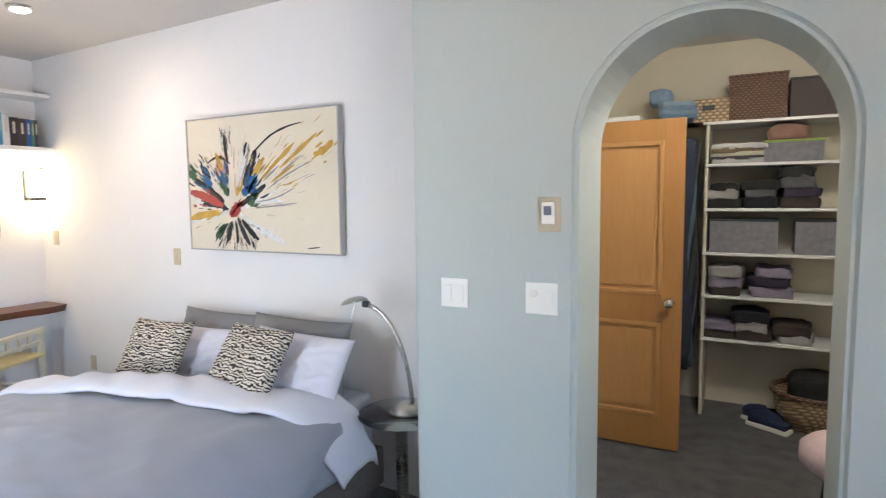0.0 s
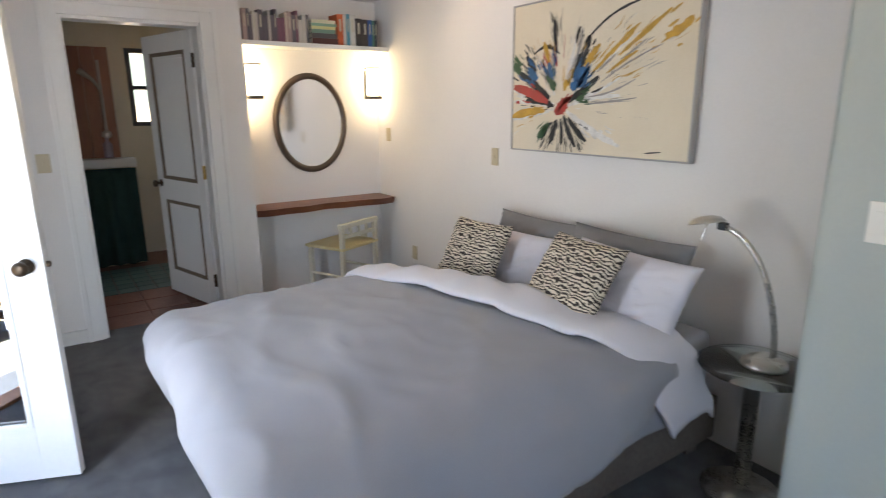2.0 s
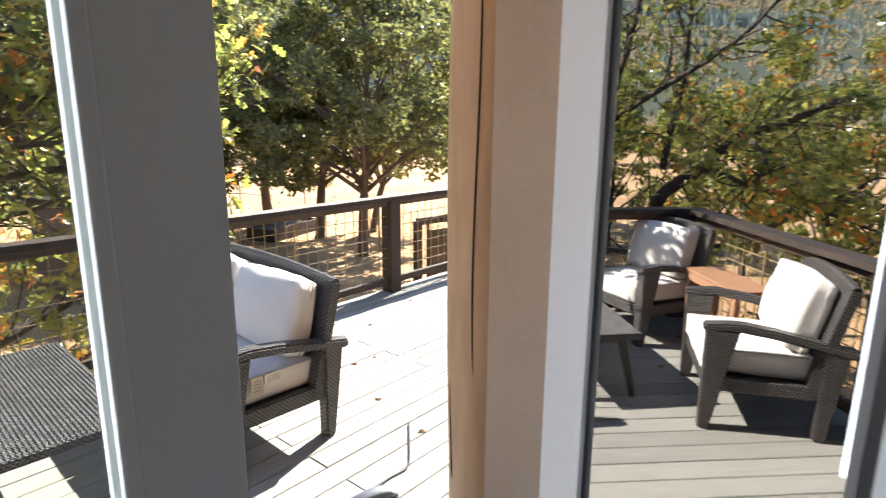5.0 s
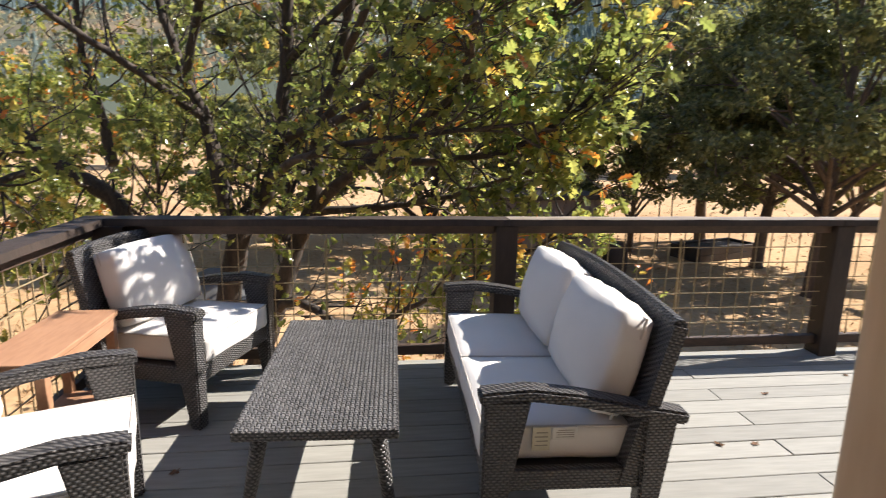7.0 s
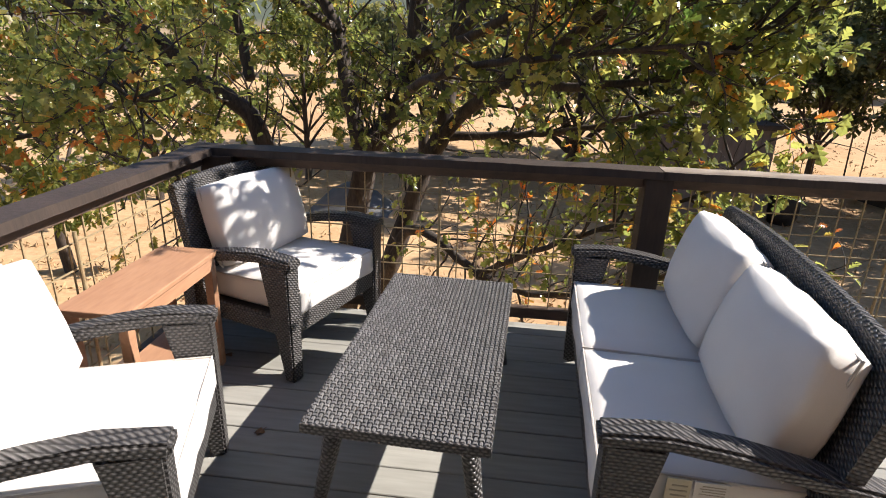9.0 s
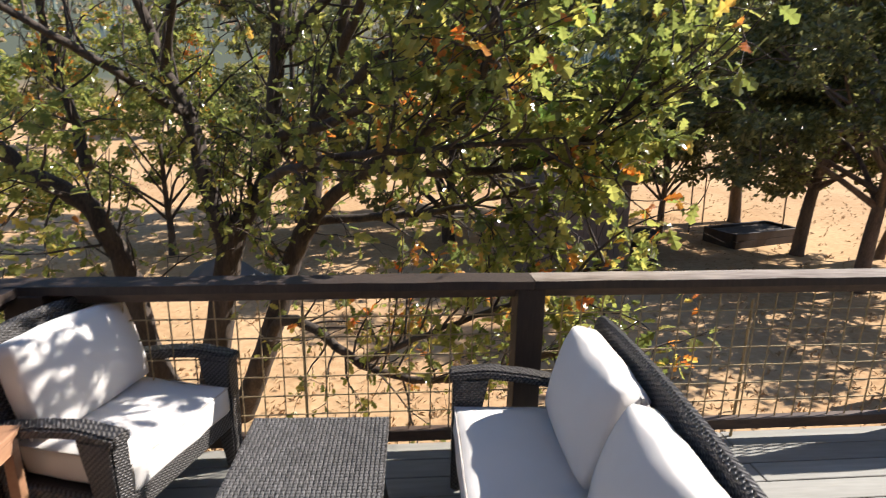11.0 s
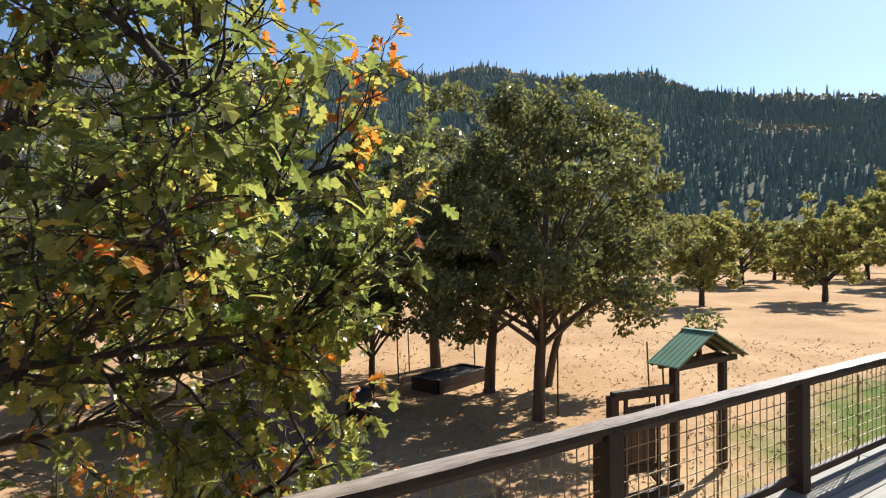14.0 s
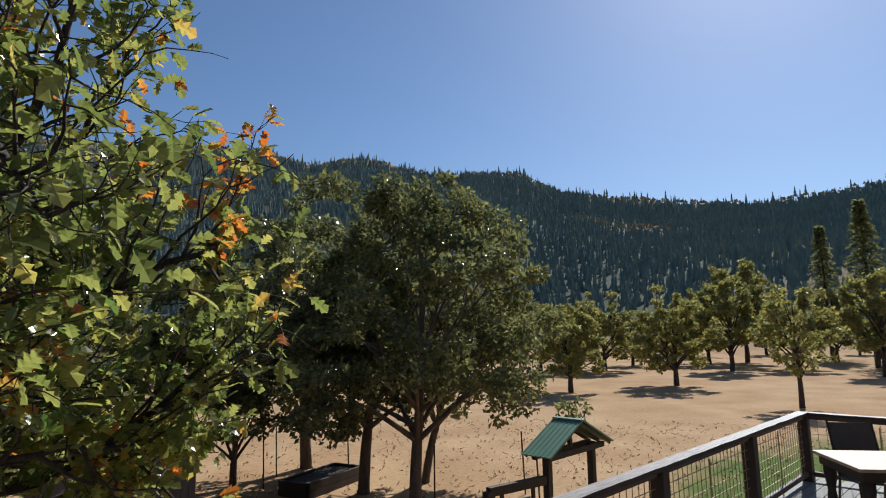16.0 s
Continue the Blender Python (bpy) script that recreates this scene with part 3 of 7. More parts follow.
def knob_set(parent, x, z, t, material, name="door_knob", rose=True):
    for s in (1, -1):
        m = Matrix.Translation((x, s * t / 2, z)) @ Matrix.Rotation(radians(-90 * s), 4, "X")
        part(name, lathe(bmesh.new(), [(0.030, 0), (0.030, 0.006), (0.012, 0.012), (0.011, 0.030), (0.022, 0.036), (0.029, 0.048), (0.027, 0.060), (0.014, 0.067)], 20, m), material, parent, "", True)


# the open glazed door and its closed twin
def glazed_door(name, label, m, w, knob, glass):
    d = tagged(new(name), label, "door", "", "structure")
    d.matrix_world = m
    h, t = 2.03, 0.044
    part("stile_frame", panel_frame(w, h, t, [(0.142, 0.24, w - 0.142, h - 0.14)]), M_TRIM, d)
    bead = bmesh.new()
    a, b, c, e = 0.142, w - 0.142, 0.24, h - 0.14
    for s in (1, -1):
        y0, y1 = sorted((s * 0.012, s * (t / 2 + 0.006)))
        for lo, hi in (((a, y0, c), (a + 0.022, y1, e)), ((b - 0.022, y0, c), (b, y1, e)), ((a + 0.022, y0, c), (b - 0.022, y1, c + 0.022)), ((a + 0.022, y0, e - 0.022), (b - 0.022, y1, e))):
            box(bead, lo, hi, 0.004)
    part("glazing_bead", bead, M_TRIM, d)
    g = part("pane", one_box((a + 0.004, -0.006, c + 0.004), (b - 0.004, 0.006, e - 0.004)), glass, d, "clear glass pane")
    g.visible_shadow = False
    if knob:
        knob_set(d, w - 0.062, 0.93, t, M_BRONZE)
        part("latch", rod(bmesh.new(), (w - 0.004, 0, 0.93), (w + 0.012, 0, 0.93), 0.012), M_BRONZE, d)
    for z in (0.24, 1.10, 1.82):
        part("hinge", rod(bmesh.new(), (-0.004, t / 2 + 0.006, z - 0.05), (-0.004, t / 2 + 0.006, z + 0.05), 0.008), M_BRONZE, d)
    return d


glazed_door("door_1", "white door with one tall glass pane, standing open", pose(-2.175, -0.06, 0.018, 0, 0, 67.3), 0.96, True, M_GLASS)
glazed_door("door_2", "white door with one tall glass pane, closed", pose(-0.34, -0.05, 0.018, 0, 0, 180), 0.90, False, M_CLEAR)


def panel_door(name, label, m, w, h, slab, field, groove, knob_mat, knob_x, hinges):
    d = tagged(new(name), label, "door", "", "structure")
    d.matrix_world = m
    t = 0.038
    holes = [(0.115, 0.20, w - 0.115, 0.80), (0.115, 0.97, w - 0.115, h - 0.13)]
    part("stile_frame", panel_frame(w, h, t, holes), slab, d)
    for x0, z0, x1, z1 in holes:
        part("panel", one_box((x0, -0.007, z0), (x1, 0.007, z1)), field, d)
        bm = bmesh.new()
        for s in (1, -1):
            y0, y1 = sorted((s * 0.007, s * (t / 2 + 0.004)))
            g = 0.028
            for lo, hi in (((x0, y0, z0), (x0 + g, y1, z1)), ((x1 - g, y0, z0), (x1, y1, z1)), ((x0 + g, y0, z0), (x1 - g, y1, z0 + g)), ((x0 + g, y0, z1 - g), (x1 - g, y1, z1))):
                box(bm, lo, hi, 0.006, None, 3)
        part("panel_moulding", bm, groove, d)
        bm = bmesh.new()
        for s in (1, -1):
            y0, y1 = sorted((s * 0.007, s * 0.014))
            box(bm, (x0 + 0.05, y0, z0 + 0.05), (x1 - 0.05, y1, z1 - 0.05), 0.005)
        part("raised_field", bm, field, d)
    knob_set(d, knob_x, 0.93, t, knob_mat)
    for z, mt in hinges:
        part("hinge", one_box((-0.012, -0.026, z - 0.05), (0.010, 0.026, z + 0.05), 0.004), mt, d)
    return d


M_GROOVE = mat("bare_panel_moulding", (0.20, 0.15, 0.10), 0.6, (0.14, 0.10, 0.07), 6, 60, 0.6, 0.1)
panel_door("door_3", "white two-panel bathroom door with unpainted moulding, ajar", pose(-3.68, 1.865, 0.012, 0, 0, 195.5), 0.78, 2.07, M_TRIM, M_TRIM, M_GROOVE, M_BRONZE, 0.72,
           ((0.22, M_BRONZE), (1.06, M_BRASS), (1.86, M_BRONZE)))
panel_door("door_4", "honey-coloured two-panel closet door, standing open", pose(0.23, 4.47, 0.012, 0, 0, 0), 0.76, 2.04, M_OAKDARK, M_OAKDOOR, M_OAKDOOR, M_NICKEL, 0.69, ((0.25, M_BRASS), (1.8, M_BRASS)))

# ---- bathroom things ----
win = tagged(new("window_1"), "small black-framed bathroom sash window", "window", "", "structure")
win.matrix_world = pose(-6.1, 1.70, 1.36)
part("window_frame", boxes(((-0.03, 0, 0), (0.04, 0.05, 0.78)), ((-0.03, 0.60, 0), (0.04, 0.65, 0.78)), ((-0.03, 0.05, 0), (0.04, 0.60, 0.045)), ((-0.03, 0.05, 0.735), (0.04, 0.60, 0.78)), ((-0.03, 0.05, 0.37), (0.05, 0.60, 0.41)), bevel=0.004), M_BLACK, win)
for z0, z1 in ((0.045, 0.37), (0.41, 0.735)):
    g = part("pane", one_box((0.0, 0.05, z0), (0.006, 0.60, z1)), M_CLEAR, win)
    g.visible_shadow = False
shower = thing("shower_niche", "reddish wood panelled shower niche with chrome fittings", "shower", pose(-5.62, 1.05, 1.08))
for k in range(4):
    part("panel", one_box((0.0, 0.0 + k * 0.115, 0), (0.02, 0.112 + k * 0.115, 1.02), 0.003), M_REDWOOD, shower)
part("riser_pipe", tube(bmesh.new(), [(0.05, 0.36, 0.25), (0.05, 0.36, 0.9)], [0.011, 0.011]), M_NICKEL, shower)
part("hand_shower", tube(bmesh.new(), [(0.06, 0.36, 0.62), (0.10, 0.30, 0.72), (0.14, 0.20, 0.80)], [0.012, 0.014, 0.03]), M_NICKEL, shower)
part("mixer", lathe(bmesh.new(), [(0.04, 0), (0.04, 0.02), (0.025, 0.05), (0.02, 0.09)], 16, Matrix.Translation((0.02, 0.36, 0.22)) @ Matrix.Rotation(radians(90), 4, "Y")), M_NICKEL, shower)
bottle = thing("shampoo_bottle", "small grey and pink bottle on the niche ledge", "bottle", pose(-5.55, 1.40, 1.082))
part("body", lathe(bmesh.new(), [(0.035, 0), (0.038, 0.02), (0.038, 0.13), (0.015, 0.16), (0.015, 0.19)], 14), mat("grey_plastic", (0.35, 0.30, 0.36), 0.4), bottle, "", True)
structure("niche_ledge", one_box((-5.62, 0.95, 0.99), (-5.46, 1.62, 1.075), 0.01), M_WHITE, "white ledge below the shower niche", "ledge")
towel = thing("bath_towel", "dark green towel hanging to the floor", "towel", pose(-5.50, 1.06, 0.03))
part("cloth", grid(28, 10, lambda u, v: Vector((0.03 * math.sin(u * 26) * (0.4 + 0.6 * (1 - v)) + 0.015 * math.sin(u * 11 + v * 3), u * 0.54, v * 0.95))), M_CURTAIN, towel, "", True)
sol = towel.children[0].modifiers.new("thick", "SOLIDIFY")
sol.thickness = 0.012

# ---- alcove ----
tagged(part("wall_shelf", one_box((-3.80, 2.162, 1.985), (-3.545, 3.375, 2.018), 0.003), M_TRIM), "white painted lower book shelf", "shelf", "alcove shelves")
tagged(part("wall_shelf", one_box((-3.80, 2.162, 2.40), (-3.545, 3.375, 2.43), 0.003), M_TRIM), "white painted upper shelf, empty", "shelf", "alcove shelves")


def slab_desk():
    bm = grid(4, 26, lambda u, v: Vector((-3.795 + u * (0.30 + 0.02 * math.sin(v * 9) + 0.012 * math.sin(v * 23)), 2.165 + v * 1.205, 0.775)))
    r = bmesh.ops.extrude_face_region(bm, geom=bm.faces[:])
    for v in r["geom"]:
        if isinstance(v, bmesh.types.BMVert):
            v.co.z -= 0.055
            if v.co.x > -3.6:
                v.co.x -= 0.03
    bmesh.ops.recalc_face_normals(bm, faces=bm.faces)
    return bm


tagged(part("slab_desk", slab_desk(), M_DESK), "red-brown live-edge wooden slab desk", "desk")

BOOKS = [(0.30, 0.26, 0.25), (0.48, 0.46, 0.42), (0.12, 0.10, 0.12), (0.55, 0.50, 0.46), (0.20, 0.08, 0.12), (0.42, 0.30, 0.28), (0.60, 0.56, 0.50), (0.09, 0.08, 0.10), (0.50, 0.26, 0.18), (0.62, 0.50, 0.42)]
BRIGHT = [((0.62, 0.13, 0.04), 0.05, 0.235), ((0.60, 0.56, 0.52), 0.025, 0.24), ((0.10, 0.30, 0.42), 0.03, 0.24), ((0.66, 0.64, 0.60), 0.045, 0.24), ((0.035, 0.025, 0.022), 0.06, 0.215), ((0.05, 0.035, 0.03), 0.05, 0.21),
          ((0.03, 0.10, 0.32), 0.035, 0.21), ((0.08, 0.20, 0.14), 0.02, 0.205), ((0.04, 0.04, 0.05), 0.025, 0.21)]


def book(y, w, h, d, color, label, lean=0.0, flat_z=None):
    m = mat("cover_%d_%d_%d" % tuple(int(c * 99) for c in color), color, 0.5, tuple(c * 0.8 for c in color), 6, 80, 0.5, 0.05, 0.001)
    pages = mat("book_pages", (0.66, 0.60, 0.48), 0.9, (0.56, 0.50, 0.40), 8, 200, 0.5, 0.1, 0.001)
    b = thing("book", label, "book", pose(-3.60, y, 2.019, 0, 0, 0) if flat_z is None else pose(-3.58, y, flat_z), "books on the shelf")
    if flat_z is None:
        part("cover", boxes(((-d, 0, 0), (0, 0.0025, h)), ((-d, w - 0.0025, 0), (0, w, h)), ((-0.003, 0.0025, 0), (0.0, w - 0.0025, h))), m, b)
        part("pages", one_box((-d + 0.004, 0.003, 0.004), (-0.004, w - 0.003, h - 0.004)), pages, b)
        if h > 0.2:
            part("spine_title", one_box((0.0, w * 0.35, h * 0.45), (0.0012, w * 0.65, h * 0.85)), mat("gilt_title", (0.6, 0.55, 0.42), 0.5), b)
    else:
        part("cover", boxes(((-d, 0, 0), (0, w, 0.003)), ((-d, 0, h - 0.003), (0, w, h)), ((-0.003, 0, 0.003), (0, w, h - 0.003))), m, b)
        part("pages", one_box((-d + 0.004, 0.003, 0.004), (-0.005, w - 0.003, h - 0.004)), pages, b)


rng = random.Random(5)
y = 2.20
while y < 2.70:
    w = rng.choice((0.018, 0.022, 0.03, 0.035))
    c = rng.choice(BOOKS)
    book(y, w, rng.uniform(0.17, 0.235), rng.uniform(0.12, 0.16), c, "muted cloth or paperback book standing upright")
    y += w + 0.002
z = 2.019
for w, h, c in ((0.22, 0.045, (0.10, 0.03, 0.025)), (0.21, 0.035, (0.10, 0.09, 0.09)), (0.20, 0.028, (0.18, 0.30, 0.24)), (0.20, 0.022, (0.66, 0.62, 0.30)), (0.21, 0.020, (0.24, 0.40, 0.30)), (0.20, 0.025, (0.68, 0.66, 0.50))):
    book(2.72, w, h, 0.16, c, "book lying flat in a stack", 0, z)
    z += h + 0.001
y = 2.945
for c, w, h in BRIGHT:
    book(y, w, h, 0.16, c, "upright hardback book with a plain coloured spine")
    y += w + 0.002


def sconce(y):
    s = thing("wall_sconce", "lit wall sconce with frosted glass and black bracket", "wall lamp", pose(-3.80, y, 1.745), "alcove sconces")
    part("back_plate", one_box((0.0, -0.05, -0.14), (0.016, 0.05, 0.10), 0.004), M_BLACK, s)
    part("lower_bracket", one_box((0.016, -0.055, -0.14), (0.125, 0.055, -0.115), 0.004), M_BLACK, s)
    part("upper_bracket", one_box((0.016, -0.055, 0.113), (0.118, 0.055, 0.122), 0.003), M_BLACK, s)
    part("glass_shade", lathe(bmesh.new(), [(0.045, -0.113), (0.050, -0.10), (0.050, 0.105), (0.044, 0.112)], 24, Matrix.Translation((0.068, 0, 0))), glow("lit_frosted_glass", (1.0, 0.80, 0.46), 1.2), s, "glowing warm glass", True)
    for zz in (-0.2, 0.2):
        d = bpy.data.lights.new("sconce_bulb", "POINT")
        d.energy, d.color, d.shadow_soft_size = 0.125, (1.0, 0.72, 0.38), 0.05
        o = new("sconce_bulb", d)
        o.location = (-3.70, y, 1.745 + zz)


sconce(2.285)
sconce(3.315)

mirror = thing("oval_mirror", "oval wall mirror in a wide dark wooden frame", "mirror", pose(-3.798, 2.755, 1.41))
bm = bmesh.new()
prof = [(0.0, 0.0), (0.006, 0.022), (0.022, 0.032), (0.040, 0.026), (0.052, 0.012), (0.052, 0.0)]
rings = []
for k in range(56):
    a = 2 * math.pi * k / 56
    rings.append([bm.verts.new((px, (0.322 - o) * math.cos(a), (0.405 - o) * math.sin(a))) for o, px in prof])
for k in range(56):
    q, r = rings[k], rings[(k + 1) % 56]
    for j in range(len(prof) - 1):
        bm.faces.new((q[j], r[j], r[j + 1], q[j + 1]))
part("frame", bm, M_DARKWOOD, mirror, "", True)
bm = bmesh.new()
bm.faces.new([bm.verts.new((0.010, 0.272 * math.cos(2 * math.pi * k / 56), 0.355 * math.sin(2 * math.pi * k / 56))) for k in range(56)])
r = bmesh.ops.extrude_face_region(bm, geom=bm.faces[:])
for v in r["geom"]:
    if isinstance(v, bmesh.types.BMVert):
        v.co.x -= 0.006
bmesh.ops.recalc_face_normals(bm, faces=bm.faces)
part("mirror_glass", bm, M_MIRROR, mirror)


def small_chair():
    c = thing("side_chair", "low pale cream painted chair with worn yellow seat", "chair", pose(-3.34, 2.93, 0, 0, 0, 24))
    mt = mat("cream_chair_paint", (0.66, 0.62, 0.50), 0.5, (0.55, 0.50, 0.38), 6, 60, 0.6, 0.1)
    for x, yy, h in ((0.0, -0.21, 0.63), (0.0, 0.21, 0.63), (-0.36, -0.19, 0.42), (-0.36, 0.19, 0.42)):
        part("leg", one_box((x - 0.018, yy - 0.018, 0), (x + 0.018, yy + 0.018, h), 0.005), mt, c)
    part("seat", one_box((-0.39, -0.23, 0.42), (0.022, 0.23, 0.445), 0.008), mat("worn_yellow_seat", (0.68, 0.58, 0.30), 0.5, (0.60, 0.50, 0.26), 5, 50, 0.6, 0.1), c, "worn yellow seat")
    part("top_rail", one_box((-0.02, -0.235, 0.60), (0.022, 0.235, 0.64), 0.008), mt, c)
    part("back_slat", one_box((-0.010, -0.19, 0.515), (0.010, 0.19, 0.545), 0.004), mt, c)
    for yy in (-0.1, 0.0, 0.1):
        part("spindle", one_box((-0.008, yy - 0.012, 0.545), (0.008, yy + 0.012, 0.602), 0.003), mt, c)
    for yy in (-0.2, 0.2):
        part("stretcher", rod(bmesh.new(), (-0.36, yy, 0.2), (0, yy, 0.2), 0.011), mt, c)


small_chair()


def plate(m, label, w, h, material, kind, pieces):
    p = thing("light_switch" if kind == "switch" else kind, label, kind.replace("_", " "), m)
    part("cover_plate", one_box((-w / 2, 0, -h / 2), (w / 2, 0.007, h / 2), 0.003), material, p)
    for x, z, pw, ph in pieces:
        part("rocker" if kind == "switch" else "insert", one_box((x - pw / 2, 0.007, z - ph / 2), (x + pw / 2, 0.011, z + ph / 2), 0.002), M_PLATEW if material is M_PLATEW else M_PLATE, p)
    return p


R180 = lambda x, y, z: pose(x, y, z, 0, 0, 180)
plate(R180(0.315, 2.747, 1.22), "white double rocker switch plate on green wall", 0.118, 0.116, M_PLATEW, "switch", ((-0.026, 0, 0.032, 0.066), (0.026, 0, 0.032, 0.066)))
dim = plate(R180(0.672, 2.747, 1.222), "white dimmer and switch plate on green wall", 0.122, 0.118, M_PLATEW, "switch", ((-0.027, 0, 0.033, 0.066),))
part("dimmer_knob", lathe(bmesh.new(), [(0.014, 0), (0.014, 0.012), (0.010, 0.018)], 16, Matrix.Translation((0.027, 0.007, 0.018)) @ Matrix.Rotation(radians(-90), 4, "X")), M_PLATEW, dim)
th = thing("thermostat", "small white thermostat with grey display on green wall", "thermostat", R180(0.70, 2.747, 1.53))
part("cover_plate", one_box((-0.042, 0, -0.062), (0.042, 0.006, 0.062), 0.002), M_PLATE, th)
part("case", one_box((-0.024, 0.006, -0.035), (0.024, 0.026, 0.045), 0.005), M_PLATEW, th)
part("display", one_box((-0.014, 0.026, -0.002), (0.014, 0.028, 0.030), 0.001), mat("lcd_grey", (0.16, 0.19, 0.24), 0.3), th)
off = math.degrees(ang) - 180
for x, z, k, lab in ((-2.09, 1.215, "switch", "ivory switch plate on white wall"), (-3.18, 0.335, "outlet", "ivory wall outlet near the floor"), (-3.60, 1.305, "switch", "ivory switch plate beside the alcove")):
    yy = a0.y + (x - a0.x) * math.tan(ang)
    plate(pose(x, yy, z, 0, 0, 180 + off), lab, 0.07, 0.114, M_PLATE, k, ((0, 0, 0.012, 0.024),))
plate(pose(-3.80, 3.20, 0.36, 0, 0, -90), "ivory outlet under the desk", 0.07, 0.114, M_PLATE, "outlet", ((0, 0.02, 0.03, 0.028), (0, -0.02, 0.03, 0.028)))
plate(pose(-3.51, 0.87, 1.21, 0, 0, -90), "ivory switch plate beside the bathroom door", 0.075, 0.118, M_PLATE, "switch", ((0, 0, 0.012, 0.024),))

spot = thing("ceiling_spotlight", "lit recessed ceiling spotlight", "ceiling lamp", pose(-2.43, 2.64, ROOM_H))
part("trim_ring", lathe(bmesh.new(), [(0.07, 0.0), (0.07, -0.012), (0.05, -0.02), (0.05, -0.005)], 24), M_NICKEL, spot, "", True)
part("lens", lathe(bmesh.new(), [(0.048, -0.006), (0.048, -0.022), (0.03, -0.03)], 24), glow("lit_lens", (1.0, 0.86, 0.66), 3.0), spot, "glowing lens", True)
sp = bpy.data.lights.new("spot_bulb", "SPOT")
sp.energy, sp.color, sp.spot_size, sp.spot_blend, sp.shadow_soft_size = 1.15, (1.0, 0.74, 0.56), radians(110), 1.0, 0.06
spo = new("spot_bulb", sp)
spo.matrix_world = look((-2.43, 2.64, ROOM_H - 0.05), (-2.0, 3.28, 1.6))


# ---- painting ----
def painting():
    p = thing("abstract_painting", "large abstract canvas with bursting black, red and yellow strokes", "painting", pose(-1.225, 3.245, 1.69, 0, 0, 0))
    W, H = 1.185, 0.80
    part("canvas", one_box((-W / 2, -0.002, -H / 2), (W / 2, 0.03, H / 2), 0.004), M_CANVAS, p, "cream canvas")
    fr = mat("silver_strip_frame", (0.42, 0.41, 0.40), 0.4, (0.34, 0.33, 0.32), 6, 60, 0.4, 0.05)
    part("strip_frame", boxes(((-W / 2 - 0.008, -0.006, -H / 2 - 0.008), (-W / 2, 0.032, H / 2 + 0.008)), ((W / 2, -0.006, -H / 2 - 0.008), (W / 2 + 0.008, 0.032, H / 2 + 0.008)),
                              ((-W / 2, -0.006, -H / 2 - 0.008), (W / 2, 0.032, -H / 2)), ((-W / 2, -0.006, H / 2), (W / 2, 0.032, H / 2 + 0.008))), fr, p)
    rr = random.Random(11)
    hub = Vector((-0.20, -0.16))

    def stroke(bm, a, b, w, bend=0.0, layer=0, rough=0.5):
        a, b = Vector(a), Vector(b)
        d = b - a
        nrm = Vector((-d.y, d.x)).normalized()
        k = 12
        left, right = [], []
        for i in range(k + 1):
            s = i / k
            c = a + d * s + nrm * (bend * math.sin(math.pi * s) * d.length)
            ww = w / 2 * (math.sin(math.pi * min(max(s, 0.04), 0.97)) ** 0.4) * (1 + rough * (rr.random() - 0.5))
            for side, sign in ((left, 1), (right, -1)):
                q = c + nrm * ww * sign * (1 + rough * 0.5 * (rr.random() - 0.5))
                side.append(bm.verts.new((max(-W / 2, min(W / 2, q.x)), -0.0035 - 0.0006 * layer, max(-H / 2, min(H / 2, q.y)))))
        for i in range(k):
            bm.faces.new((left[i], left[i + 1], right[i + 1], right[i]))

    def ray(bm, deg, r0, r1, w, bend=0.0, layer=0):
        c, s = math.cos(radians(deg)), math.sin(radians(deg))
        stroke(bm, hub + Vector((c, s)) * r0, hub + Vector((c, s)) * r1, w, bend, layer)

    sets = {
        "white_paint": ((0.80, 0.78, 0.74), [(165, .05, .42, .05), (175, .05, .40, .03), (125, .08, .35, .03), (20, .1, .42, .02), (190, .05, .42, .03), (75, .1, .36, .03), (35, .08, .6, .02), (-25, .05, .45, .05), (8, .05, .4, .03)], 0),
        "black_paint": ((0.02, 0.02, 0.022), [(150, .10, .40, .055), (62, .17, .40, .065), (98, .30, .46, .035), (172, .05, .28, .045), (30, .06, .30, .05), (250, .07, .21, .04), (232, .1, .23, .025), (275, .06, .2, .03), (300, .05, .24, .045), (318, .08, .26, .04), (135, .28, .40, .05), (120, .16, .30, .025)], 1),
        "red_paint": ((0.48, 0.06, 0.045), [(163, .10, .40, .075), (112, .22, .30, .03), (40, -.05, .06, .09), (100, .22, .30, .02)], 2),
        "yellow_paint": ((0.62, 0.36, 0.05), [(188, .12, .42, .05), (50, .25, .40, .045), (38, .30, .62, .03), (33, .45, .78, .028), (28, .35, .55, .02), (26, .70, .85, .05), (112, .26, .38, .035), (75, .09, .15, .04)], 3),
        "green_paint": ((0.05, 0.12, 0.05), [(148, .38, .46, .06), (118, .10, .18, .05), (18, .12, .18, .04), (225, .12, .24, .05)], 4),
        "blue_paint": ((0.03, 0.13, 0.30), [(50, .12, .26, .09), (140, .24, .34, .06), (112, .16, .26, .04), (40, .16, .24, .05)], 5),
        "grey_paint": ((0.38, 0.35, 0.33), [(30, .45, .62, .012), (24, .3, .68, .010), (15, .2, .5, .012), (70, .2, .42, .02), (35, .3, .45, .015), (5, .2, .5, .012)], 6),
    }
    for nm, (c, items, layer) in sets.items():
        bm = bmesh.new()
        for deg, r0, r1, w in items:
            ray(bm, deg, r0, r1, w * 0.82, rr.uniform(-0.06, 0.06), layer)
            for _ in range(10):
                rr2 = rr.uniform(r0, r1)
                ray(bm, deg + rr.uniform(-13, 13), rr2, rr2 + rr.uniform(0.02, 0.09), w * rr.uniform(0.06, 0.28), rr.uniform(-0.1, 0.1), layer + 0.3)
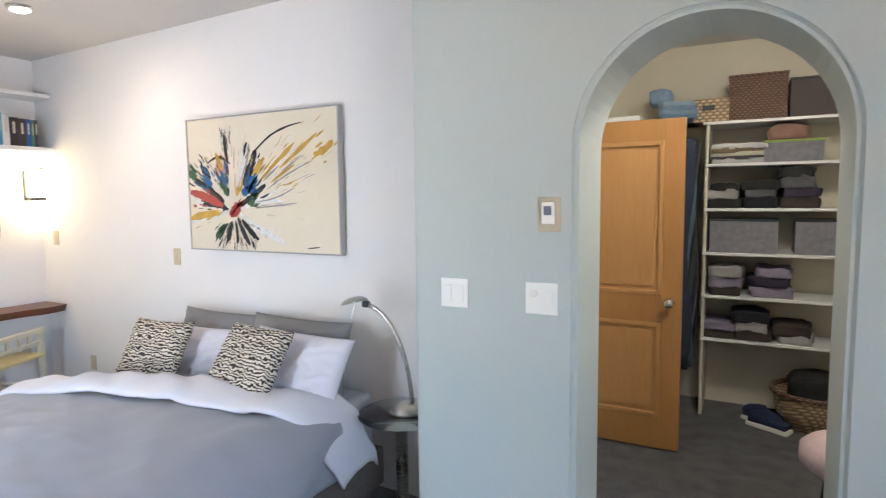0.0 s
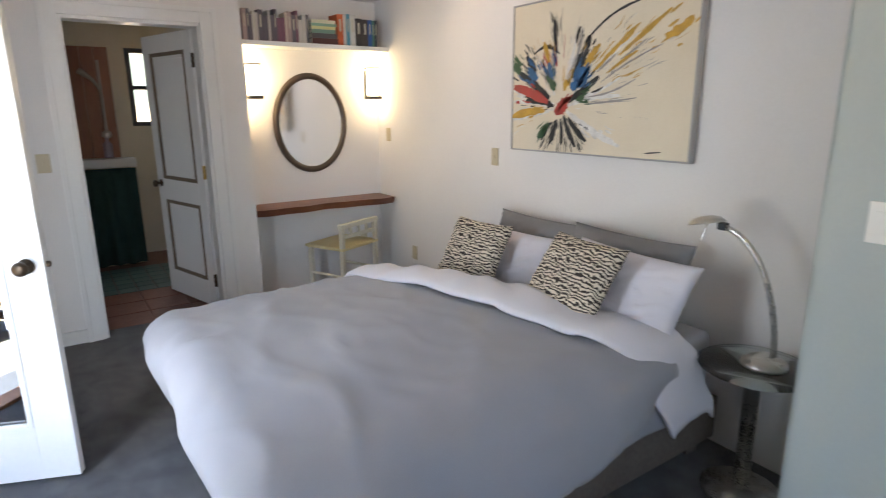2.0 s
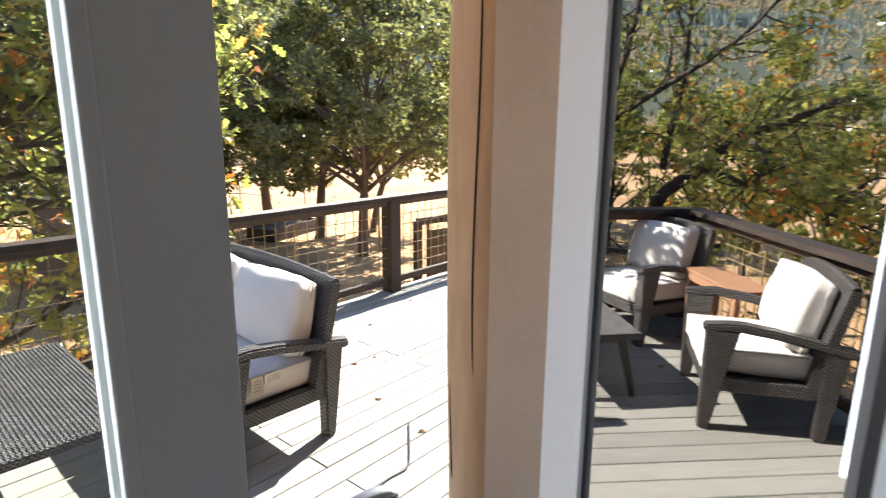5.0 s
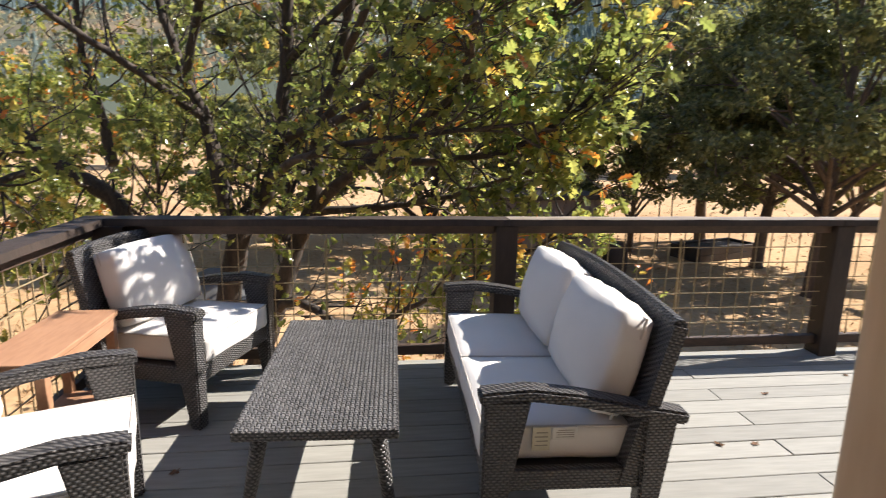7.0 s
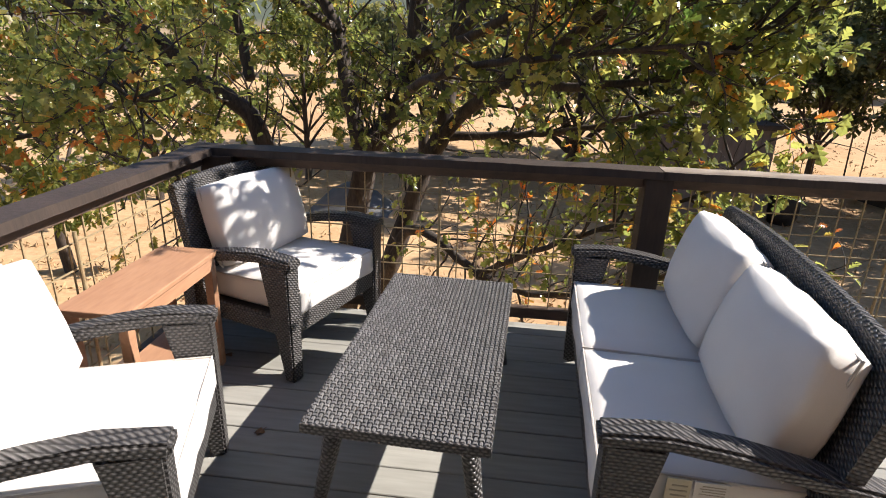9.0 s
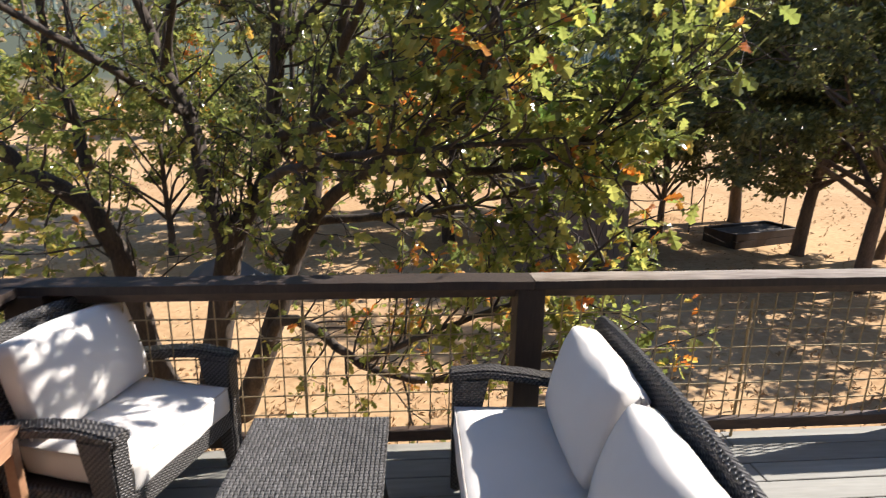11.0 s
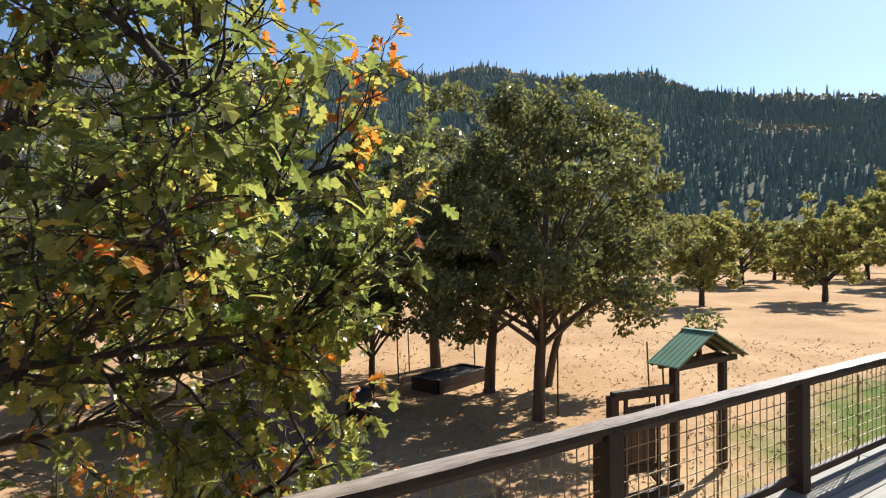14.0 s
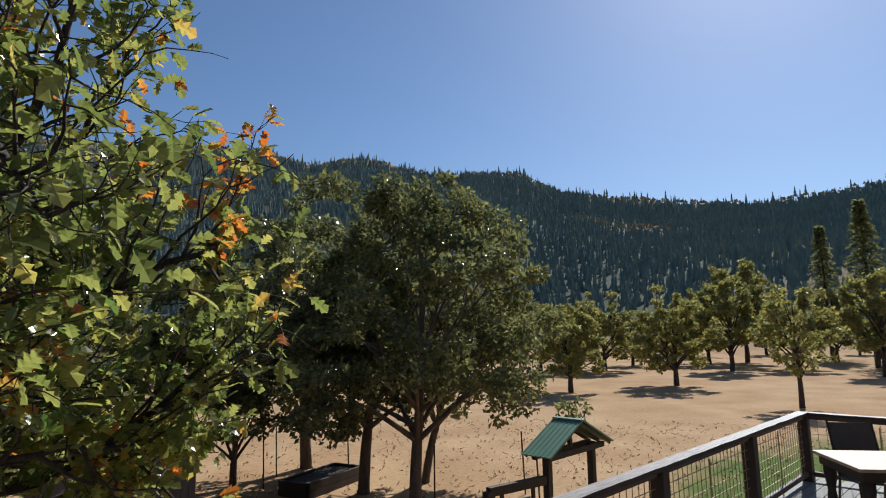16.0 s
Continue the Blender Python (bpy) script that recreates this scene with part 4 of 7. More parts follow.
        if nm == "black_paint":
            stroke(bm, (-0.05, 0.16), (0.34, 0.33), 0.012, 0.09, 1)
            stroke(bm, (-0.42, 0.13), (-0.22, 0.12), 0.02, 0.2, 1)
            stroke(bm, (0.36, -0.375), (0.45, -0.365), 0.008, 0, 1)
        part(nm, bm, mat("paint_" + nm, c, 0.45, tuple(v * 0.6 + 0.02 for v in c), 14, 120, 0.7, 0.3, 0.002), p)["kind"] = "stuff"


painting()


# ---- bed ----
def drape(x0, x1, y0, y1, top, over, r, seed, fold, nx, ny, flare=0.10, crease=1.0, skew=None):
    """A cover laid over a block x0..x1, y0..y1: over gives how far it hangs at -x, +x, -y, +y."""
    ol, orr, of, oh = over

    def f(u, v):
        px, py = x0 - ol + u * (x1 - x0 + ol + orr), y0 - of + v * (y1 - y0 + of + oh)
        cx, cy = min(max(px, x0), x1), min(max(py, y0), y1)
        if skew:
            py = cy = skew(px, v)
        dx, dy = px - cx, py - cy
        e = math.hypot(dx, dy)
        z = top + crease * (0.014 * noise.noise(Vector((px * 3, py * 3, seed))) + 0.007 * noise.noise(Vector((px * 9, py * 8, seed))) + 0.006 * (1 - abs(noise.noise(Vector((px * 2.6 + py, py * 4.2 - px, seed + 4))))) ** 10)
        z += crease * 0.05 * math.exp(-(((px - (x0 + x1) / 2) / 0.55) ** 2 + ((py - (y0 + y1) / 2) / 0.8) ** 2))
        x, y = cx, cy
        if e > 1e-6:
            q = r * math.pi / 2
            if e < q:
                o, g = r * math.sin(e / r), r * (1 - math.cos(e / r))
            else:
                o, g = r + flare * (e - q), r + (e - q)
            w = 1 + 0.25 * math.sin(7 * (px + py) + 3 * noise.noise(Vector((px * 2, py * 2, seed)))) * min(g / 0.3, 1)
            x, y, z = cx + dx / e * o * w, cy + dy / e * o * w, z - g
        return Vector((x, y, z + (0.012 + 0.040 * math.sin(math.pi * v) ** 0.5 + 0.010 * math.sin(px * 21 + py * 30) * v if skew else fold(px, py))))

    return grid(nx, ny, f)


bed = thing("bed", "queen bed with low taupe frame and grey mattress", "bed", pose(0, 0, 0))
part("frame", boxes(((-1.90, 1.24, 0.07), (-1.86, 3.22, 0.27)), ((-0.42, 1.24, 0.07), (-0.36, 3.22, 0.27)), ((-1.86, 1.24, 0.07), (-0.42, 1.28, 0.27)), ((-1.86, 3.18, 0.07), (-0.42, 3.22, 0.27)), bevel=0.006), M_BEDWOOD, bed)
for x in (-1.84, -0.44):
    for yy in (1.32, 3.12):
        part("leg", one_box((x - 0.04, yy - 0.04, 0), (x + 0.04, yy + 0.04, 0.08), 0.004), M_BEDWOOD, bed)
part("mattress", one_box((-1.86, 1.26, 0.26), (-0.40, 3.20, 0.575), 0.05, None, 4), M_SHEET, bed, "grey fitted sheet", True)
part("bed_skirt", boxes(((-1.885, 1.215, 0.15), (-0.38, 1.238, 0.33)), ((-1.91, 1.24, 0.15), (-1.903, 2.55, 0.33)), bevel=0.012), M_FOLD, bed, "white under-sheet edge")
duvet = thing("duvet", "smooth grey duvet with its pale lining turned back", "duvet")
cover = drape(-1.81, -0.45, 1.275, 2.50, 0.648, (0.40, 0.56, 0.41, 0.0), 0.165, 2.0, lambda a, b: 0.0, 80, 70, 0.0)
for v in cover.verts:
    v.co.y += 0.30 * max(0.0, min(1.0, (v.co.x + 0.8) / 0.5)) * max(0.0, (v.co.y - 1.7) / 0.8)
    tuck = 0.5 * max(0.0, 0.54 - v.co.z)
    v.co.x += tuck if v.co.x < -1.81 else 0.0
    v.co.y += tuck if v.co.y < 1.275 else 0.0
    if v.co.x > -0.36:
        v.co.z += 0.30 * max(0.0, 0.52 - v.co.z)
    v.co.z += 0.010 * (1 - abs(noise.noise(Vector((v.co.x * 2.2 + v.co.y * 0.7, v.co.y * 3.1 - v.co.x * 0.8, 8.0))))) ** 9
part("cover", cover, M_DUVET, duvet, "", True)


part("turned_back_lining", drape(-1.84, -0.46, 2.10, 2.62, 0.642, (0.24, 0.47, 0.0, 0.0), 0.14, 5.0, None, 90, 26, 0.06, 1.3, skew=lambda px, v: 2.15 + (px + 1.9) * 0.22 + 0.34 * max(0.0, px + 0.55) + v * (0.22 + (px + 1.9) * 0.10 - 0.30 * max(0.0, px + 0.4))), M_FOLD, duvet, "pale lavender-white lining", True)
for o in duvet.children:
    s = o.modifiers.new("thick", "SOLIDIFY")
    s.thickness, s.offset = 0.02, -1


def put_pillow(label, material, x, y, z, w, h, t, tilt, turn, seed, name="pillow", cat="pillow"):
    p = tagged(part(name, pillow_bm(w, h, t, seed), material, None, "", True), label, cat)
    p.matrix_world = pose(x, y, z, -tilt, 0, turn)
    return p


put_pillow("slate grey pillow leaning on the wall", M_SHAM, -1.47, 3.13, 0.71, 0.70, 0.44, 0.15, 14, 0, 1)
put_pillow("slate grey pillow leaning on the wall", M_SHAM, -0.84, 3.10, 0.73, 0.70, 0.44, 0.15, 14, 0, 2)
put_pillow("pale lavender pillow behind the print cushions", M_PILLOW, -1.50, 2.95, 0.68, 0.66, 0.40, 0.15, 30, 3, 3)
put_pillow("pale lavender pillow behind the print cushions", M_PILLOW, -0.68, 2.88, 0.73, 0.68, 0.42, 0.15, 30, -4, 4)
put_pillow("zebra print throw cushion propped on the pillows", M_ZEBRA, -1.57, 2.76, 0.755, 0.42, 0.38, 0.13, 30, 6, 5, "throw_cushion", "cushion")
put_pillow("zebra print throw cushion propped on the pillows", M_ZEBRA, -0.79, 2.70, 0.80, 0.44, 0.40, 0.13, 34, -6, 6, "throw_cushion", "cushion")

# ---- bedside ----
nt = thing("bedside_table", "round glass bedside table on a steel pedestal", "side table", pose(-0.13, 3.04, 0))
g = part("glass_top", lathe(bmesh.new(), [(0.205, 0.545), (0.21, 0.549), (0.21, 0.555), (0.205, 0.558)], 48), M_TABLEGLASS, nt, "clear glass disc", True)
part("pedestal", lathe(bmesh.new(), [(0.03, 0.02), (0.03, 0.525), (0.07, 0.54), (0.07, 0.544)], 20), M_NICKEL, nt, "", True)
part("foot", lathe(bmesh.new(), [(0.15, 0.0), (0.15, 0.012), (0.05, 0.022)], 32), M_NICKEL, nt, "", True)
lamp = thing("reading_lamp", "brushed nickel arched reading lamp on the bedside table", "table lamp", pose(-0.11, 3.06, 0.559))
part("base", lathe(bmesh.new(), [(0.085, 0), (0.085, 0.012), (0.06, 0.03), (0.03, 0.045), (0.012, 0.05)], 32), M_NICKEL, lamp, "", True)
arc = [(0.03 - 0.23 * (s ** 1.8), 0.0 - 0.03 * s, 0.045 + 0.475 * math.sin(s * 1.45)) for s in (k / 14 for k in range(15))]
part("arm", tube(bmesh.new(), arc, [0.011] * 15, 10), M_NICKEL, lamp, "", True)
part("joint", one_box((-0.225, -0.045, 0.503), (-0.19, -0.015, 0.533), 0.006), M_BLACK, lamp)
part("shade", lathe(bmesh.new(), [(0.02, 0.02), (0.045, 0.012), (0.062, -0.006), (0.062, -0.010)], 24, Matrix.Translation((-0.275, -0.035, 0.53)) @ Matrix.Rotation(radians(-14), 4, "Y") @ Matrix.Diagonal((1.25, 0.8, 1, 1))), M_NICKEL, lamp, "", True)
part("handle", rod(bmesh.new(), (-0.265, -0.045, 0.52), (-0.285, -0.05, 0.445), 0.004), M_NICKEL, lamp)

# ---- closet ----
unit = thing("closet_shelving", "white closet shelving packed with folded clothes", "shelf unit", pose(1.05, 5.20, 0))
LEVELS = (0.575, 0.885, 1.19, 1.50, 1.81, 2.10)
part("side_panel", one_box((0, 0.02, 0), (0.02, 0.40, 2.10)), M_CREAM, unit)
part("back_panel", one_box((0.02, 0.38, 0), (1.2, 0.40, 0.56)), M_CREAM, unit)
for z in LEVELS:
    part("shelf_board", one_box((0.0 if z < 2 else -0.02, 0, z - 0.02), (1.2, 0.38, z), 0.003), M_TRIM, unit)
CLOTH = [(0.02, 0.02, 0.028), (0.05, 0.04, 0.07), (0.02, 0.025, 0.05), (0.12, 0.12, 0.13), (0.30, 0.26, 0.34), (0.03, 0.03, 0.03), (0.45, 0.43, 0.42), (0.06, 0.045, 0.04)]


def garment(x, z, w, h, color, seed, y=5.24, d=0.30, label="folded garment on the closet shelf", name="folded_garment"):
    m = mat("cloth_%d_%d_%d" % tuple(int(v * 99) for v in color), color, 0.95, tuple(v * 0.6 for v in color), 9, 150, 0.7, 0.25)
    bm = one_box((-w / 2, 0, 0), (w / 2, d, h), 0.0)
    bmesh.ops.subdivide_edges(bm, edges=bm.edges, cuts=5, use_grid_fill=True)
    for v in bm.verts:
        e = v.co
        k = (e.x / (w / 2)) ** 4 * 0.3
        e.z -= h * k * (e.z / h) * 0.6
        e += Vector((noise.noise(e * 11 + Vector((seed, 0, 0))) * 0.03, noise.noise(e * 11 + Vector((0, seed, 0))) * 0.03 - 0.01, abs(noise.noise(e * 9 + Vector((0, 0, seed)))) * 0.03 * (e.z > 0.001)))
    o = tagged(part(name, bm, m, None, "", True), label, "clothing", "closet clothes")
    o.matrix_world = pose(x, y, z)
    return o


rng = random.Random(3)
for lev, rows in ((0.575, ((1.17, 2), (1.38, 3), (1.62, 2))), (0.885, ((1.20, 3), (1.48, 3))), (1.50, ((1.17, 3), (1.40, 3), (1.62, 4)))):
    for x, n in rows:
        z = lev + 0.001
        for k in range(n):
            h = rng.uniform(0.05, 0.075)
            garment(x + rng.uniform(-0.02, 0.02), z, rng.uniform(0.18, 0.24), h, rng.choice(CLOTH), rng.uniform(0, 50))
            z += h
z = 1.811
for k in range(5):
    garment(1.26, z, 0.34, 0.024, [(0.62, 0.60, 0.58), (0.10, 0.09, 0.10), (0.66, 0.62, 0.48), (0.30, 0.22, 0.14), (0.70, 0.68, 0.70)][k], k * 3.1)
    z += 0.024
garment(1.55, 1.95, 0.22, 0.10, (0.30, 0.17, 0.13), 9.0)
for k in range(5):
    garment(0.86, 2.101 + k * 0.03, 0.24, 0.03, [(0.05, 0.07, 0.11), (0.16, 0.24, 0.36), (0.28, 0.38, 0.50), (0.22, 0.32, 0.45), (0.33, 0.43, 0.55)][k], k * 2.0, 5.2, 0.3, "folded blue jeans on the top shelf", "folded_jeans")
garment(0.74, 2.252, 0.14, 0.10, (0.26, 0.36, 0.5), 4.4, 5.22, 0.2, "crumpled blue denim on the top shelf", "folded_jeans")


def bin_box(x, z, w, h, material, label, name="storage_bin", lid=None, d=0.32, handle=False):
    b = thing(name, label, "storage box", pose(x, 5.22, z))
    part("body", boxes(((-w / 2, 0, 0), (w / 2, 0.015, h)), ((-w / 2, d - 0.015, 0), (w / 2, d, h)), ((-w / 2, 0.015, 0), (-w / 2 + 0.015, d - 0.015, h)), ((w / 2 - 0.015, 0.015, 0), (w / 2, d - 0.015, h)), ((-w / 2 + 0.015, 0.015, 0), (w / 2 - 0.015, d - 0.015, 0.01)), bevel=0.004), material, b)
    if lid:
        part("rim", boxes(((-w / 2 - 0.006, -0.006, h), (w / 2 + 0.006, d + 0.006, h + 0.014)), bevel=0.004), lid, b)
    if handle:
        part("handle_hole", one_box((-0.04, -0.002, h * 0.5), (0.04, 0.001, h * 0.72)), M_BLACK, b)


M_FELT = mat("grey_felt", (0.26, 0.25, 0.28), 0.95, (0.17, 0.165, 0.19), 25, 200, 0.8, 0.2)
M_SEAGRASS = wicker_mat("seagrass_weave", (0.20, 0.13, 0.07), (0.62, 0.46, 0.28), 0.022)
M_BROWNWEAVE = wicker_mat("brown_weave", (0.05, 0.025, 0.015), (0.26, 0.14, 0.085), 0.016)
bin_box(1.30, 1.191, 0.42, 0.22, M_FELT, "grey felt storage bin on the closet shelf", lid=M_BLACK)
bin_box(1.73, 1.191, 0.24, 0.22, M_FELT, "grey felt storage bin on the closet shelf", lid=M_BLACK)
bin_box(1.58, 1.811, 0.34, 0.13, M_FELT, "grey box with a green edge on the shelf", lid=mat("lime_edge", (0.30, 0.42, 0.06), 0.5))
bin_box(1.06, 2.101, 0.27, 0.16, M_SEAGRASS, "pale seagrass basket with a hand hole", "basket", None, 0.3, True)
bin_box(1.36, 2.101, 0.35, 0.29, M_BROWNWEAVE, "brown woven basket on the top shelf", "basket", M_BROWNWEAVE)
bin_box(1.72, 2.101, 0.34, 0.24, mat("dark_bag", (0.05, 0.03, 0.022), 0.6), "dark brown bag on the top shelf", "bag", M_BLACK)
tagged(part("side_shelf", one_box((0.02, 4.6, 2.07), (0.70, 5.6, 2.10), 0.003), M_TRIM), "white top shelf along the closet wall", "shelf")
for k in range(7):
    c = [(0.03, 0.04, 0.07), (0.10, 0.16, 0.22), (0.02, 0.02, 0.025), (0.05, 0.07, 0.06), (0.03, 0.03, 0.04), (0.14, 0.13, 0.14), (0.02, 0.02, 0.02)][k]
    m = mat("hung_%d" % k, c, 0.95, tuple(v * 0.6 for v in c), 9, 150, 0.6, 0.2)
    bm = grid(10, 12, lambda u, v: Vector((0.30 + u * 0.62 + 0.02 * math.sin(v * 9 + k), 0.018 * math.sin(u * 22 + k * 2), 0.45 + v * 1.5)))
    o = tagged(part("hanging_garment", bm, m, None, "", True), "dark garment hanging behind the closet door", "clothing", "hanging clothes")
    o.location = (0.08, 4.75 + k * 0.09, 0)
    so = o.modifiers.new("thick", "SOLIDIFY")
    so.thickness = 0.03
rodb = tagged(part("closet_rod", rod(bmesh.new(), (0.72, 4.6, 1.97), (0.72, 5.6, 1.97), 0.014), M_NICKEL), "brushed steel closet hanging rod", "rod")
bk = thing("laundry_basket", "round wicker basket filled with dark clothes", "basket", pose(1.76, 5.30, 0))
part("body", lathe(bmesh.new(), [(0.17, 0), (0.22, 0.10), (0.25, 0.24), (0.24, 0.25), (0.21, 0.11), (0.15, 0.02)], 28), M_SEAGRASS, bk, "", True)
part("rim", tube(bmesh.new(), [(0.25 * math.cos(2 * math.pi * k / 28), 0.25 * math.sin(2 * math.pi * k / 28), 0.25) for k in range(29)], [0.018] * 29, 8, False), M_BROWNWEAVE, bk)
garment(1.76, 0.20, 0.30, 0.16, (0.025, 0.022, 0.024), 31.0, 5.15, 0.3, "dark clothes heaped in the basket", "heaped_garment")


def shoe(x, y, turn):
    s = thing("sneaker", "navy blue sneaker with a white sole on the carpet", "shoe", pose(x, y, 0, 0, 0, turn), "sneakers")
    part("sole", cushion_bm(0.10, 0.27, 0.03, x), M_PLATEW, s, "white sole", True)
    bm = cushion_bm(0.09, 0.25, 0.07, y)
    for v in bm.verts:
        if v.co.z > 0.03 and v.co.y < -0.02:
            v.co.z *= 0.65
    o = part("upper", bm, mat("navy_mesh", (0.015, 0.025, 0.07), 0.8), s, "", True)
    o.location = (0, 0, 0.028)


shoe(1.47, 5.25, 70)
shoe(1.50, 5.13, 62)
st = thing("vanity_stool", "pale pink round stool on black legs", "stool", pose(1.80, 3.75, 0))
part("seat", lathe(bmesh.new(), [(0.20, 0.36), (0.23, 0.39), (0.23, 0.45), (0.20, 0.48), (0.10, 0.49)], 28), mat("pink_fabric", (0.66, 0.50, 0.50), 0.9), st, "", True)
for k in range(3):
    a = k * 2.1 + 2.6
    part("leg", rod(bmesh.new(), (0.16 * math.cos(a), 0.16 * math.sin(a), 0), (0.12 * math.cos(a), 0.12 * math.sin(a), 0.36), 0.012), M_BLACK, st)

# assumed fixture, hidden behind the arch, added to brighten the closet
cl = thing("closet_ceiling_light", "assumed round flush closet light, unseen, added as fill", "ceiling lamp", pose(1.45, 3.55, ROOM_H))
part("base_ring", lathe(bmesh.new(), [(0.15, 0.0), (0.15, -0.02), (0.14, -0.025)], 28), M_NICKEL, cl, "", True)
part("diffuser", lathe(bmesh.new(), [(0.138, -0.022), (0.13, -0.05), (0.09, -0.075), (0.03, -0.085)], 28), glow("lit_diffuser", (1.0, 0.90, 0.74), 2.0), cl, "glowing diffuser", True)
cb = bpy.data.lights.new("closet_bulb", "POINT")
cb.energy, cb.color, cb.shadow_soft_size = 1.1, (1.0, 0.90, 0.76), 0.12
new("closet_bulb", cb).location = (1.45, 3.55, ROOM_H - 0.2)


# ---- deck ----
DK = -0.13
X0, X1, Y0, Y1 = -12.0, 0.02, -3.36, -0.62
structure("deck_frame", boxes(((X0, Y0 + 0.02, -0.40), (X1, Y0 + 0.06, DK - 0.031)), ((X1 - 0.05, Y0 + 0.07, -0.40), (X1 - 0.01, Y1, DK - 0.031)), ((X0 + 0.01, Y0 + 0.07, -0.40), (X0 + 0.05, Y1, DK - 0.031)),
                              *[((x, Y0 + 0.07, -0.36), (x + 0.05, Y1, DK - 0.031)) for x in np.arange(X0 + 0.6, X1 - 0.3, 0.6).tolist()]), M_POST, "dark timber frame under the deck", "frame")


def rail_post(x, y, h, w=0.125):
    p = thing("rail_post", "dark stained square timber railing post", "post", pose(x, y, DK - 0.2), "railing posts")
    part("shaft", one_box((-w / 2, -w / 2, 0), (w / 2, w / 2, h + 0.2), 0.008), M_POST, p)
    return p


POSTS = [-0.19, -2.46, -4.735, -7.055, -9.385, -11.69]
RY = -3.285
for x in POSTS:
    rail_post(x, RY, 0.90, 0.135 if x != POSTS[0] else 0.17)
LEFT = [-1.25]
LX = -0.10
for yy in LEFT:
    rail_post(LX, yy, 0.90)
RIGHT = [-1.6]
for yy in RIGHT:
    rail_post(-11.69, yy, 0.90)


def top_rail(a, b, label, worn=True):
    a, b = Vector(a), Vector(b)
    L = (b - a).length
    n = max(int(L / 0.09), 2)
    rot = math.atan2(b.y - a.y, b.x - a.x)
    bm = bmesh.new()
    rings = []
    for i in range(n + 1):
        x = i * L / n
        j = [noise.noise(Vector((x * 4 + a.x * 3, k * 9.0, a.y))) * 0.007 for k in range(4)]
        hw, t = 0.075, 0.038
        rings.append([bm.verts.new(c) for c in ((x, -hw + j[0], 0), (x, hw + j[1], 0), (x, hw - 0.004 + j[1] * 1.5, t + j[2] * 0.5), (x, -hw + 0.004 + j[0] * 1.5, t + j[3] * 0.5))])
    for q, r in zip(rings, rings[1:]):
        for k in range(4):
            bm.faces.new((q[k], r[k], r[(k + 1) % 4], q[(k + 1) % 4]))
    bm.faces.new(rings[0])
    bm.faces.new(rings[-1][::-1])
    bmesh.ops.recalc_face_normals(bm, faces=bm.faces)
    o = tagged(part("top_rail", bm, [M_POST, M_SUNLIT_RAILTOP]), label, "railing", "railing boards")
    # upward faces get the pale sunlit tone, the sides stay dark as if shaded
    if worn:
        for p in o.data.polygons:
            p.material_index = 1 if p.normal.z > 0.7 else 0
    o.matrix_world = pose(a.x, a.y, DK + 0.901, 0, 0, math.degrees(rot))


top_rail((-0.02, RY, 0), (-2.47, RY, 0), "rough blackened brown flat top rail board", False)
top_rail((-2.473, RY, 0), (-4.70, RY, 0), "worn dark brown flat top rail board, top painted paler as sunlit")
top_rail((-4.703, RY, 0), (-11.765, RY, 0), "worn dark brown flat top rail board, top painted paler as sunlit")
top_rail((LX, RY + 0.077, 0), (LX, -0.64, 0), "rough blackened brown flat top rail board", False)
top_rail((-11.69, RY + 0.077, 0), (-11.69, -0.64, 0), "worn dark brown flat top rail board, top painted paler as sunlit")


def rail_bay(a, b):
    """One bay between two posts: lower rail, nailing strip under the top board and square wire mesh."""
    a, b = Vector(a), Vector(b)
    L = (b - a).length
    bay = thing("railing_bay", "square wire mesh panel between dark rails", "railing", pose(a.x, a.y, DK, 0, 0, math.degrees(math.atan2(b.y - a.y, b.x - a.x))), "railing bays")
    part("lower_rail", one_box((0.07, -0.025, 0.075), (L - 0.07, 0.025, 0.135), 0.005), M_RAIL, bay)
    part("upper_rail", one_box((0.07, -0.02, 0.845), (L - 0.07, 0.02, 0.898), 0.004), M_RAIL, bay)
    bm = bmesh.new()
    r = 0.0028
    nx = int((L - 0.14) / 0.105)
    for i in range(1, nx + 1):
        x = 0.07 + (L - 0.14) * i / (nx + 1)
        w = 0.004 * math.sin(i * 3.1 + a.x)
        box(bm, (x - r + w, -r, 0.13), (x + r + w, r, 0.85))
    for k in range(1, 7):
        z = 0.13 + 0.72 * k / 7
        box(bm, (0.07, r, z - r), (L - 0.07, 3 * r, z + r))
    part("wire_mesh", bm, M_WIRE, bay)
    part("mesh_stake", rod(bmesh.new(), (L * 0.52, 0.03, 0.0), (L * 0.52, 0.03, 0.80), 0.008), M_WIRE, bay)


for p, q in zip(POSTS, POSTS[1:]):
    rail_bay((p, RY, 0), (q, RY, 0))
rail_bay((LX, RY, 0), (LX, LEFT[0], 0))
rail_bay((-11.69, RY, 0), (-11.69, RIGHT[0], 0))


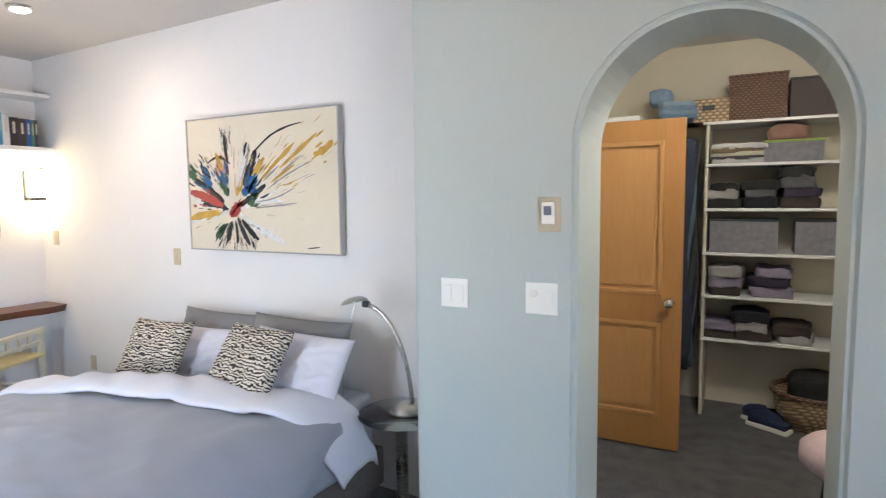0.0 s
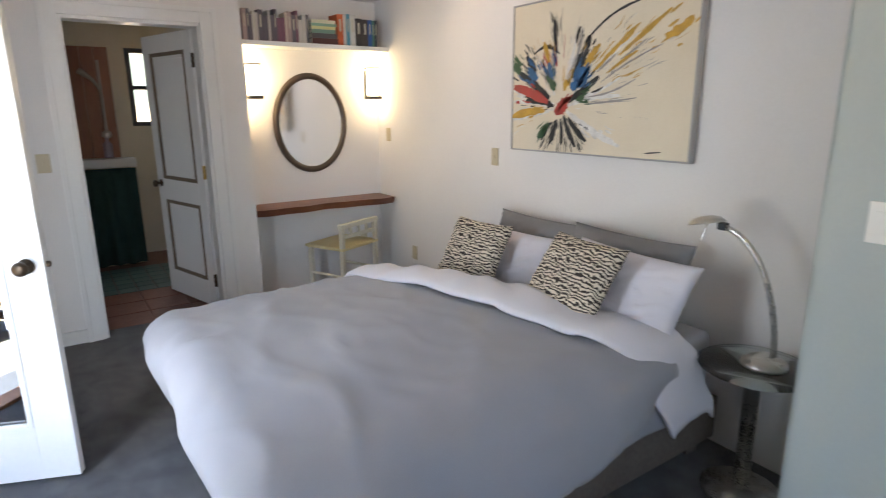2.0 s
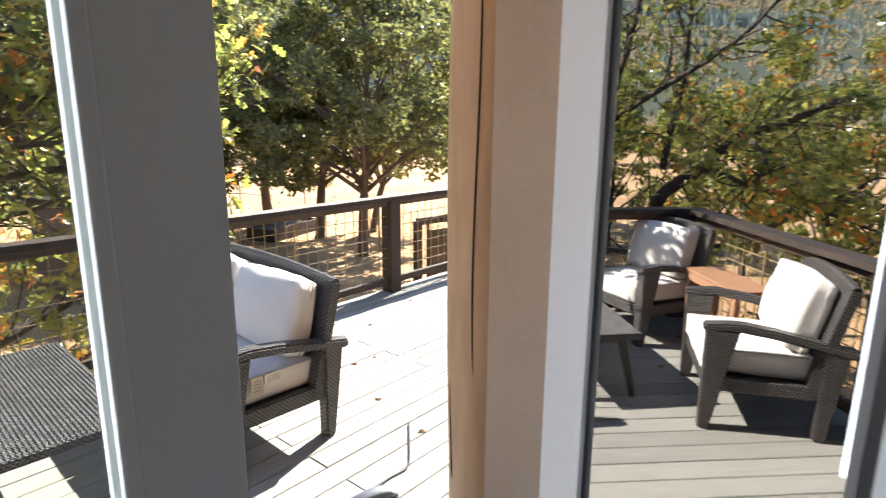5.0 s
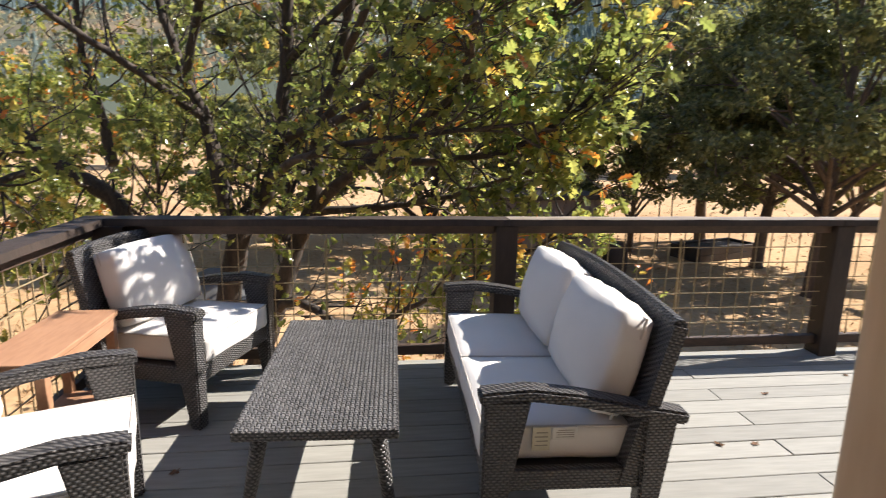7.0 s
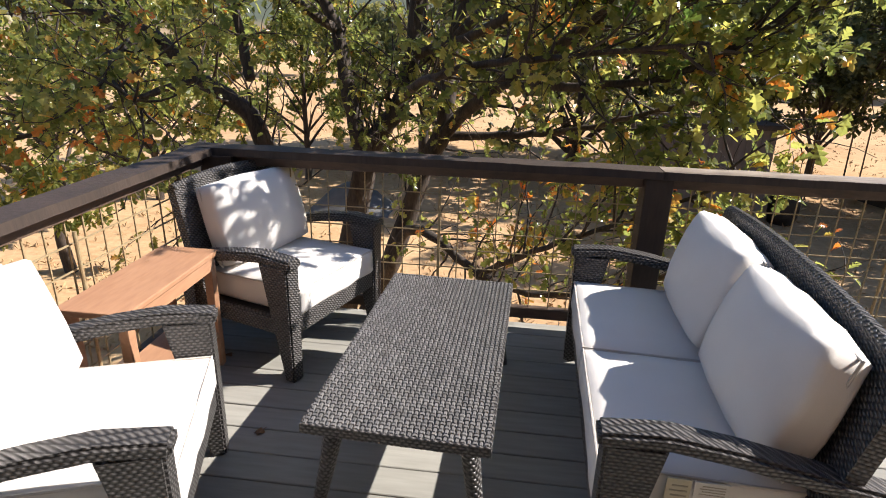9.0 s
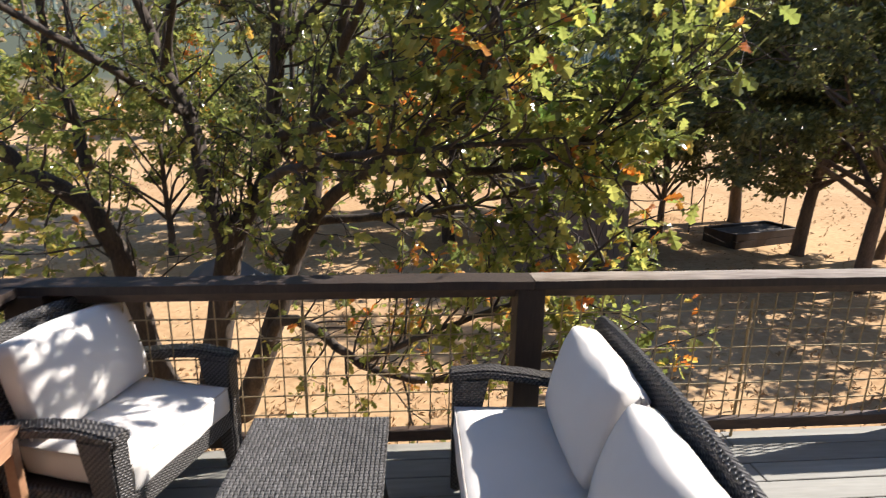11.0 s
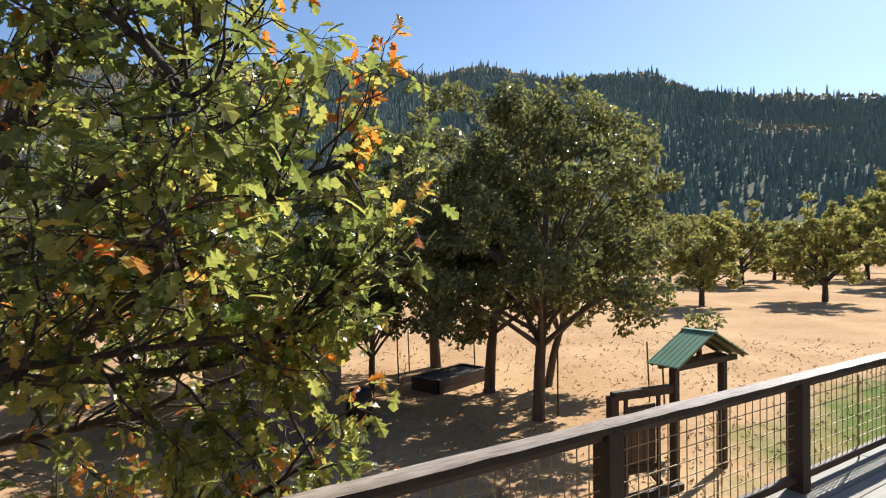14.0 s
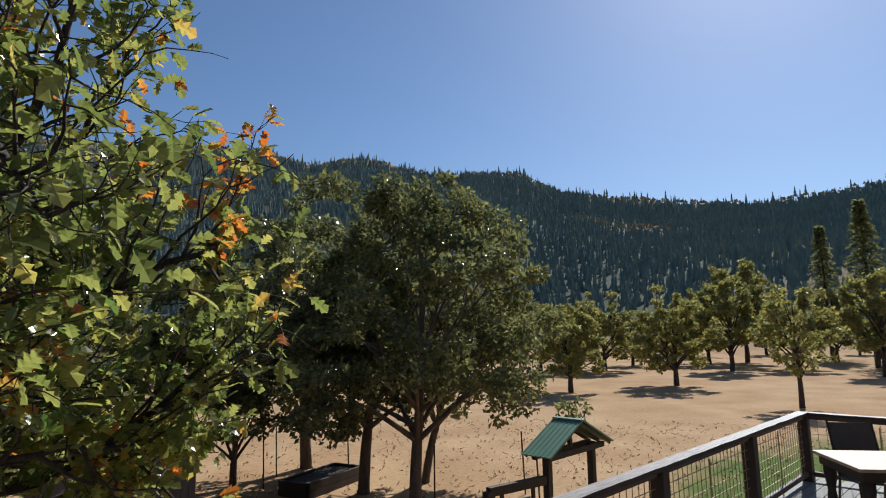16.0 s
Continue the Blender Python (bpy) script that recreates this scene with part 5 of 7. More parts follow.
# ---- wicker furniture ----
def arm_shape(side, depth, h=0.47):
    """One armrest with its front leg: a broad band that rises from the back, arches forward and turns down."""
    bm = bmesh.new()
    w = 0.085
    path = [(-depth * 1.06, 0.515), (-depth * 0.8, 0.548), (-depth * 0.5, 0.592), (-depth * 0.25, 0.615), (0.0, 0.602)]
    t = 0.045
    rings = []
    for i, (x, z) in enumerate(path):
        q = path[min(i + 1, len(path) - 1)]
        p = path[max(i - 1, 0)]
        d = Vector((q[0] - p[0], 0, q[1] - p[1])).normalized()
        nrm = Vector((-d.z, 0, d.x))
        c = Vector((x, 0, z))
        rings.append([bm.verts.new(v) for v in (c + Vector((0, -w / 2, 0)), c + Vector((0, w / 2, 0)), c + Vector((0, w / 2, 0)) - nrm * t, c + Vector((0, -w / 2, 0)) - nrm * t)])
    for q, r in zip(rings, rings[1:]):
        for k in range(4):
            bm.faces.new((q[k], r[k], r[(k + 1) % 4], q[(k + 1) % 4]))
    bm.faces.new(rings[0])
    bm.faces.new(rings[-1][::-1])
    bmesh.ops.recalc_face_normals(bm, faces=bm.faces)
    bmesh.ops.bevel(bm, geom=bm.edges[:], offset=0.010, segments=2, affect="EDGES")
    return bm


def taper_leg(x, y, top, w0, w1, d0, d1, z0=0.0):
    """A leg that is w0 x d0 at the floor and w1 x d1 at the top."""
    bm = one_box((-0.5, -0.5, 0), (0.5, 0.5, 1), 0)
    for v in bm.verts:
        k = v.co.z
        v.co = Vector((x + v.co.x * (w0 + (w1 - w0) * k) - (w1 - w0) * k * 0.5, y + v.co.y * (d0 + (d1 - d0) * k), z0 + k * (top - z0)))
    bmesh.ops.bevel(bm, geom=bm.edges[:], offset=0.008, segments=2, affect="EDGES")
    return bm


def soft_back(h, w, t, seed):
    """A plump back cushion: boxed edge, rounded corners, a full crown with a few pulls."""
    bm = cushion_bm(h, w, t, seed)
    for v in bm.verts:
        u, q = v.co.x / (h / 2), v.co.y / (w / 2)
        pull = 1 - 0.07 * (u * q) ** 2
        v.co.x *= pull
        v.co.y *= pull
        v.co.z += 0.045 * (1 - u ** 2) * (1 - q ** 2) * (v.co.z > t * 0.5)
        v.co.z += 0.012 * math.sin(q * 9 + seed) * max(u, 0) ** 2 * (v.co.z > t * 0.5)
    return bm


def wicker_seat(name, label, category, m, width, seats, group, seed):
    """A chair (one seat) or loveseat (two): it faces +X, and its front middle stands at the origin."""
    s = thing(name, label, category, m, group)
    depth, half = 0.70, width / 2
    for sy in (-1, 1):
        y = sy * (half - 0.045)
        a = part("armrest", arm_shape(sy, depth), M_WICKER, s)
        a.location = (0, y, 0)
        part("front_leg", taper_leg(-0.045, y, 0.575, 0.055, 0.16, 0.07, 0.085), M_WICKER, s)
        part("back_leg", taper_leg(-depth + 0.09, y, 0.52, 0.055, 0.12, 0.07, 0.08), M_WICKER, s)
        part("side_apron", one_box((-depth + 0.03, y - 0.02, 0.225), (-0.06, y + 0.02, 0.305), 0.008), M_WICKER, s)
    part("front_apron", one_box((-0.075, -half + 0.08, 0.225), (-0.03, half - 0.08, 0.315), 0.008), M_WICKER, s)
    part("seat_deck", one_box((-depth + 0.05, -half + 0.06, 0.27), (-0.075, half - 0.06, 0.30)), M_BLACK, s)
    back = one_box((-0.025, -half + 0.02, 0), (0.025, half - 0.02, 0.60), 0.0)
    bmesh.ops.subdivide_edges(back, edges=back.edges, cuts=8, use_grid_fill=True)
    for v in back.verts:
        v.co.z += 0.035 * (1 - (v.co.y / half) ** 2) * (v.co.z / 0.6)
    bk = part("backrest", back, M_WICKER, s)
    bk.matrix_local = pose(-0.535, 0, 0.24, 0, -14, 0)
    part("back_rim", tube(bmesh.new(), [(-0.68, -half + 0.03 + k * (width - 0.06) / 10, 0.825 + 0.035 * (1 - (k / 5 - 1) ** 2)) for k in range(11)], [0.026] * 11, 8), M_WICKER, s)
    cw = (width - 0.17) / seats
    for k in range(seats):
        y = -half + 0.085 + cw * (k + 0.5)
        c = part("seat_cushion", cushion_bm(0.56, cw - 0.012, 0.135, seed + k), M_CUSHION, s, "oatmeal cushion", True)
        c.matrix_local = pose(-0.30, y, 0.305, 0, -1, 0)
        part("piping", tube(bmesh.new(), [(-0.277, -cw / 2 + 0.008, 0.13), (0.277, -cw / 2 + 0.008, 0.13), (0.277, cw / 2 - 0.008, 0.13), (-0.277, cw / 2 - 0.008, 0.13)], [0.005] * 4, 6), M_CUSHSIDE, c)
        b = part("back_cushion", soft_back(0.41, cw - 0.02, 0.125, seed + 7 + k), M_CUSHION, s, "oatmeal cushion", True)
        b.matrix_local = pose(-0.545, y, 0.43, 0, -105, 0) @ Matrix.Rotation(math.pi, 4, "X") @ Matrix.Translation((0.205, 0, 0.012))
        part("piping", tube(bmesh.new(), [(-0.20, -cw / 2 + 0.02, 0.04), (0.190, -cw / 2 + 0.02, 0.04), (0.190, cw / 2 - 0.02, 0.04), (-0.20, cw / 2 - 0.02, 0.04)], [0.005] * 4, 6), M_CUSHSIDE, b)
    return s


sofa = wicker_seat("loveseat", "dark wicker loveseat with oatmeal cushions", "sofa", pose(-2.02, -2.32, DK, 0, 0, -2.3), 1.46, 2, "patio set", 1.0)
for x, w, z0, z1, name, c in ((-0.235, 0.032, 0.352, 0.442, "care_label", (0.60, 0.54, 0.40)), (-0.32, 0.045, 0.392, 0.440, "paper_label", (0.70, 0.67, 0.62))):
    tag = part(name, one_box((x - w, 0.652, z0), (x + w, 0.657, z1), 0.001), mat("pale_" + name, c, 0.8, tuple(v * 0.85 for v in c), 30, 90, 0.6, 0.05), sofa, "pale printed label")
    for k in range(4):
        part("print_bar", one_box((x - w * 0.75, 0.657, z0 + (z1 - z0) * (0.2 + 0.18 * k)), (x + w * (0.7 - 0.15 * (k % 2)), 0.6578, z0 + (z1 - z0) * (0.25 + 0.18 * k))), mat("faint_print", (0.34, 0.30, 0.24), 0.8), tag)
wicker_seat("armchair", "dark wicker armchair with leaf-shaded oatmeal cushions", "chair", pose(-0.955, -2.90, DK, 0, 0, 161), 0.78, 1, "patio set", 4.0)
wicker_seat("armchair", "dark wicker armchair with sunlit oatmeal cushions", "chair", pose(-0.85, -1.76, DK, 0, 0, 199), 0.78, 1, "patio set", 9.0)


def coffee_table():
    t = thing("coffee_table", "low dark wicker coffee table", "table", pose(-1.465, -2.34, DK, 0, 0, -2.5), "patio set")
    hx, hy, z = 0.285, 0.60, 0.42
    part("tabletop", one_box((-hx, -hy, z - 0.034), (hx, hy, z - 0.003), 0.012), M_BLACK, t)
    vs, fs = [], []
    pitch = 0.0175
    nx, ny = int(2 * hx / pitch), int(2 * hy / pitch)
    for i in range(nx):
        for j in range(ny):
            x, y = -hx + (i + 0.5) * 2 * hx / nx, -hy + (j + 0.5) * 2 * hy / ny
            lx, ly = (0.0105, 0.0062) if (i + j) % 2 else (0.0062, 0.0105)
            k = len(vs)
            top = 0.0035
            vs += [(x - lx, y - ly, z - 0.004), (x + lx, y - ly, z - 0.004), (x + lx, y + ly, z - 0.004), (x - lx, y + ly, z - 0.004),
                   (x - lx * 0.55, y - ly * 0.75, z + top), (x + lx * 0.55, y - ly * 0.75, z + top), (x + lx * 0.55, y + ly * 0.75, z + top), (x - lx * 0.55, y + ly * 0.75, z + top)]
            fs += [(k + 4, k + 5, k + 6, k + 7), (k, k + 1, k + 5, k + 4), (k + 1, k + 2, k + 6, k + 5), (k + 2, k + 3, k + 7, k + 6), (k + 3, k, k + 4, k + 7)]
    me = bpy.data.meshes.new("wicker_weave")
    me.from_pydata(vs, [], fs)
    me.materials.append(M_STRAND)
    o = new("wicker_weave", me)
    o.parent = t
    tagged(o, "woven dark resin strands", "", "", "stuff")
    part("edge_band", boxes(((-hx - 0.006, -hy - 0.006, z - 0.036), (hx + 0.006, -hy + 0.004, z + 0.001)), ((-hx - 0.006, hy - 0.004, z - 0.036), (hx + 0.006, hy + 0.006, z + 0.001)),
                            ((-hx - 0.006, -hy + 0.004, z - 0.036), (-hx + 0.004, hy - 0.004, z + 0.001)), ((hx - 0.004, -hy + 0.004, z - 0.036), (hx + 0.006, hy - 0.004, z + 0.001)), bevel=0.004), M_WICKER, t)
    for sx in (-1, 1):
        for sy in (-1, 1):
            bm = bmesh.new()
            tube(bm, [(sx * (hx - 0.075), sy * (hy - 0.11), z - 0.03), (sx * (hx - 0.045), sy * (hy - 0.075), 0.2), (sx * (hx - 0.010), sy * (hy - 0.035), 0.0)], [0.034, 0.027, 0.019], 10)
            part("leg", bm, M_WICKER, t, "", True)


coffee_table()


def side_table():
    t = thing("slatted_side_table", "brown painted two-tier side table by the railing", "side table", pose(-0.42, -2.70, DK), "patio set")
    part("tabletop", one_box((-0.01, 0, 0.555), (0.265, 0.68, 0.58), 0.006), M_SIDETOP, t)
    for x in (0.02, 0.235):
        for y in (0.04, 0.64):
            part("leg", one_box((x - 0.02, y - 0.02, 0), (x + 0.02, y + 0.02, 0.555), 0.004), M_SIDETOP, t)
    part("lower_shelf", one_box((0.0, 0.03, 0.16), (0.255, 0.65, 0.18), 0.004), M_SIDETOP, t)
    part("apron", boxes(((-0.005, 0.06, 0.50), (0.01, 0.62, 0.553)), ((0.245, 0.06, 0.50), (0.258, 0.62, 0.553))), M_SIDETOP, t)


side_table()

# dining set at the far end of the deck
dt = thing("dining_table", "pale wooden patio table on dark legs", "table", pose(-9.86, -2.78, DK, 0, 0, 36))
part("tabletop", one_box((0, 0, 0.70), (1.0, 1.5, 0.735), 0.008), mat("pale_table_wood", (0.50, 0.37, 0.25), 0.5, (0.42, 0.30, 0.19), 4, 50, 0.5, 0.1, stretch=(1, 0.15, 1)), dt, "pale wooden top")
part("apron", boxes(((0.05, 0.05, 0.60), (0.95, 0.09, 0.70)), ((0.05, 1.41, 0.60), (0.95, 1.45, 0.70)), ((0.05, 0.09, 0.60), (0.09, 1.41, 0.70)), ((0.91, 0.09, 0.60), (0.95, 1.41, 0.70))), M_POST, dt)
for x in (0.12, 0.88):
    for y in (0.12, 1.38):
        part("leg", lathe(bmesh.new(), [(0.05, 0), (0.035, 0.06), (0.055, 0.2), (0.04, 0.35), (0.065, 0.5), (0.065, 0.62)], 14, Matrix.Translation((x, y, 0))), M_POST, dt, "", True)


def sling_chair(x, y, turn):
    c = thing("sling_chair", "grey sling patio chair on a dark frame", "chair", pose(x, y, DK, 0, 0, turn), "dining chairs")
    mt = mat("grey_sling", (0.10, 0.095, 0.09), 0.8, (0.06, 0.058, 0.055), 8, 200, 0.5, 0.1)
    for s in (-0.24, 0.24):
        part("side_frame", tube(bmesh.new(), [(0.25, s, 0.0), (0.22, s, 0.42), (-0.2, s, 0.40), (-0.38, s, 1.0)], [0.014] * 4), M_BRONZE, c)
        part("back_leg", tube(bmesh.new(), [(-0.2, s, 0.40), (-0.3, s, 0.0)], [0.014] * 2), M_BRONZE, c)
    part("seat_sling", one_box((-0.2, -0.23, 0.405), (0.22, 0.23, 0.42), 0.004), mt, c)
    b = part("back_sling", one_box((-0.008, -0.23, 0), (0.008, 0.23, 0.60), 0.004), mt, c)
    b.matrix_local = pose(-0.205, 0, 0.41, 0, -16.5, 0)


sling_chair(-10.24, -2.30, 36)

# log columns under the roof edge
def log_column(x, y, lean=0.0):
    c = thing("log_column", "smooth peeled log column, honey tan, with a long crack", "column", pose(x, y, -0.3))
    bm = bmesh.new()
    pts, rad = [], []
    for k in range(23):
        z = k * 0.15
        pts.append((0.012 * math.sin(z * 1.3), 0.01 * math.sin(z * 2.1 + 1), z + 0.0))
        rad.append(0.142 - 0.008 * z / 3 + 0.005 * noise.noise(Vector((z * 2, x, 0))))
    tube(bm, pts, rad, 28)
    part("log", bm, M_LOG, c, "", True)
    for a, z0, z1 in ((0.35, 0.9, 2.6), (-0.5, 0.5, 0.9)):
        pp = [((0.142 - 0.008 * z / 3) * math.cos(a + 0.05 * math.sin(z * 4)) + 0.012 * math.sin(z * 1.3), (0.142 - 0.008 * z / 3) * math.sin(a + 0.05 * math.sin(z * 4)) + 0.01 * math.sin(z * 2.1 + 1), z) for z in np.linspace(z0, z1, 14).tolist()]
        part("crack", tube(bmesh.new(), pp, [0.001] + [0.0035] * 12 + [0.001], 6), mat("dark_crack", (0.06, 0.03, 0.015), 0.9), c)
    return c


log_column(-2.485, -0.50)
log_column(-5.02, -0.98)
cable = tagged(part("cable", tube(bmesh.new(), [(-2.95 + 0.9 * s + 0.05 * math.sin(s * 9), -1.35 + 0.62 * s + 0.10 * math.sin(s * 7), DK + 0.008) for s in (k / 24 for k in range(25))], [0.005] * 25, 6), M_BLACK), "thin black cable lying on the deck", "cable")
cap = tagged(part("flip_flop", cushion_bm(0.09, 0.22, 0.018, 3.0), M_SILL, None, "", True), "dark rubber sandal lying on the deck", "sandal")
cap.matrix_world = pose(-2.38, -1.03, DK + 0.001, 0, 0, 70)

# fallen leaves on the boards
lf = bpy.data.meshes.new("fallen_leaf")
b = bmesh.new()
ring = [b.verts.new((0.035 * math.cos(a) * (1 + 0.35 * math.sin(5 * a)), 0.022 * math.sin(a) * (1 + 0.35 * math.sin(5 * a)), 0.006 + 0.006 * math.sin(3 * a))) for a in (2 * math.pi * i / 14 for i in range(14))]
b.faces.new(ring)
b.to_mesh(lf)
b.free()
lf.materials.append(mat("dry_leaf", (0.20, 0.10, 0.045), 0.8, (0.12, 0.06, 0.03), 30, 100, 0.6, 0.1))
rng = random.Random(8)
for x, y in [(-1.72, -3.08), (-1.66, -2.98), (-1.74, -2.94), (-3.3, -2.2), (-3.05, -1.7), (-3.9, -2.7), (-2.95, -1.25), (-1.37, -1.85), (-4.6, -2.9), (-0.8, -2.2)] + [(rng.uniform(-9, -0.4), rng.uniform(-3.2, -1.0)) for _ in range(10)]:
    o = tagged(new("fallen_leaf", lf), "dry brown oak leaf lying on the deck", "leaf", "fallen leaves")
    o.matrix_world = pose(x, y, DK + 0.001, 0, 0, rng.uniform(0, 360)) @ Matrix.Scale(rng.uniform(0.4, 0.75), 4)


# ---- ground, hills, woods ----
GZ = -2.05


def ridge(az):
    """Height of the skyline in degrees, az measured from -Y towards -X."""
    a = az % 360
    k = [(0, 15.5), (16, 17.1), (26, 18.2), (32, 17.0), (37, 18.0), (44, 16.4), (53, 16.3), (57, 14.1), (65, 12.9), (70, 12.1), (75, 11.6), (82, 12.0), (110, 13), (180, 9), (290, 9), (320, 10), (340, 13), (360, 15.5)]
    for (p, v), (q, w) in zip(k, k[1:]):
        if p <= a <= q:
            return v + (w - v) * (a - p) / (q - p)
    return 10


EX, EY = -2.0, -0.9


def ground_z(x, y):
    d = math.hypot(x - EX, y - EY)
    az = math.degrees(math.atan2(-(x - EX), -(y - EY)))
    z = GZ + 0.10 * noise.noise(Vector((x * 0.09, y * 0.09, 0))) * min(1, max(0, (d - 12) / 15))
    if d > 35:
        z += (d - 35) * 0.012
    left = max(0, math.cos(radians(az + 30)))
    foot = 62.0 if left > 0.75 else 105.0
    if d > foot:
        s = min((d - foot) / (800 - foot), 1.0)
        top = 1.9 + 800 * math.tan(radians(ridge(az) - 0.75))
        rough = 14 * noise.noise(Vector((x * 0.006, y * 0.006, 3))) * s + 24 * noise.noise(Vector((x * 0.0025, y * 0.0025, 9))) * s * (1 - s) * 2
        z += (top - GZ) * (s ** 1.15) * (1 - 0.0 * s) + rough * (1 - s ** 6)
        if s >= 1:
            z = top - (d - 800) * 0.4 + 2.5 * noise.noise(Vector((az * 0.9, 0, 4)))
    return z


def ring_mesh(name, radii, n, material, label, category, z_shift=0.0):
    vs, fs = [], []
    for r in radii:
        for k in range(n):
            a = 2 * math.pi * k / n
            x, y = EX - r * math.sin(a), EY - r * math.cos(a)
            vs.append((x, y, ground_z(x, y) + z_shift))
    for i in range(len(radii) - 1):
        for k in range(n):
            fs.append((i * n + k, i * n + (k + 1) % n, (i + 1) * n + (k + 1) % n, (i + 1) * n + k))
    me = bpy.data.meshes.new(name)
    me.from_pydata(vs, [], fs)
    me.materials.append(material)
    for p in me.polygons:
        p.use_smooth = True
    return tagged(new(name, me), label, category, "", "structure")


def ground_mat():
    """Dry straw-coloured field that turns to brush on the hillsides, greener where the lawn is watered."""
    m = M_DIRT
    n, l = m.node_tree.nodes, m.node_tree.links
    b = n["Principled BSDF"]
    b.inputs["Specular IOR Level"].default_value = 0.05
    src = b.inputs["Base Color"].links[0].from_socket
    g = n.new("ShaderNodeNewGeometry")
    sep = n.new("ShaderNodeSeparateXYZ")
    l.new(g.outputs["Position"], sep.inputs[0])
    hz = n.new("ShaderNodeMapRange")
    hz.inputs["From Min"].default_value, hz.inputs["From Max"].default_value = -1.0, 3.0
    l.new(sep.outputs[2], hz.inputs["Value"])
    brush = n.new("ShaderNodeMix")
    brush.data_type = "RGBA"
    nz = n.new("ShaderNodeTexNoise")
    nz.inputs["Scale"].default_value, nz.inputs["Detail"].default_value = 0.012, 6
    l.new(g.outputs["Position"], nz.inputs["Vector"])
    rp = n.new("ShaderNodeValToRGB")
    rp.color_ramp.elements[0].position, rp.color_ramp.elements[1].position = 0.42, 0.62
    rp.color_ramp.elements[0].color, rp.color_ramp.elements[1].color = (0.085, 0.095, 0.07, 1), (0.26, 0.18, 0.11, 1)
    high, open_ground = n.new("ShaderNodeMapRange"), n.new("ShaderNodeMath")
    high.inputs["From Min"].default_value, high.inputs["From Max"].default_value = 90.0, 190.0
    high.inputs["To Min"].default_value, high.inputs["To Max"].default_value = -0.14, 0.10
    open_ground.operation = "ADD"
    l.new(sep.outputs[2], high.inputs["Value"])
    l.new(nz.outputs["Fac"], open_ground.inputs[0])
    l.new(high.outputs[0], open_ground.inputs[1])
    l.new(open_ground.outputs[0], rp.inputs["Fac"])
    l.new(hz.outputs[0], brush.inputs["Factor"])
    l.new(src, brush.inputs["A"])
    l.new(rp.outputs[0], brush.inputs["B"])
    # watered strip below the west end of the deck
    pos = n.new("ShaderNodeVectorMath")
    pos.operation = "SUBTRACT"
    pos.inputs[1].default_value = (-21.0, -4.4, GZ)
    l.new(g.outputs["Position"], pos.inputs[0])
    sc = n.new("ShaderNodeVectorMath")
    sc.operation = "MULTIPLY"
    sc.inputs[1].default_value = (1 / 9.0, 1 / 4.2, 0)
    l.new(pos.outputs[0], sc.inputs[0])
    ln = n.new("ShaderNodeVectorMath")
    ln.operation = "LENGTH"
    l.new(sc.outputs[0], ln.inputs[0])
    n2 = n.new("ShaderNodeTexNoise")
    n2.inputs["Scale"].default_value = 0.7
    l.new(g.outputs["Position"], n2.inputs["Vector"])
    sm = n.new("ShaderNodeMath")
    sm.operation = "ADD"
    l.new(ln.outputs["Value"], sm.inputs[0])
    l.new(n2.outputs["Fac"], sm.inputs[1])
    mk = n.new("ShaderNodeMapRange")
    mk.inputs["From Min"].default_value, mk.inputs["From Max"].default_value = 1.65, 1.2
    l.new(sm.outputs[0], mk.inputs["Value"])
    gm = n.new("ShaderNodeMix")
    gm.data_type = "RGBA"
    gm.inputs["B"].default_value = (0.11, 0.15, 0.035, 1)
    l.new(mk.outputs[0], gm.inputs["Factor"])
    l.new(brush.outputs["Result"], gm.inputs["A"])
    l.new(gm.outputs["Result"], b.inputs["Base Color"])


ground_mat()
radii = [0.0, 2, 4] + [6 + 2 * k for k in range(20)] + [50, 56, 62, 70, 80, 92, 105, 120, 140, 165, 190, 220, 250, 290, 330, 370, 410, 450, 500, 550, 600, 650, 700, 750, 800, 850, 950, 1200, 2500]
ring_mesh("ground", radii, 240, M_DIRT, "dry straw-coloured field rising to brushy hills", "ground")


def open_slope(x, y, d, az):
    """How bare the hillside is at a place: dry open ground runs along the crests and down some spurs."""
    v = noise.noise(Vector((x * 0.0065, y * 0.0065, 1.5))) + 0.5 * noise.noise(Vector((x * 0.02, y * 0.02, 7)))
    crest = max(0.0, (d - 560) / 240)
    return 0.42 * v + 0.75 * crest ** 2 - 0.09 + (0.30 if az < 8 else 0.0)


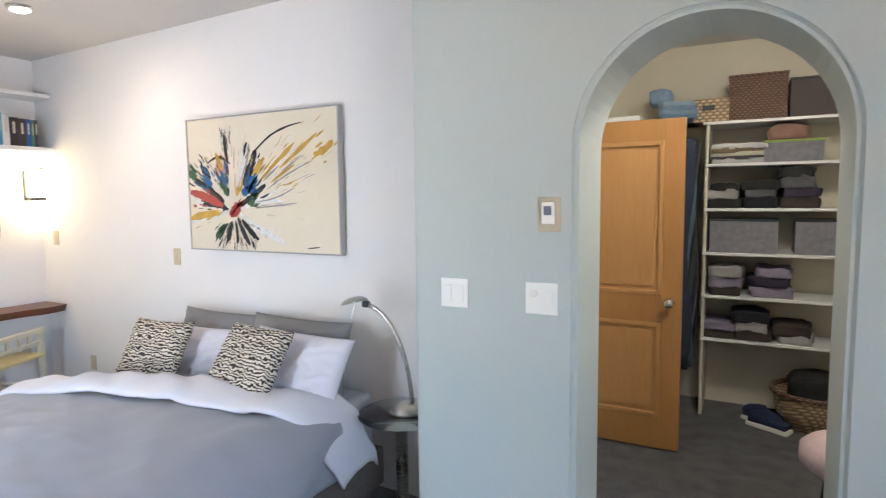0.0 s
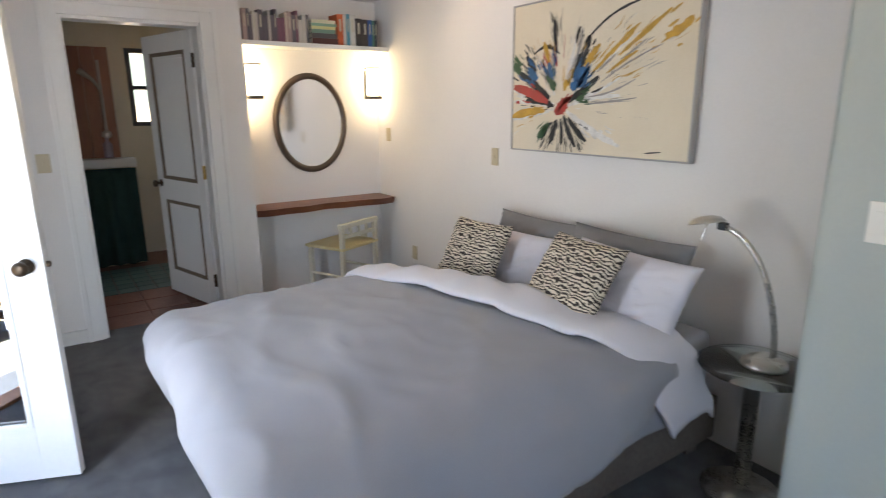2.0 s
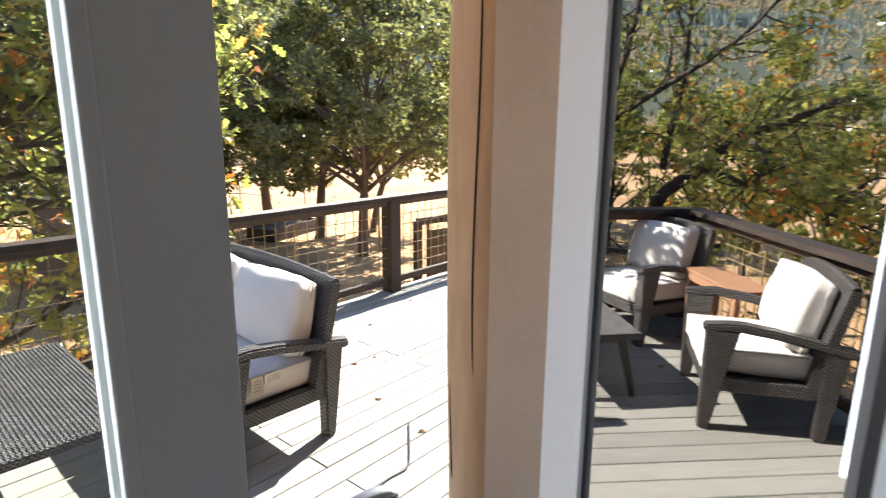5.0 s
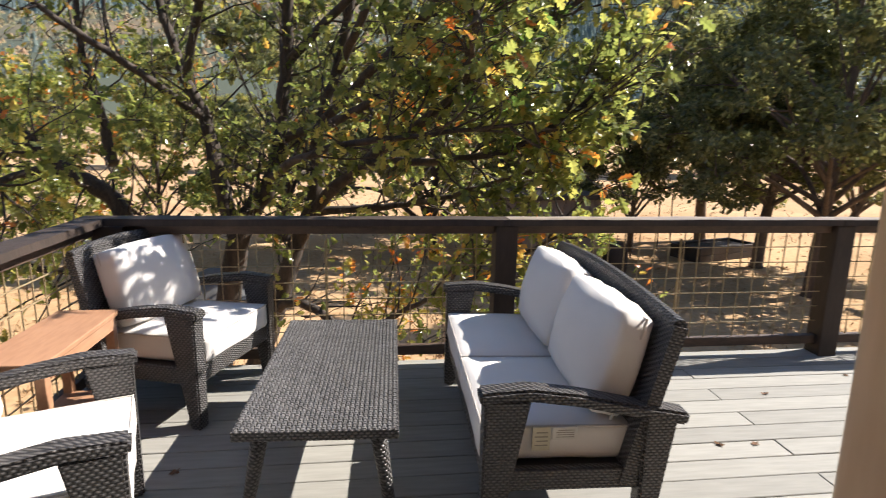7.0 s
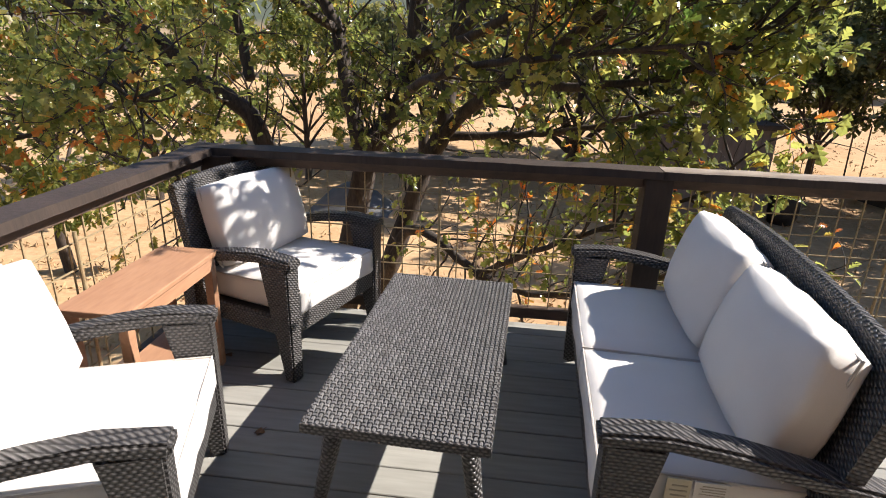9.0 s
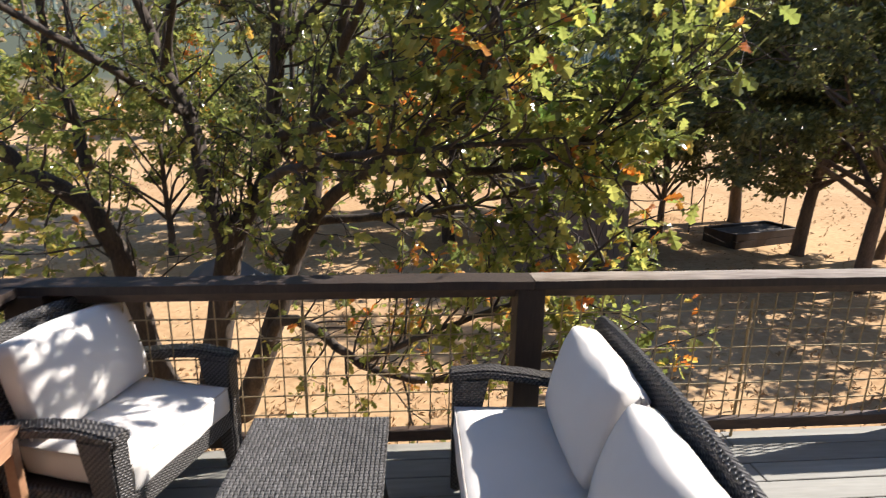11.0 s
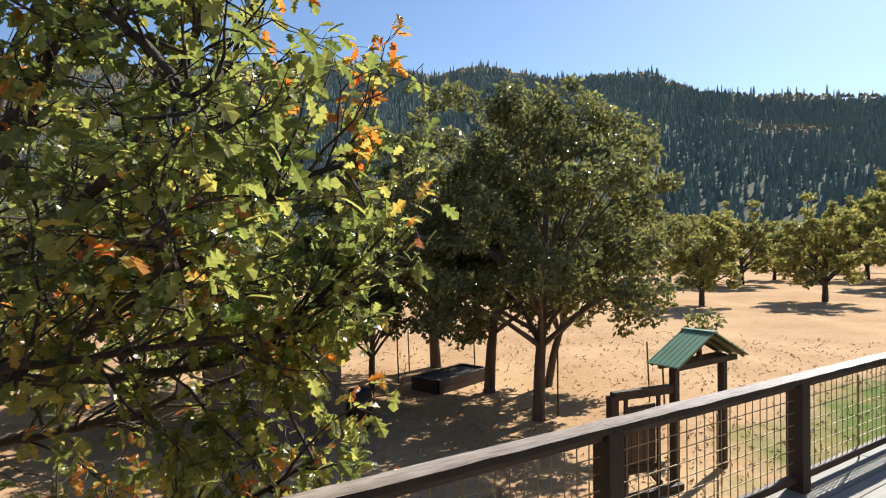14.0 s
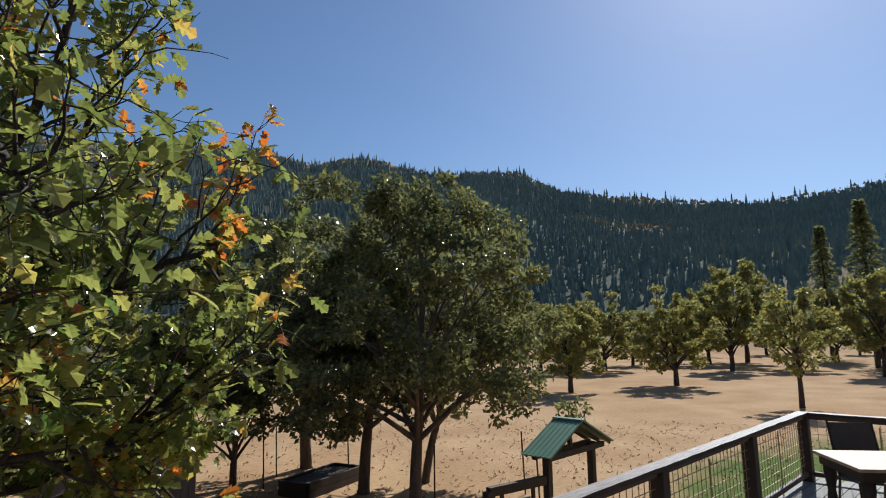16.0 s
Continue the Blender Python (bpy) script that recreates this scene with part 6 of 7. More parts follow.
def far_woods():
    """Slender ragged conifers on the hillsides, with low dry brush on the open ground between them."""
    rr = random.Random(21)
    sets = {"far_woods": ([], []), "hill_brush": ([], [])}

    def tree(key, x, y, z, h, w, tiers):
        vs, fs = sets[key]
        n = 5
        lean = rr.uniform(-0.04, 0.04) * h
        for q in range(tiers):
            k = len(vs)
            f0, f1, rw = 0.9 * q / tiers, min(1.0, (q + 1.7) / tiers), 1 - 0.85 * q / tiers
            ph = rr.random() * 6
            for i in range(n):
                a = ph + 2 * math.pi * i / n
                r = w * rw * rr.uniform(0.6, 1.3)
                vs.append((x + r * math.cos(a), y + r * math.sin(a), z + h * (f0 + rr.uniform(-0.04, 0.05))))
            vs.append((x + lean * f1, y, z + h * f1))
            for i in range(n):
                fs.append((k + i, k + (i + 1) % n, k + n))

    count = 0
    while count < 52000:
        az = rr.uniform(-45, 96)
        d = 125 + 690 * rr.random() ** 0.72
        x, y = EX - d * math.sin(radians(az)), EY - d * math.cos(radians(az))
        bare = open_slope(x, y, d, az) + rr.uniform(-0.12, 0.12)
        size = 0.45 + 0.75 * d / 800
        z = ground_z(x, y) - 0.4
        if bare < 0.10:
            h = rr.uniform(5.0, 11.0) * size
            tree("far_woods", x, y, z, h, h * rr.uniform(0.13, 0.21), 3)
        elif rr.random() < 0.75 - bare:
            h = rr.uniform(1.6, 3.6) * size
            tree("hill_brush", x, y, z, h, h * rr.uniform(0.6, 0.9), 2)
        elif rr.random() < 0.05:
            h = rr.uniform(6.0, 12.0) * size
            tree("far_woods", x, y, z, h, h * 0.15, 3)
        count += 1
    for key, material, label, cat in (("far_woods", M_HAZED_CONIFER, "conifer woods covering the far hillsides, paled bluish for haze", "woods"), ("hill_brush", M_BRUSH, "low dry brush on the open hill crests", "bushes")):
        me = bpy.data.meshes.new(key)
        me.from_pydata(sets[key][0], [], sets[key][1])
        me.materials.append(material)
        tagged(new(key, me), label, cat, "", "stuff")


far_woods()

# ---- trees ----
OAK_LEAF = [(0.0, 0.0), (0.10, 0.05), (0.28, 0.20), (0.36, 0.10), (0.56, 0.26), (0.62, 0.12), (0.80, 0.20), (1.0, 0.0)]


class Crown:
    """Leaves of one tree, gathered into one mesh."""

    def __init__(self):
        self.vs, self.fs = [], []

    def tuft(self, rng, centre, radius, count, size, w=0.62):
        """Count leaves on the outside of a flattened clump, most of them turned up and out."""
        u = rng.normal(size=(count, 3))
        u /= np.linalg.norm(u, axis=1)[:, None]
        p = np.array(centre) + u * np.array(radius) * (rng.random((count, 1)) ** 0.45)
        v = rng.normal(size=(count, 3))
        d = u * 0.7 + v / np.linalg.norm(v, axis=1)[:, None] + np.array((0, 0, -0.15))
        d /= np.linalg.norm(d, axis=1)[:, None]
        up = u + rng.normal(size=(count, 3)) * 0.5 + np.array((0, 0, 0.5))
        side = np.cross(d, up)
        side /= np.linalg.norm(side, axis=1)[:, None] + 1e-6
        nrm = np.cross(side, d)
        s = size * rng.uniform(0.65, 1.3, (count, 1))
        quad = np.stack((p, p + d * s * 0.55 + side * s * w * 0.5 + nrm * s * 0.14, p + d * s, p + d * s * 0.5 - side * s * w * 0.5 + nrm * s * 0.14), axis=1)
        k = len(self.vs)
        self.vs += quad.reshape(-1, 3).tolist()
        for i in range(count):
            q = k + 4 * i
            self.fs += [(q, q + 1, q + 2), (q, q + 2, q + 3)]

    def oak(self, p, d, up, size):
        side = d.cross(up)
        if side.length < 1e-3:
            return
        side.normalize()
        nrm = side.cross(d)
        k = len(self.vs)
        pts = OAK_LEAF
        for x, w in pts:
            self.vs.append(tuple(p + d * (x * size) + nrm * (-0.22 * size * x * x)))
        for x, w in pts[1:-1]:
            self.vs.append(tuple(p + d * ((x + 0.05) * size) + side * (w * size * 1.25) + nrm * (0.06 * size - 0.22 * size * x * x)))
        for x, w in pts[1:-1]:
            self.vs.append(tuple(p + d * ((x + 0.05) * size) - side * (w * size * 1.25) + nrm * (0.06 * size - 0.22 * size * x * x)))
        m = len(pts)
        for s in (0, 1):
            o = k + m + s * (m - 2)
            ring = [o + i for i in range(m - 2)]
            self.fs.append((k, k + 1, ring[0]) if s else (k, ring[0], k + 1))
            for i in range(m - 3):
                q = (k + 1 + i, k + 2 + i, ring[i + 1], ring[i])
                self.fs.append(q if s else q[::-1])
            q = (k + m - 2, k + m - 1, ring[-1])
            self.fs.append(q if s else q[::-1])

    def blade(self, p, d, up, size, w=0.55):
        side = d.cross(up)
        if side.length < 1e-3:
            return
        side = side.normalized() * size * w * 0.5
        n = side.cross(d).normalized() * size * 0.15
        k = len(self.vs)
        self.vs += [tuple(p), tuple(p + d * size * 0.5 + side + n), tuple(p + d * size), tuple(p + d * size * 0.5 - side + n)]
        self.fs += [(k, k + 1, k + 2), (k, k + 2, k + 3)]

    def mesh(self, name, material):
        me = bpy.data.meshes.new(name)
        me.from_pydata(self.vs, [], self.fs)
        me.materials.append(material)
        return me


def unit(rr):
    while True:
        v = Vector((rr.uniform(-1, 1), rr.uniform(-1, 1), rr.uniform(-1, 1)))
        if 0.05 < v.length < 1:
            return v.normalized()


def smooth_path(pts, n):
    """Points along a soft curve through pts."""
    P = [Vector(p) for p in pts]
    out = []
    for i in range(len(P) - 1):
        p0, p1, p2, p3 = P[max(i - 1, 0)], P[i], P[i + 1], P[min(i + 2, len(P) - 1)]
        for k in range(n):
            t = k / n
            out.append(0.5 * ((2 * p1) + (p2 - p0) * t + (2 * p0 - 5 * p1 + 4 * p2 - p3) * t * t + (3 * p1 - p0 - 3 * p2 + p3) * t ** 3))
    out.append(P[-1])
    return out


def wiggly(rr, a, d, length, n, bend, lift):
    pts = [a.copy()]
    d = d.normalized()
    for _ in range(n):
        d = (d + unit(rr) * bend + Vector((0, 0, lift))).normalized()
        pts.append(pts[-1] + d * (length / n))
    return pts


def crown_edge(y, z):
    """West limit of the oak's crown: widest at the height of the eaves, drawn in above and below."""
    k = [(-9, -3.6), (-1.2, -3.7), (-0.2, -4.2), (0.5, -3.75), (1.3, -3.85), (2.0, -4.3), (2.7, -4.1), (3.5, -3.4), (9, -3.0)]
    for (p, v), (q, w) in zip(k, k[1:]):
        if p <= z <= q:
            return v + (w - v) * (z - p) / (q - p) + 0.5 * (y + 4.4)
    return -3.0


def near_oak():
    """The many-stemmed oak beyond the railing, its boughs reaching towards the deck."""
    rr = random.Random(17)
    t = thing("oak_tree", "large many-stemmed oak with green leaves turning orange", "tree", pose(0, 0, 0))
    wood = bmesh.new()
    crown = Crown()
    B = Vector((0.05, -6.9, GZ))
    limbs = [
        ([(0.55, -6.8, GZ), (0.80, -6.6, -0.9), (0.863, -6.6, -0.27), (1.14, -6.55, 0.50), (1.62, -6.5, 0.875), (2.07, -6.4, 1.32), (2.58, -6.3, 1.5), (3.4, -6.0, 1.9)], 0.13, 0.035),
        ([(0.25, -6.9, GZ), (0.129, -6.65, -1.3), (-0.11, -6.6, -0.12), (-0.26, -6.6, 0.32), (-0.52, -6.55, 0.68), (-0.66, -6.5, 1.19), (-0.77, -6.4, 2.03), (-0.9, -6.2, 3.2), (-1.2, -5.9, 4.6)], 0.15, 0.03),
        ([(-0.13, -6.6, 0.0), (0.04, -6.65, 0.73), (0.16, -6.7, 1.40), (0.35, -6.7, 1.82), (0.6, -6.7, 2.8), (0.7, -6.6, 3.9)], 0.09, 0.025),
        ([(-0.05, -6.9, GZ), (-0.45, -6.6, -1.05), (-0.76, -6.55, -0.10), (-1.02, -6.5, 0.57), (-1.09, -6.5, 1.36), (-1.31, -6.4, 1.94), (-1.6, -6.1, 3.2), (-2.1, -5.7, 4.3)], 0.12, 0.025),
        ([(-0.72, -6.55, -0.2), (-1.07, -6.4, 0.46), (-1.60, -5.95, 0.99), (-2.29, -5.40, 1.52), (-2.75, -4.95, 1.95), (-3.2, -4.65, 2.3), (-3.6, -4.5, 2.5)], 0.075, 0.012),
        ([(-0.42, -6.55, -1.18), (-0.66, -6.4, -0.66), (-1.02, -6.2, -0.66), (-1.50, -5.9, -0.92), (-2.10, -5.6, -0.95), (-2.74, -5.2, -0.64), (-3.3, -4.9, -0.35), (-3.7, -4.7, -0.3)], 0.06, 0.012),
        ([(-1.02, -6.45, 0.40), (-1.62, -6.3, 0.47), (-2.2, -6.1, 0.55), (-2.75, -5.8, 0.75), (-3.3, -5.5, 0.95)], 0.045, 0.012),
        ([(1.12, -6.55, 0.9), (1.19, -6.6, 1.4), (1.32, -6.6, 2.0), (1.3, -6.5, 3.2)], 0.055, 0.02),
        ([(-1.60, -5.95, 0.99), (-2.3, -5.2, 1.05), (-2.9, -4.8, 1.2), (-3.3, -4.6, 1.5), (-3.6, -4.45, 1.8)], 0.04, 0.010),
        ([(-0.66, -6.5, 1.2), (-1.4, -5.9, 1.45), (-2.2, -5.5, 2.0), (-2.8, -5.2, 2.8), (-3.0, -4.9, 3.5)], 0.05, 0.012),
        ([(-0.77, -6.4, 2.0), (-1.5, -5.8, 2.6), (-2.1, -5.3, 3.3), (-2.5, -4.9, 4.2)], 0.045, 0.012),
        ([(0.16, -6.7, 1.4), (0.7, -6.0, 1.9), (1.3, -5.5, 2.4), (1.8, -5.2, 3.0)], 0.045, 0.012),
        ([(2.07, -6.4, 1.32), (1.9, -5.6, 1.2), (1.6, -5.0, 1.0), (1.2, -4.7, 0.8)], 0.04, 0.010),
        ([(1.62, -6.5, 0.9), (2.4, -6.0, 0.6), (3.2, -5.6, 0.3), (3.6, -5.2, 0.1)], 0.04, 0.010),
    ]
    limbs += [
        ([(-1.09, -6.5, 1.36), (-1.7, -5.6, 1.9), (-2.3, -4.9, 2.5), (-2.6, -4.4, 3.2), (-2.7, -4.2, 3.9)], 0.05, 0.012),
        ([(-1.31, -6.4, 1.94), (-1.7, -5.5, 2.6), (-2.0, -4.8, 3.4), (-2.3, -4.4, 4.3)], 0.045, 0.012),
        ([(-0.5, -6.55, 0.7), (-0.9, -5.6, 1.0), (-1.5, -5.0, 1.2), (-2.2, -4.6, 1.3), (-2.9, -4.3, 1.4)], 0.045, 0.010),
        ([(-1.5, -5.9, -0.9), (-2.0, -5.3, -0.4), (-2.7, -4.8, 0.1), (-3.3, -4.5, 0.5)], 0.03, 0.010),
        ([(0.35, -6.7, 1.8), (-0.1, -5.9, 2.6), (-0.6, -5.3, 3.3), (-1.0, -4.9, 4.1)], 0.045, 0.012),
        ([(-0.9, -6.2, 3.2), (-1.6, -5.3, 3.7), (-2.1, -4.8, 4.4), (-2.3, -4.4, 5.0)], 0.04, 0.012),
        ([(-2.29, -5.4, 1.52), (-2.4, -4.6, 1.75), (-2.35, -4.0, 1.95), (-2.3, -3.6, 2.05)], 0.03, 0.008),
        ([(-2.0, -4.8, 3.4), (-2.3, -4.2, 2.95), (-2.45, -3.8, 2.6), (-2.5, -3.55, 2.4)], 0.03, 0.008),
        ([(0.86, -6.6, -0.3), (1.6, -5.9, -0.1), (2.4, -5.4, 0.4), (3.0, -5.0, 0.9)], 0.04, 0.010),
    ]
    twigs = []
    for pts, r0, r1 in limbs:
        path = smooth_path(pts, 6)
        n = len(path)
        path = [p + unit(rr) * 0.012 for p in path]
        part("trunk" if r0 > 0.085 else "limb", tube(bmesh.new(), path, [1.2 * (r0 + (r1 - r0) * (i / (n - 1)) ** 0.8) for i in range(n)], 9), M_BARK, t, "", True)
        for i in range(int(n * 0.25), n):
            for _ in range(2 if rr.random() < 0.25 else 1):
                base = path[i]
                along = (path[min(i + 1, n - 1)] - path[i - 1]).normalized()
                d = (along * 0.7 + unit(rr) * 0.9 + Vector((-0.06, 0.10, 0.15))).normalized()
                L = rr.uniform(0.5, 1.25) * (1.0 if i < n - 4 else 0.7) * (0.55 if base.y > -4.2 and r0 < 0.035 else 1.0)
                br = wiggly(rr, base, d, L, 6, 0.28, 0.04)
                if br[-1].x < crown_edge(br[-1].y, br[-1].z):
                    continue
                rad = 0.012 + 0.10 * r1
                tube(wood, br, [rad * (1 - 0.75 * k / 6) for k in range(7)], 5, False)
                twigs.append(br)
                for k in range(2, 7):
                    if rr.random() < 0.8:
                        d2 = ((br[k] - br[k - 1]).normalized() * 0.6 + unit(rr)).normalized()
                        tw = wiggly(rr, br[k], d2, rr.uniform(0.2, 0.5), 4, 0.35, 0.02)
                        tube(wood, tw, [0.005, 0.004, 0.003, 0.0025, 0.002], 4, False)
                        twigs.append(tw)
        twigs.append(path[-6:])
    near = []
    for tw in twigs:
        for i in range(1, len(tw)):
            tip = i >= len(tw) - 2
            for _ in range((rr.choice((2, 3, 4)) if tip else rr.choice((0, 0, 1, 2))) if tw[0].y > -5.2 else (rr.choice((0, 1, 2, 3)) if tip else rr.choice((0, 0, 0, 0, 1)))):
                d = ((tw[i] - tw[i - 1]).normalized() * 0.5 + unit(rr) + Vector((0, 0, -0.25))).normalized()
                up = (Vector((0, 0, 1)) + unit(rr) * 0.9).normalized()
                p = tw[i] + unit(rr) * 0.02
                if p.x < crown_edge(p.y, p.z) + 0.25 * noise.noise(p * 2.5) or (p.y > -4.35 and rr.random() < 0.62):
                    continue
                size = rr.uniform(0.085, 0.155) if p.y > -5.2 else rr.uniform(0.06, 0.125)
                if p.y > -4.95 and p.x < -2.2 and len(near) < 280:
                    near.append((p, d, up, size))
                else:
                    crown.oak(p, d, up, size)
    # an upright shoot that stands clear of the crown
    turned = Crown()
    shoot = smooth_path([(-3.25, -4.6, 2.25), (-3.62, -4.6, 2.62), (-3.80, -4.6, 3.0), (-3.90, -4.6, 3.38)], 5)
    tube(wood, shoot, [0.011 - 0.0005 * i for i in range(len(shoot))], 5, False)
    for i in range(5, len(shoot)):
        for _ in range(3):
            d = (unit(rr) + Vector((0, 0, 0.35))).normalized()
            tw = wiggly(rr, shoot[i], d, rr.uniform(0.06, 0.26), 3, 0.3, 0.1)
            tube(wood, tw, [0.004, 0.003, 0.002, 0.002], 4, False)
            for _ in range(3):
                turned.oak(tw[-1], (d + unit(rr) * 0.9).normalized(), (Vector((0, 0, 1)) + unit(rr)).normalized(), rr.uniform(0.07, 0.13))
    tagged(part("twigs", wood, M_BARK, t, "", True), "thin grey twigs", "", "", "stuff")
    # leaf tips that have turned orange, in bunches at the ends of a few low and outer twigs
    for tw in twigs:
        q = tw[-1]
        if q.y > -6.2 and crown_edge(q.y, q.z) < q.x < -1.2 and noise.noise(q * 0.9 + Vector((4.0, 0, 2.0))) > 0.36:
            for _ in range(4):
                d = ((tw[-1] - tw[-2]).normalized() + unit(rr)).normalized()
                turned.oak(q + unit(rr) * 0.03, d, (Vector((0, 0, 1)) + unit(rr)).normalized(), rr.uniform(0.07, 0.13))
    o = new("turned_foliage", turned.mesh("turned_foliage", M_TURNED))
    o.parent = t
    tagged(o, "orange and rust lobed leaves", "", "", "stuff")
    o = new("foliage", crown.mesh("foliage", M_LEAF))
    o.parent = t
    tagged(o, "green, yellow and orange lobed leaves", "", "", "stuff")
    # the leaves nearest to the deck, singly; a few shared blades in different tints
    one = Crown()
    one.oak(Vector((0, 0, 0)), Vector((1, 0, 0)), Vector((0, 0, 1)), 1.0)
    tints = [(0.07, 0.11, 0.03), (0.12, 0.17, 0.045), (0.20, 0.24, 0.06), (0.09, 0.135, 0.038), (0.31, 0.29, 0.08), (0.42, 0.21, 0.06)]
    meshes = [one.mesh("leaf", leaf_mat("leaf_tint", [(0.0, c), (1.0, c)], 0.24, 0.5)) for c in tints]
    for p, d, up, size in near:
        side = d.cross(up).normalized()
        nrm = side.cross(d)
        m = Matrix(((d.x, -side.x, nrm.x, p.x), (d.y, -side.y, nrm.y, p.y), (d.z, -side.z, nrm.z, p.z), (0, 0, 0, 1)))
        shared("leaf", meshes[rr.choices(range(6), (4, 4, 3, 4, 2, 1.2))[0]], t, m @ Matrix.Scale(size, 4))
    return t


near_oak()


def field_tree(name, label, m, seed, height, spread, trunk_h, r0, leaves, size, leafmat, bark, group, boughs=16, lean=0.0, low=0.7):
    """An oak: a trunk that runs up into the crown, boughs to an uneven dome, and leaves in clumps at their ends."""
    rr, rng = random.Random(seed), np.random.default_rng(seed)
    t = thing(name, label, "tree", m, group)
    crown = Crown()
    stem = smooth_path([(0, 0, -0.1), (lean * 0.3 + 0.04, 0.03, trunk_h * 0.5), (lean * 0.7, 0, trunk_h), (lean + rr.uniform(-.2, .2), rr.uniform(-.2, .2), trunk_h + 0.35 * (height - trunk_h)), (lean, 0, height * 0.86)], 4)
    ns = len(stem)
    base = trunk_h * low
    clumps = []

    def bulge(a, f):
        """The crown's reach at a bearing and a share of its height, with lobes and hollows."""
        r = 0.80 + 0.20 * f / 0.35 if f < 0.35 else math.sqrt(max(0.0, 1 - ((f - 0.35) / 0.68) ** 2))
        return spread * r * (0.84 + 0.55 * noise.noise(Vector((math.cos(a) * 1.3 + seed, math.sin(a) * 1.3, f * 2.6))))

    for k in range(boughs):
        f = ((k + 0.5) / boughs) ** 0.8
        a = 2.4 * k + rr.uniform(-0.4, 0.4)
        zc = base + (height - base) * min(0.97, 0.10 + 0.88 * f + rr.uniform(-0.05, 0.05))
        q = bulge(a, (zc - base) / (height - base)) * 0.86
        i0 = min(ns - 2, max(int(ns * (0.42 + 0.5 * f * 0.9)) - 2, ns // 2 - 2))
        tip = Vector((lean + q * math.cos(a), q * math.sin(a), zc))
        mid = stem[i0].lerp(tip, 0.5) + unit(rr) * 0.08 * spread + Vector((0, 0, 0.05 * height * (1 - f)))
        path = smooth_path([tuple(stem[i0]), tuple(mid), tuple(tip)], 5)
        wood = bmesh.new()
        tube(wood, path, [r0 * 0.5 * (1 - 0.5 * f) * (1 - 0.8 * i / 10) for i in range(11)], 6, False)
        clumps.append((tip, rr.uniform(0.8, 1.25)))
        for n in range(5):
            p = path[rr.randint(3, 9)]
            d = ((p - Vector((lean, 0, p.z - 0.15 * spread))).normalized() + unit(rr) * 0.9).normalized()
            br = wiggly(rr, p, d, spread * rr.uniform(0.22, 0.42), 4, 0.25, 0.05)
            tube(wood, br, [r0 * 0.13 * (1 - 0.2 * i) for i in range(5)], 4, False)
            clumps.append((br[-1], rr.uniform(0.55, 1.0)))
        part("limb", wood, bark, t, "", True)
    area = sum(c[1] ** 2 for c in clumps)
    for c, k in clumps:
        r = 0.142 * spread * k
        count = int(leaves * k * k / area)
        for _ in range(4):
            o = unit(rr) * r * 0.75
            crown.tuft(rng, c + Vector((o.x, o.y, o.z * 0.7)), (r * 0.62, r * 0.62, r * 0.44), count // 4, size)
    part("trunk", tube(bmesh.new(), stem, [r0 * 1.25] + [r0 * (1 - 0.85 * (k / ns) ** 1.3) for k in range(1, ns)], 10), bark, t, "rough bark", True)
    o = new("foliage", crown.mesh("foliage", leafmat))
    o.parent = t
    tagged(o, "small leathery leaves", "", "", "stuff")
    return t


DARKL = "dark green live oak with a dense rounded crown"
for x, y, seed, h, spread, trunk, r0, count, size, bark, boughs, lean in (
        (-11.1, -10.86, 31, 7.3, 3.5, 2.3, 0.15, 28000, 0.135, M_BARK2, 22, -0.2),
        (-11.75, -13.55, 32, 7.5, 3.3, 2.2, 0.16, 22000, 0.145, M_BARK2, 20, -0.3),
        (-12.4, -17.3, 33, 7.6, 3.5, 2.1, 0.19, 16000, 0.17, M_BARK2, 18, 0.2),
        (-9.2, -15.6, 34, 6.0, 2.9, 1.3, 0.10, 15000, 0.15, M_BARK2, 16, 0.0),
        (-13.6, -13.2, 35, 6.9, 3.0, 2.0, 0.12, 17000, 0.145, M_BARK2, 16, -1.0),
        (-3.3, -15.0, 36, 6.6, 3.4, 1.1, 0.18, 18000, 0.16, M_BARK, 16, 0.0),
        (-6.2, -18.0, 37, 7.4, 3.6, 1.3, 0.18, 18000, 0.17, M_BARK, 16, 0.0),
        (0.8, -17.5, 38, 7.2, 3.6, 1.3, 0.18, 18000, 0.17, M_BARK, 16, 0.0)):
    field_tree("live_oak", DARKL, pose(x, y, GZ), seed, h, spread, trunk, r0, count, size, M_LEAFD, bark, "grove oaks", boughs, lean)
side = field_tree("young_oak", "small oak with yellow-green leaves beyond the corner", pose(4.6, -7.6, GZ), 41, 4.9, 2.2, 1.1, 0.09, 12000, 0.11, M_LEAF, M_BARK, "yard oaks", 14)
copy_thing(side, pose(5.6, -11.5, GZ, 0, 0, 120))
copy_thing(side, pose(3.2, -14.0, GZ, 0, 0, 220))

far1 = field_tree("field_oak", "round sunlit olive-green oak in the dry field", pose(-46.7, -20.2, GZ + 0.15), 51, 6.6, 3.2, 1.5, 0.22, 9000, 0.26, M_LEAFF, M_BARK, "field oaks", 16)
far2 = field_tree("field_oak", "round sunlit olive-green oak in the dry field", pose(-37.8, -23.9, GZ + 0.05), 52, 5.6, 2.7, 1.4, 0.20, 8000, 0.24, M_LEAFF, M_BARK, "field oaks", 16)
far3 = field_tree("field_oak", "tall thin-crowned oak behind the field", pose(-64.3, -22.0, GZ + 0.35), 53, 9.5, 3.4, 2.0, 0.26, 9000, 0.32, M_LEAFF, M_BARK, "field oaks", 18)
rng = random.Random(77)
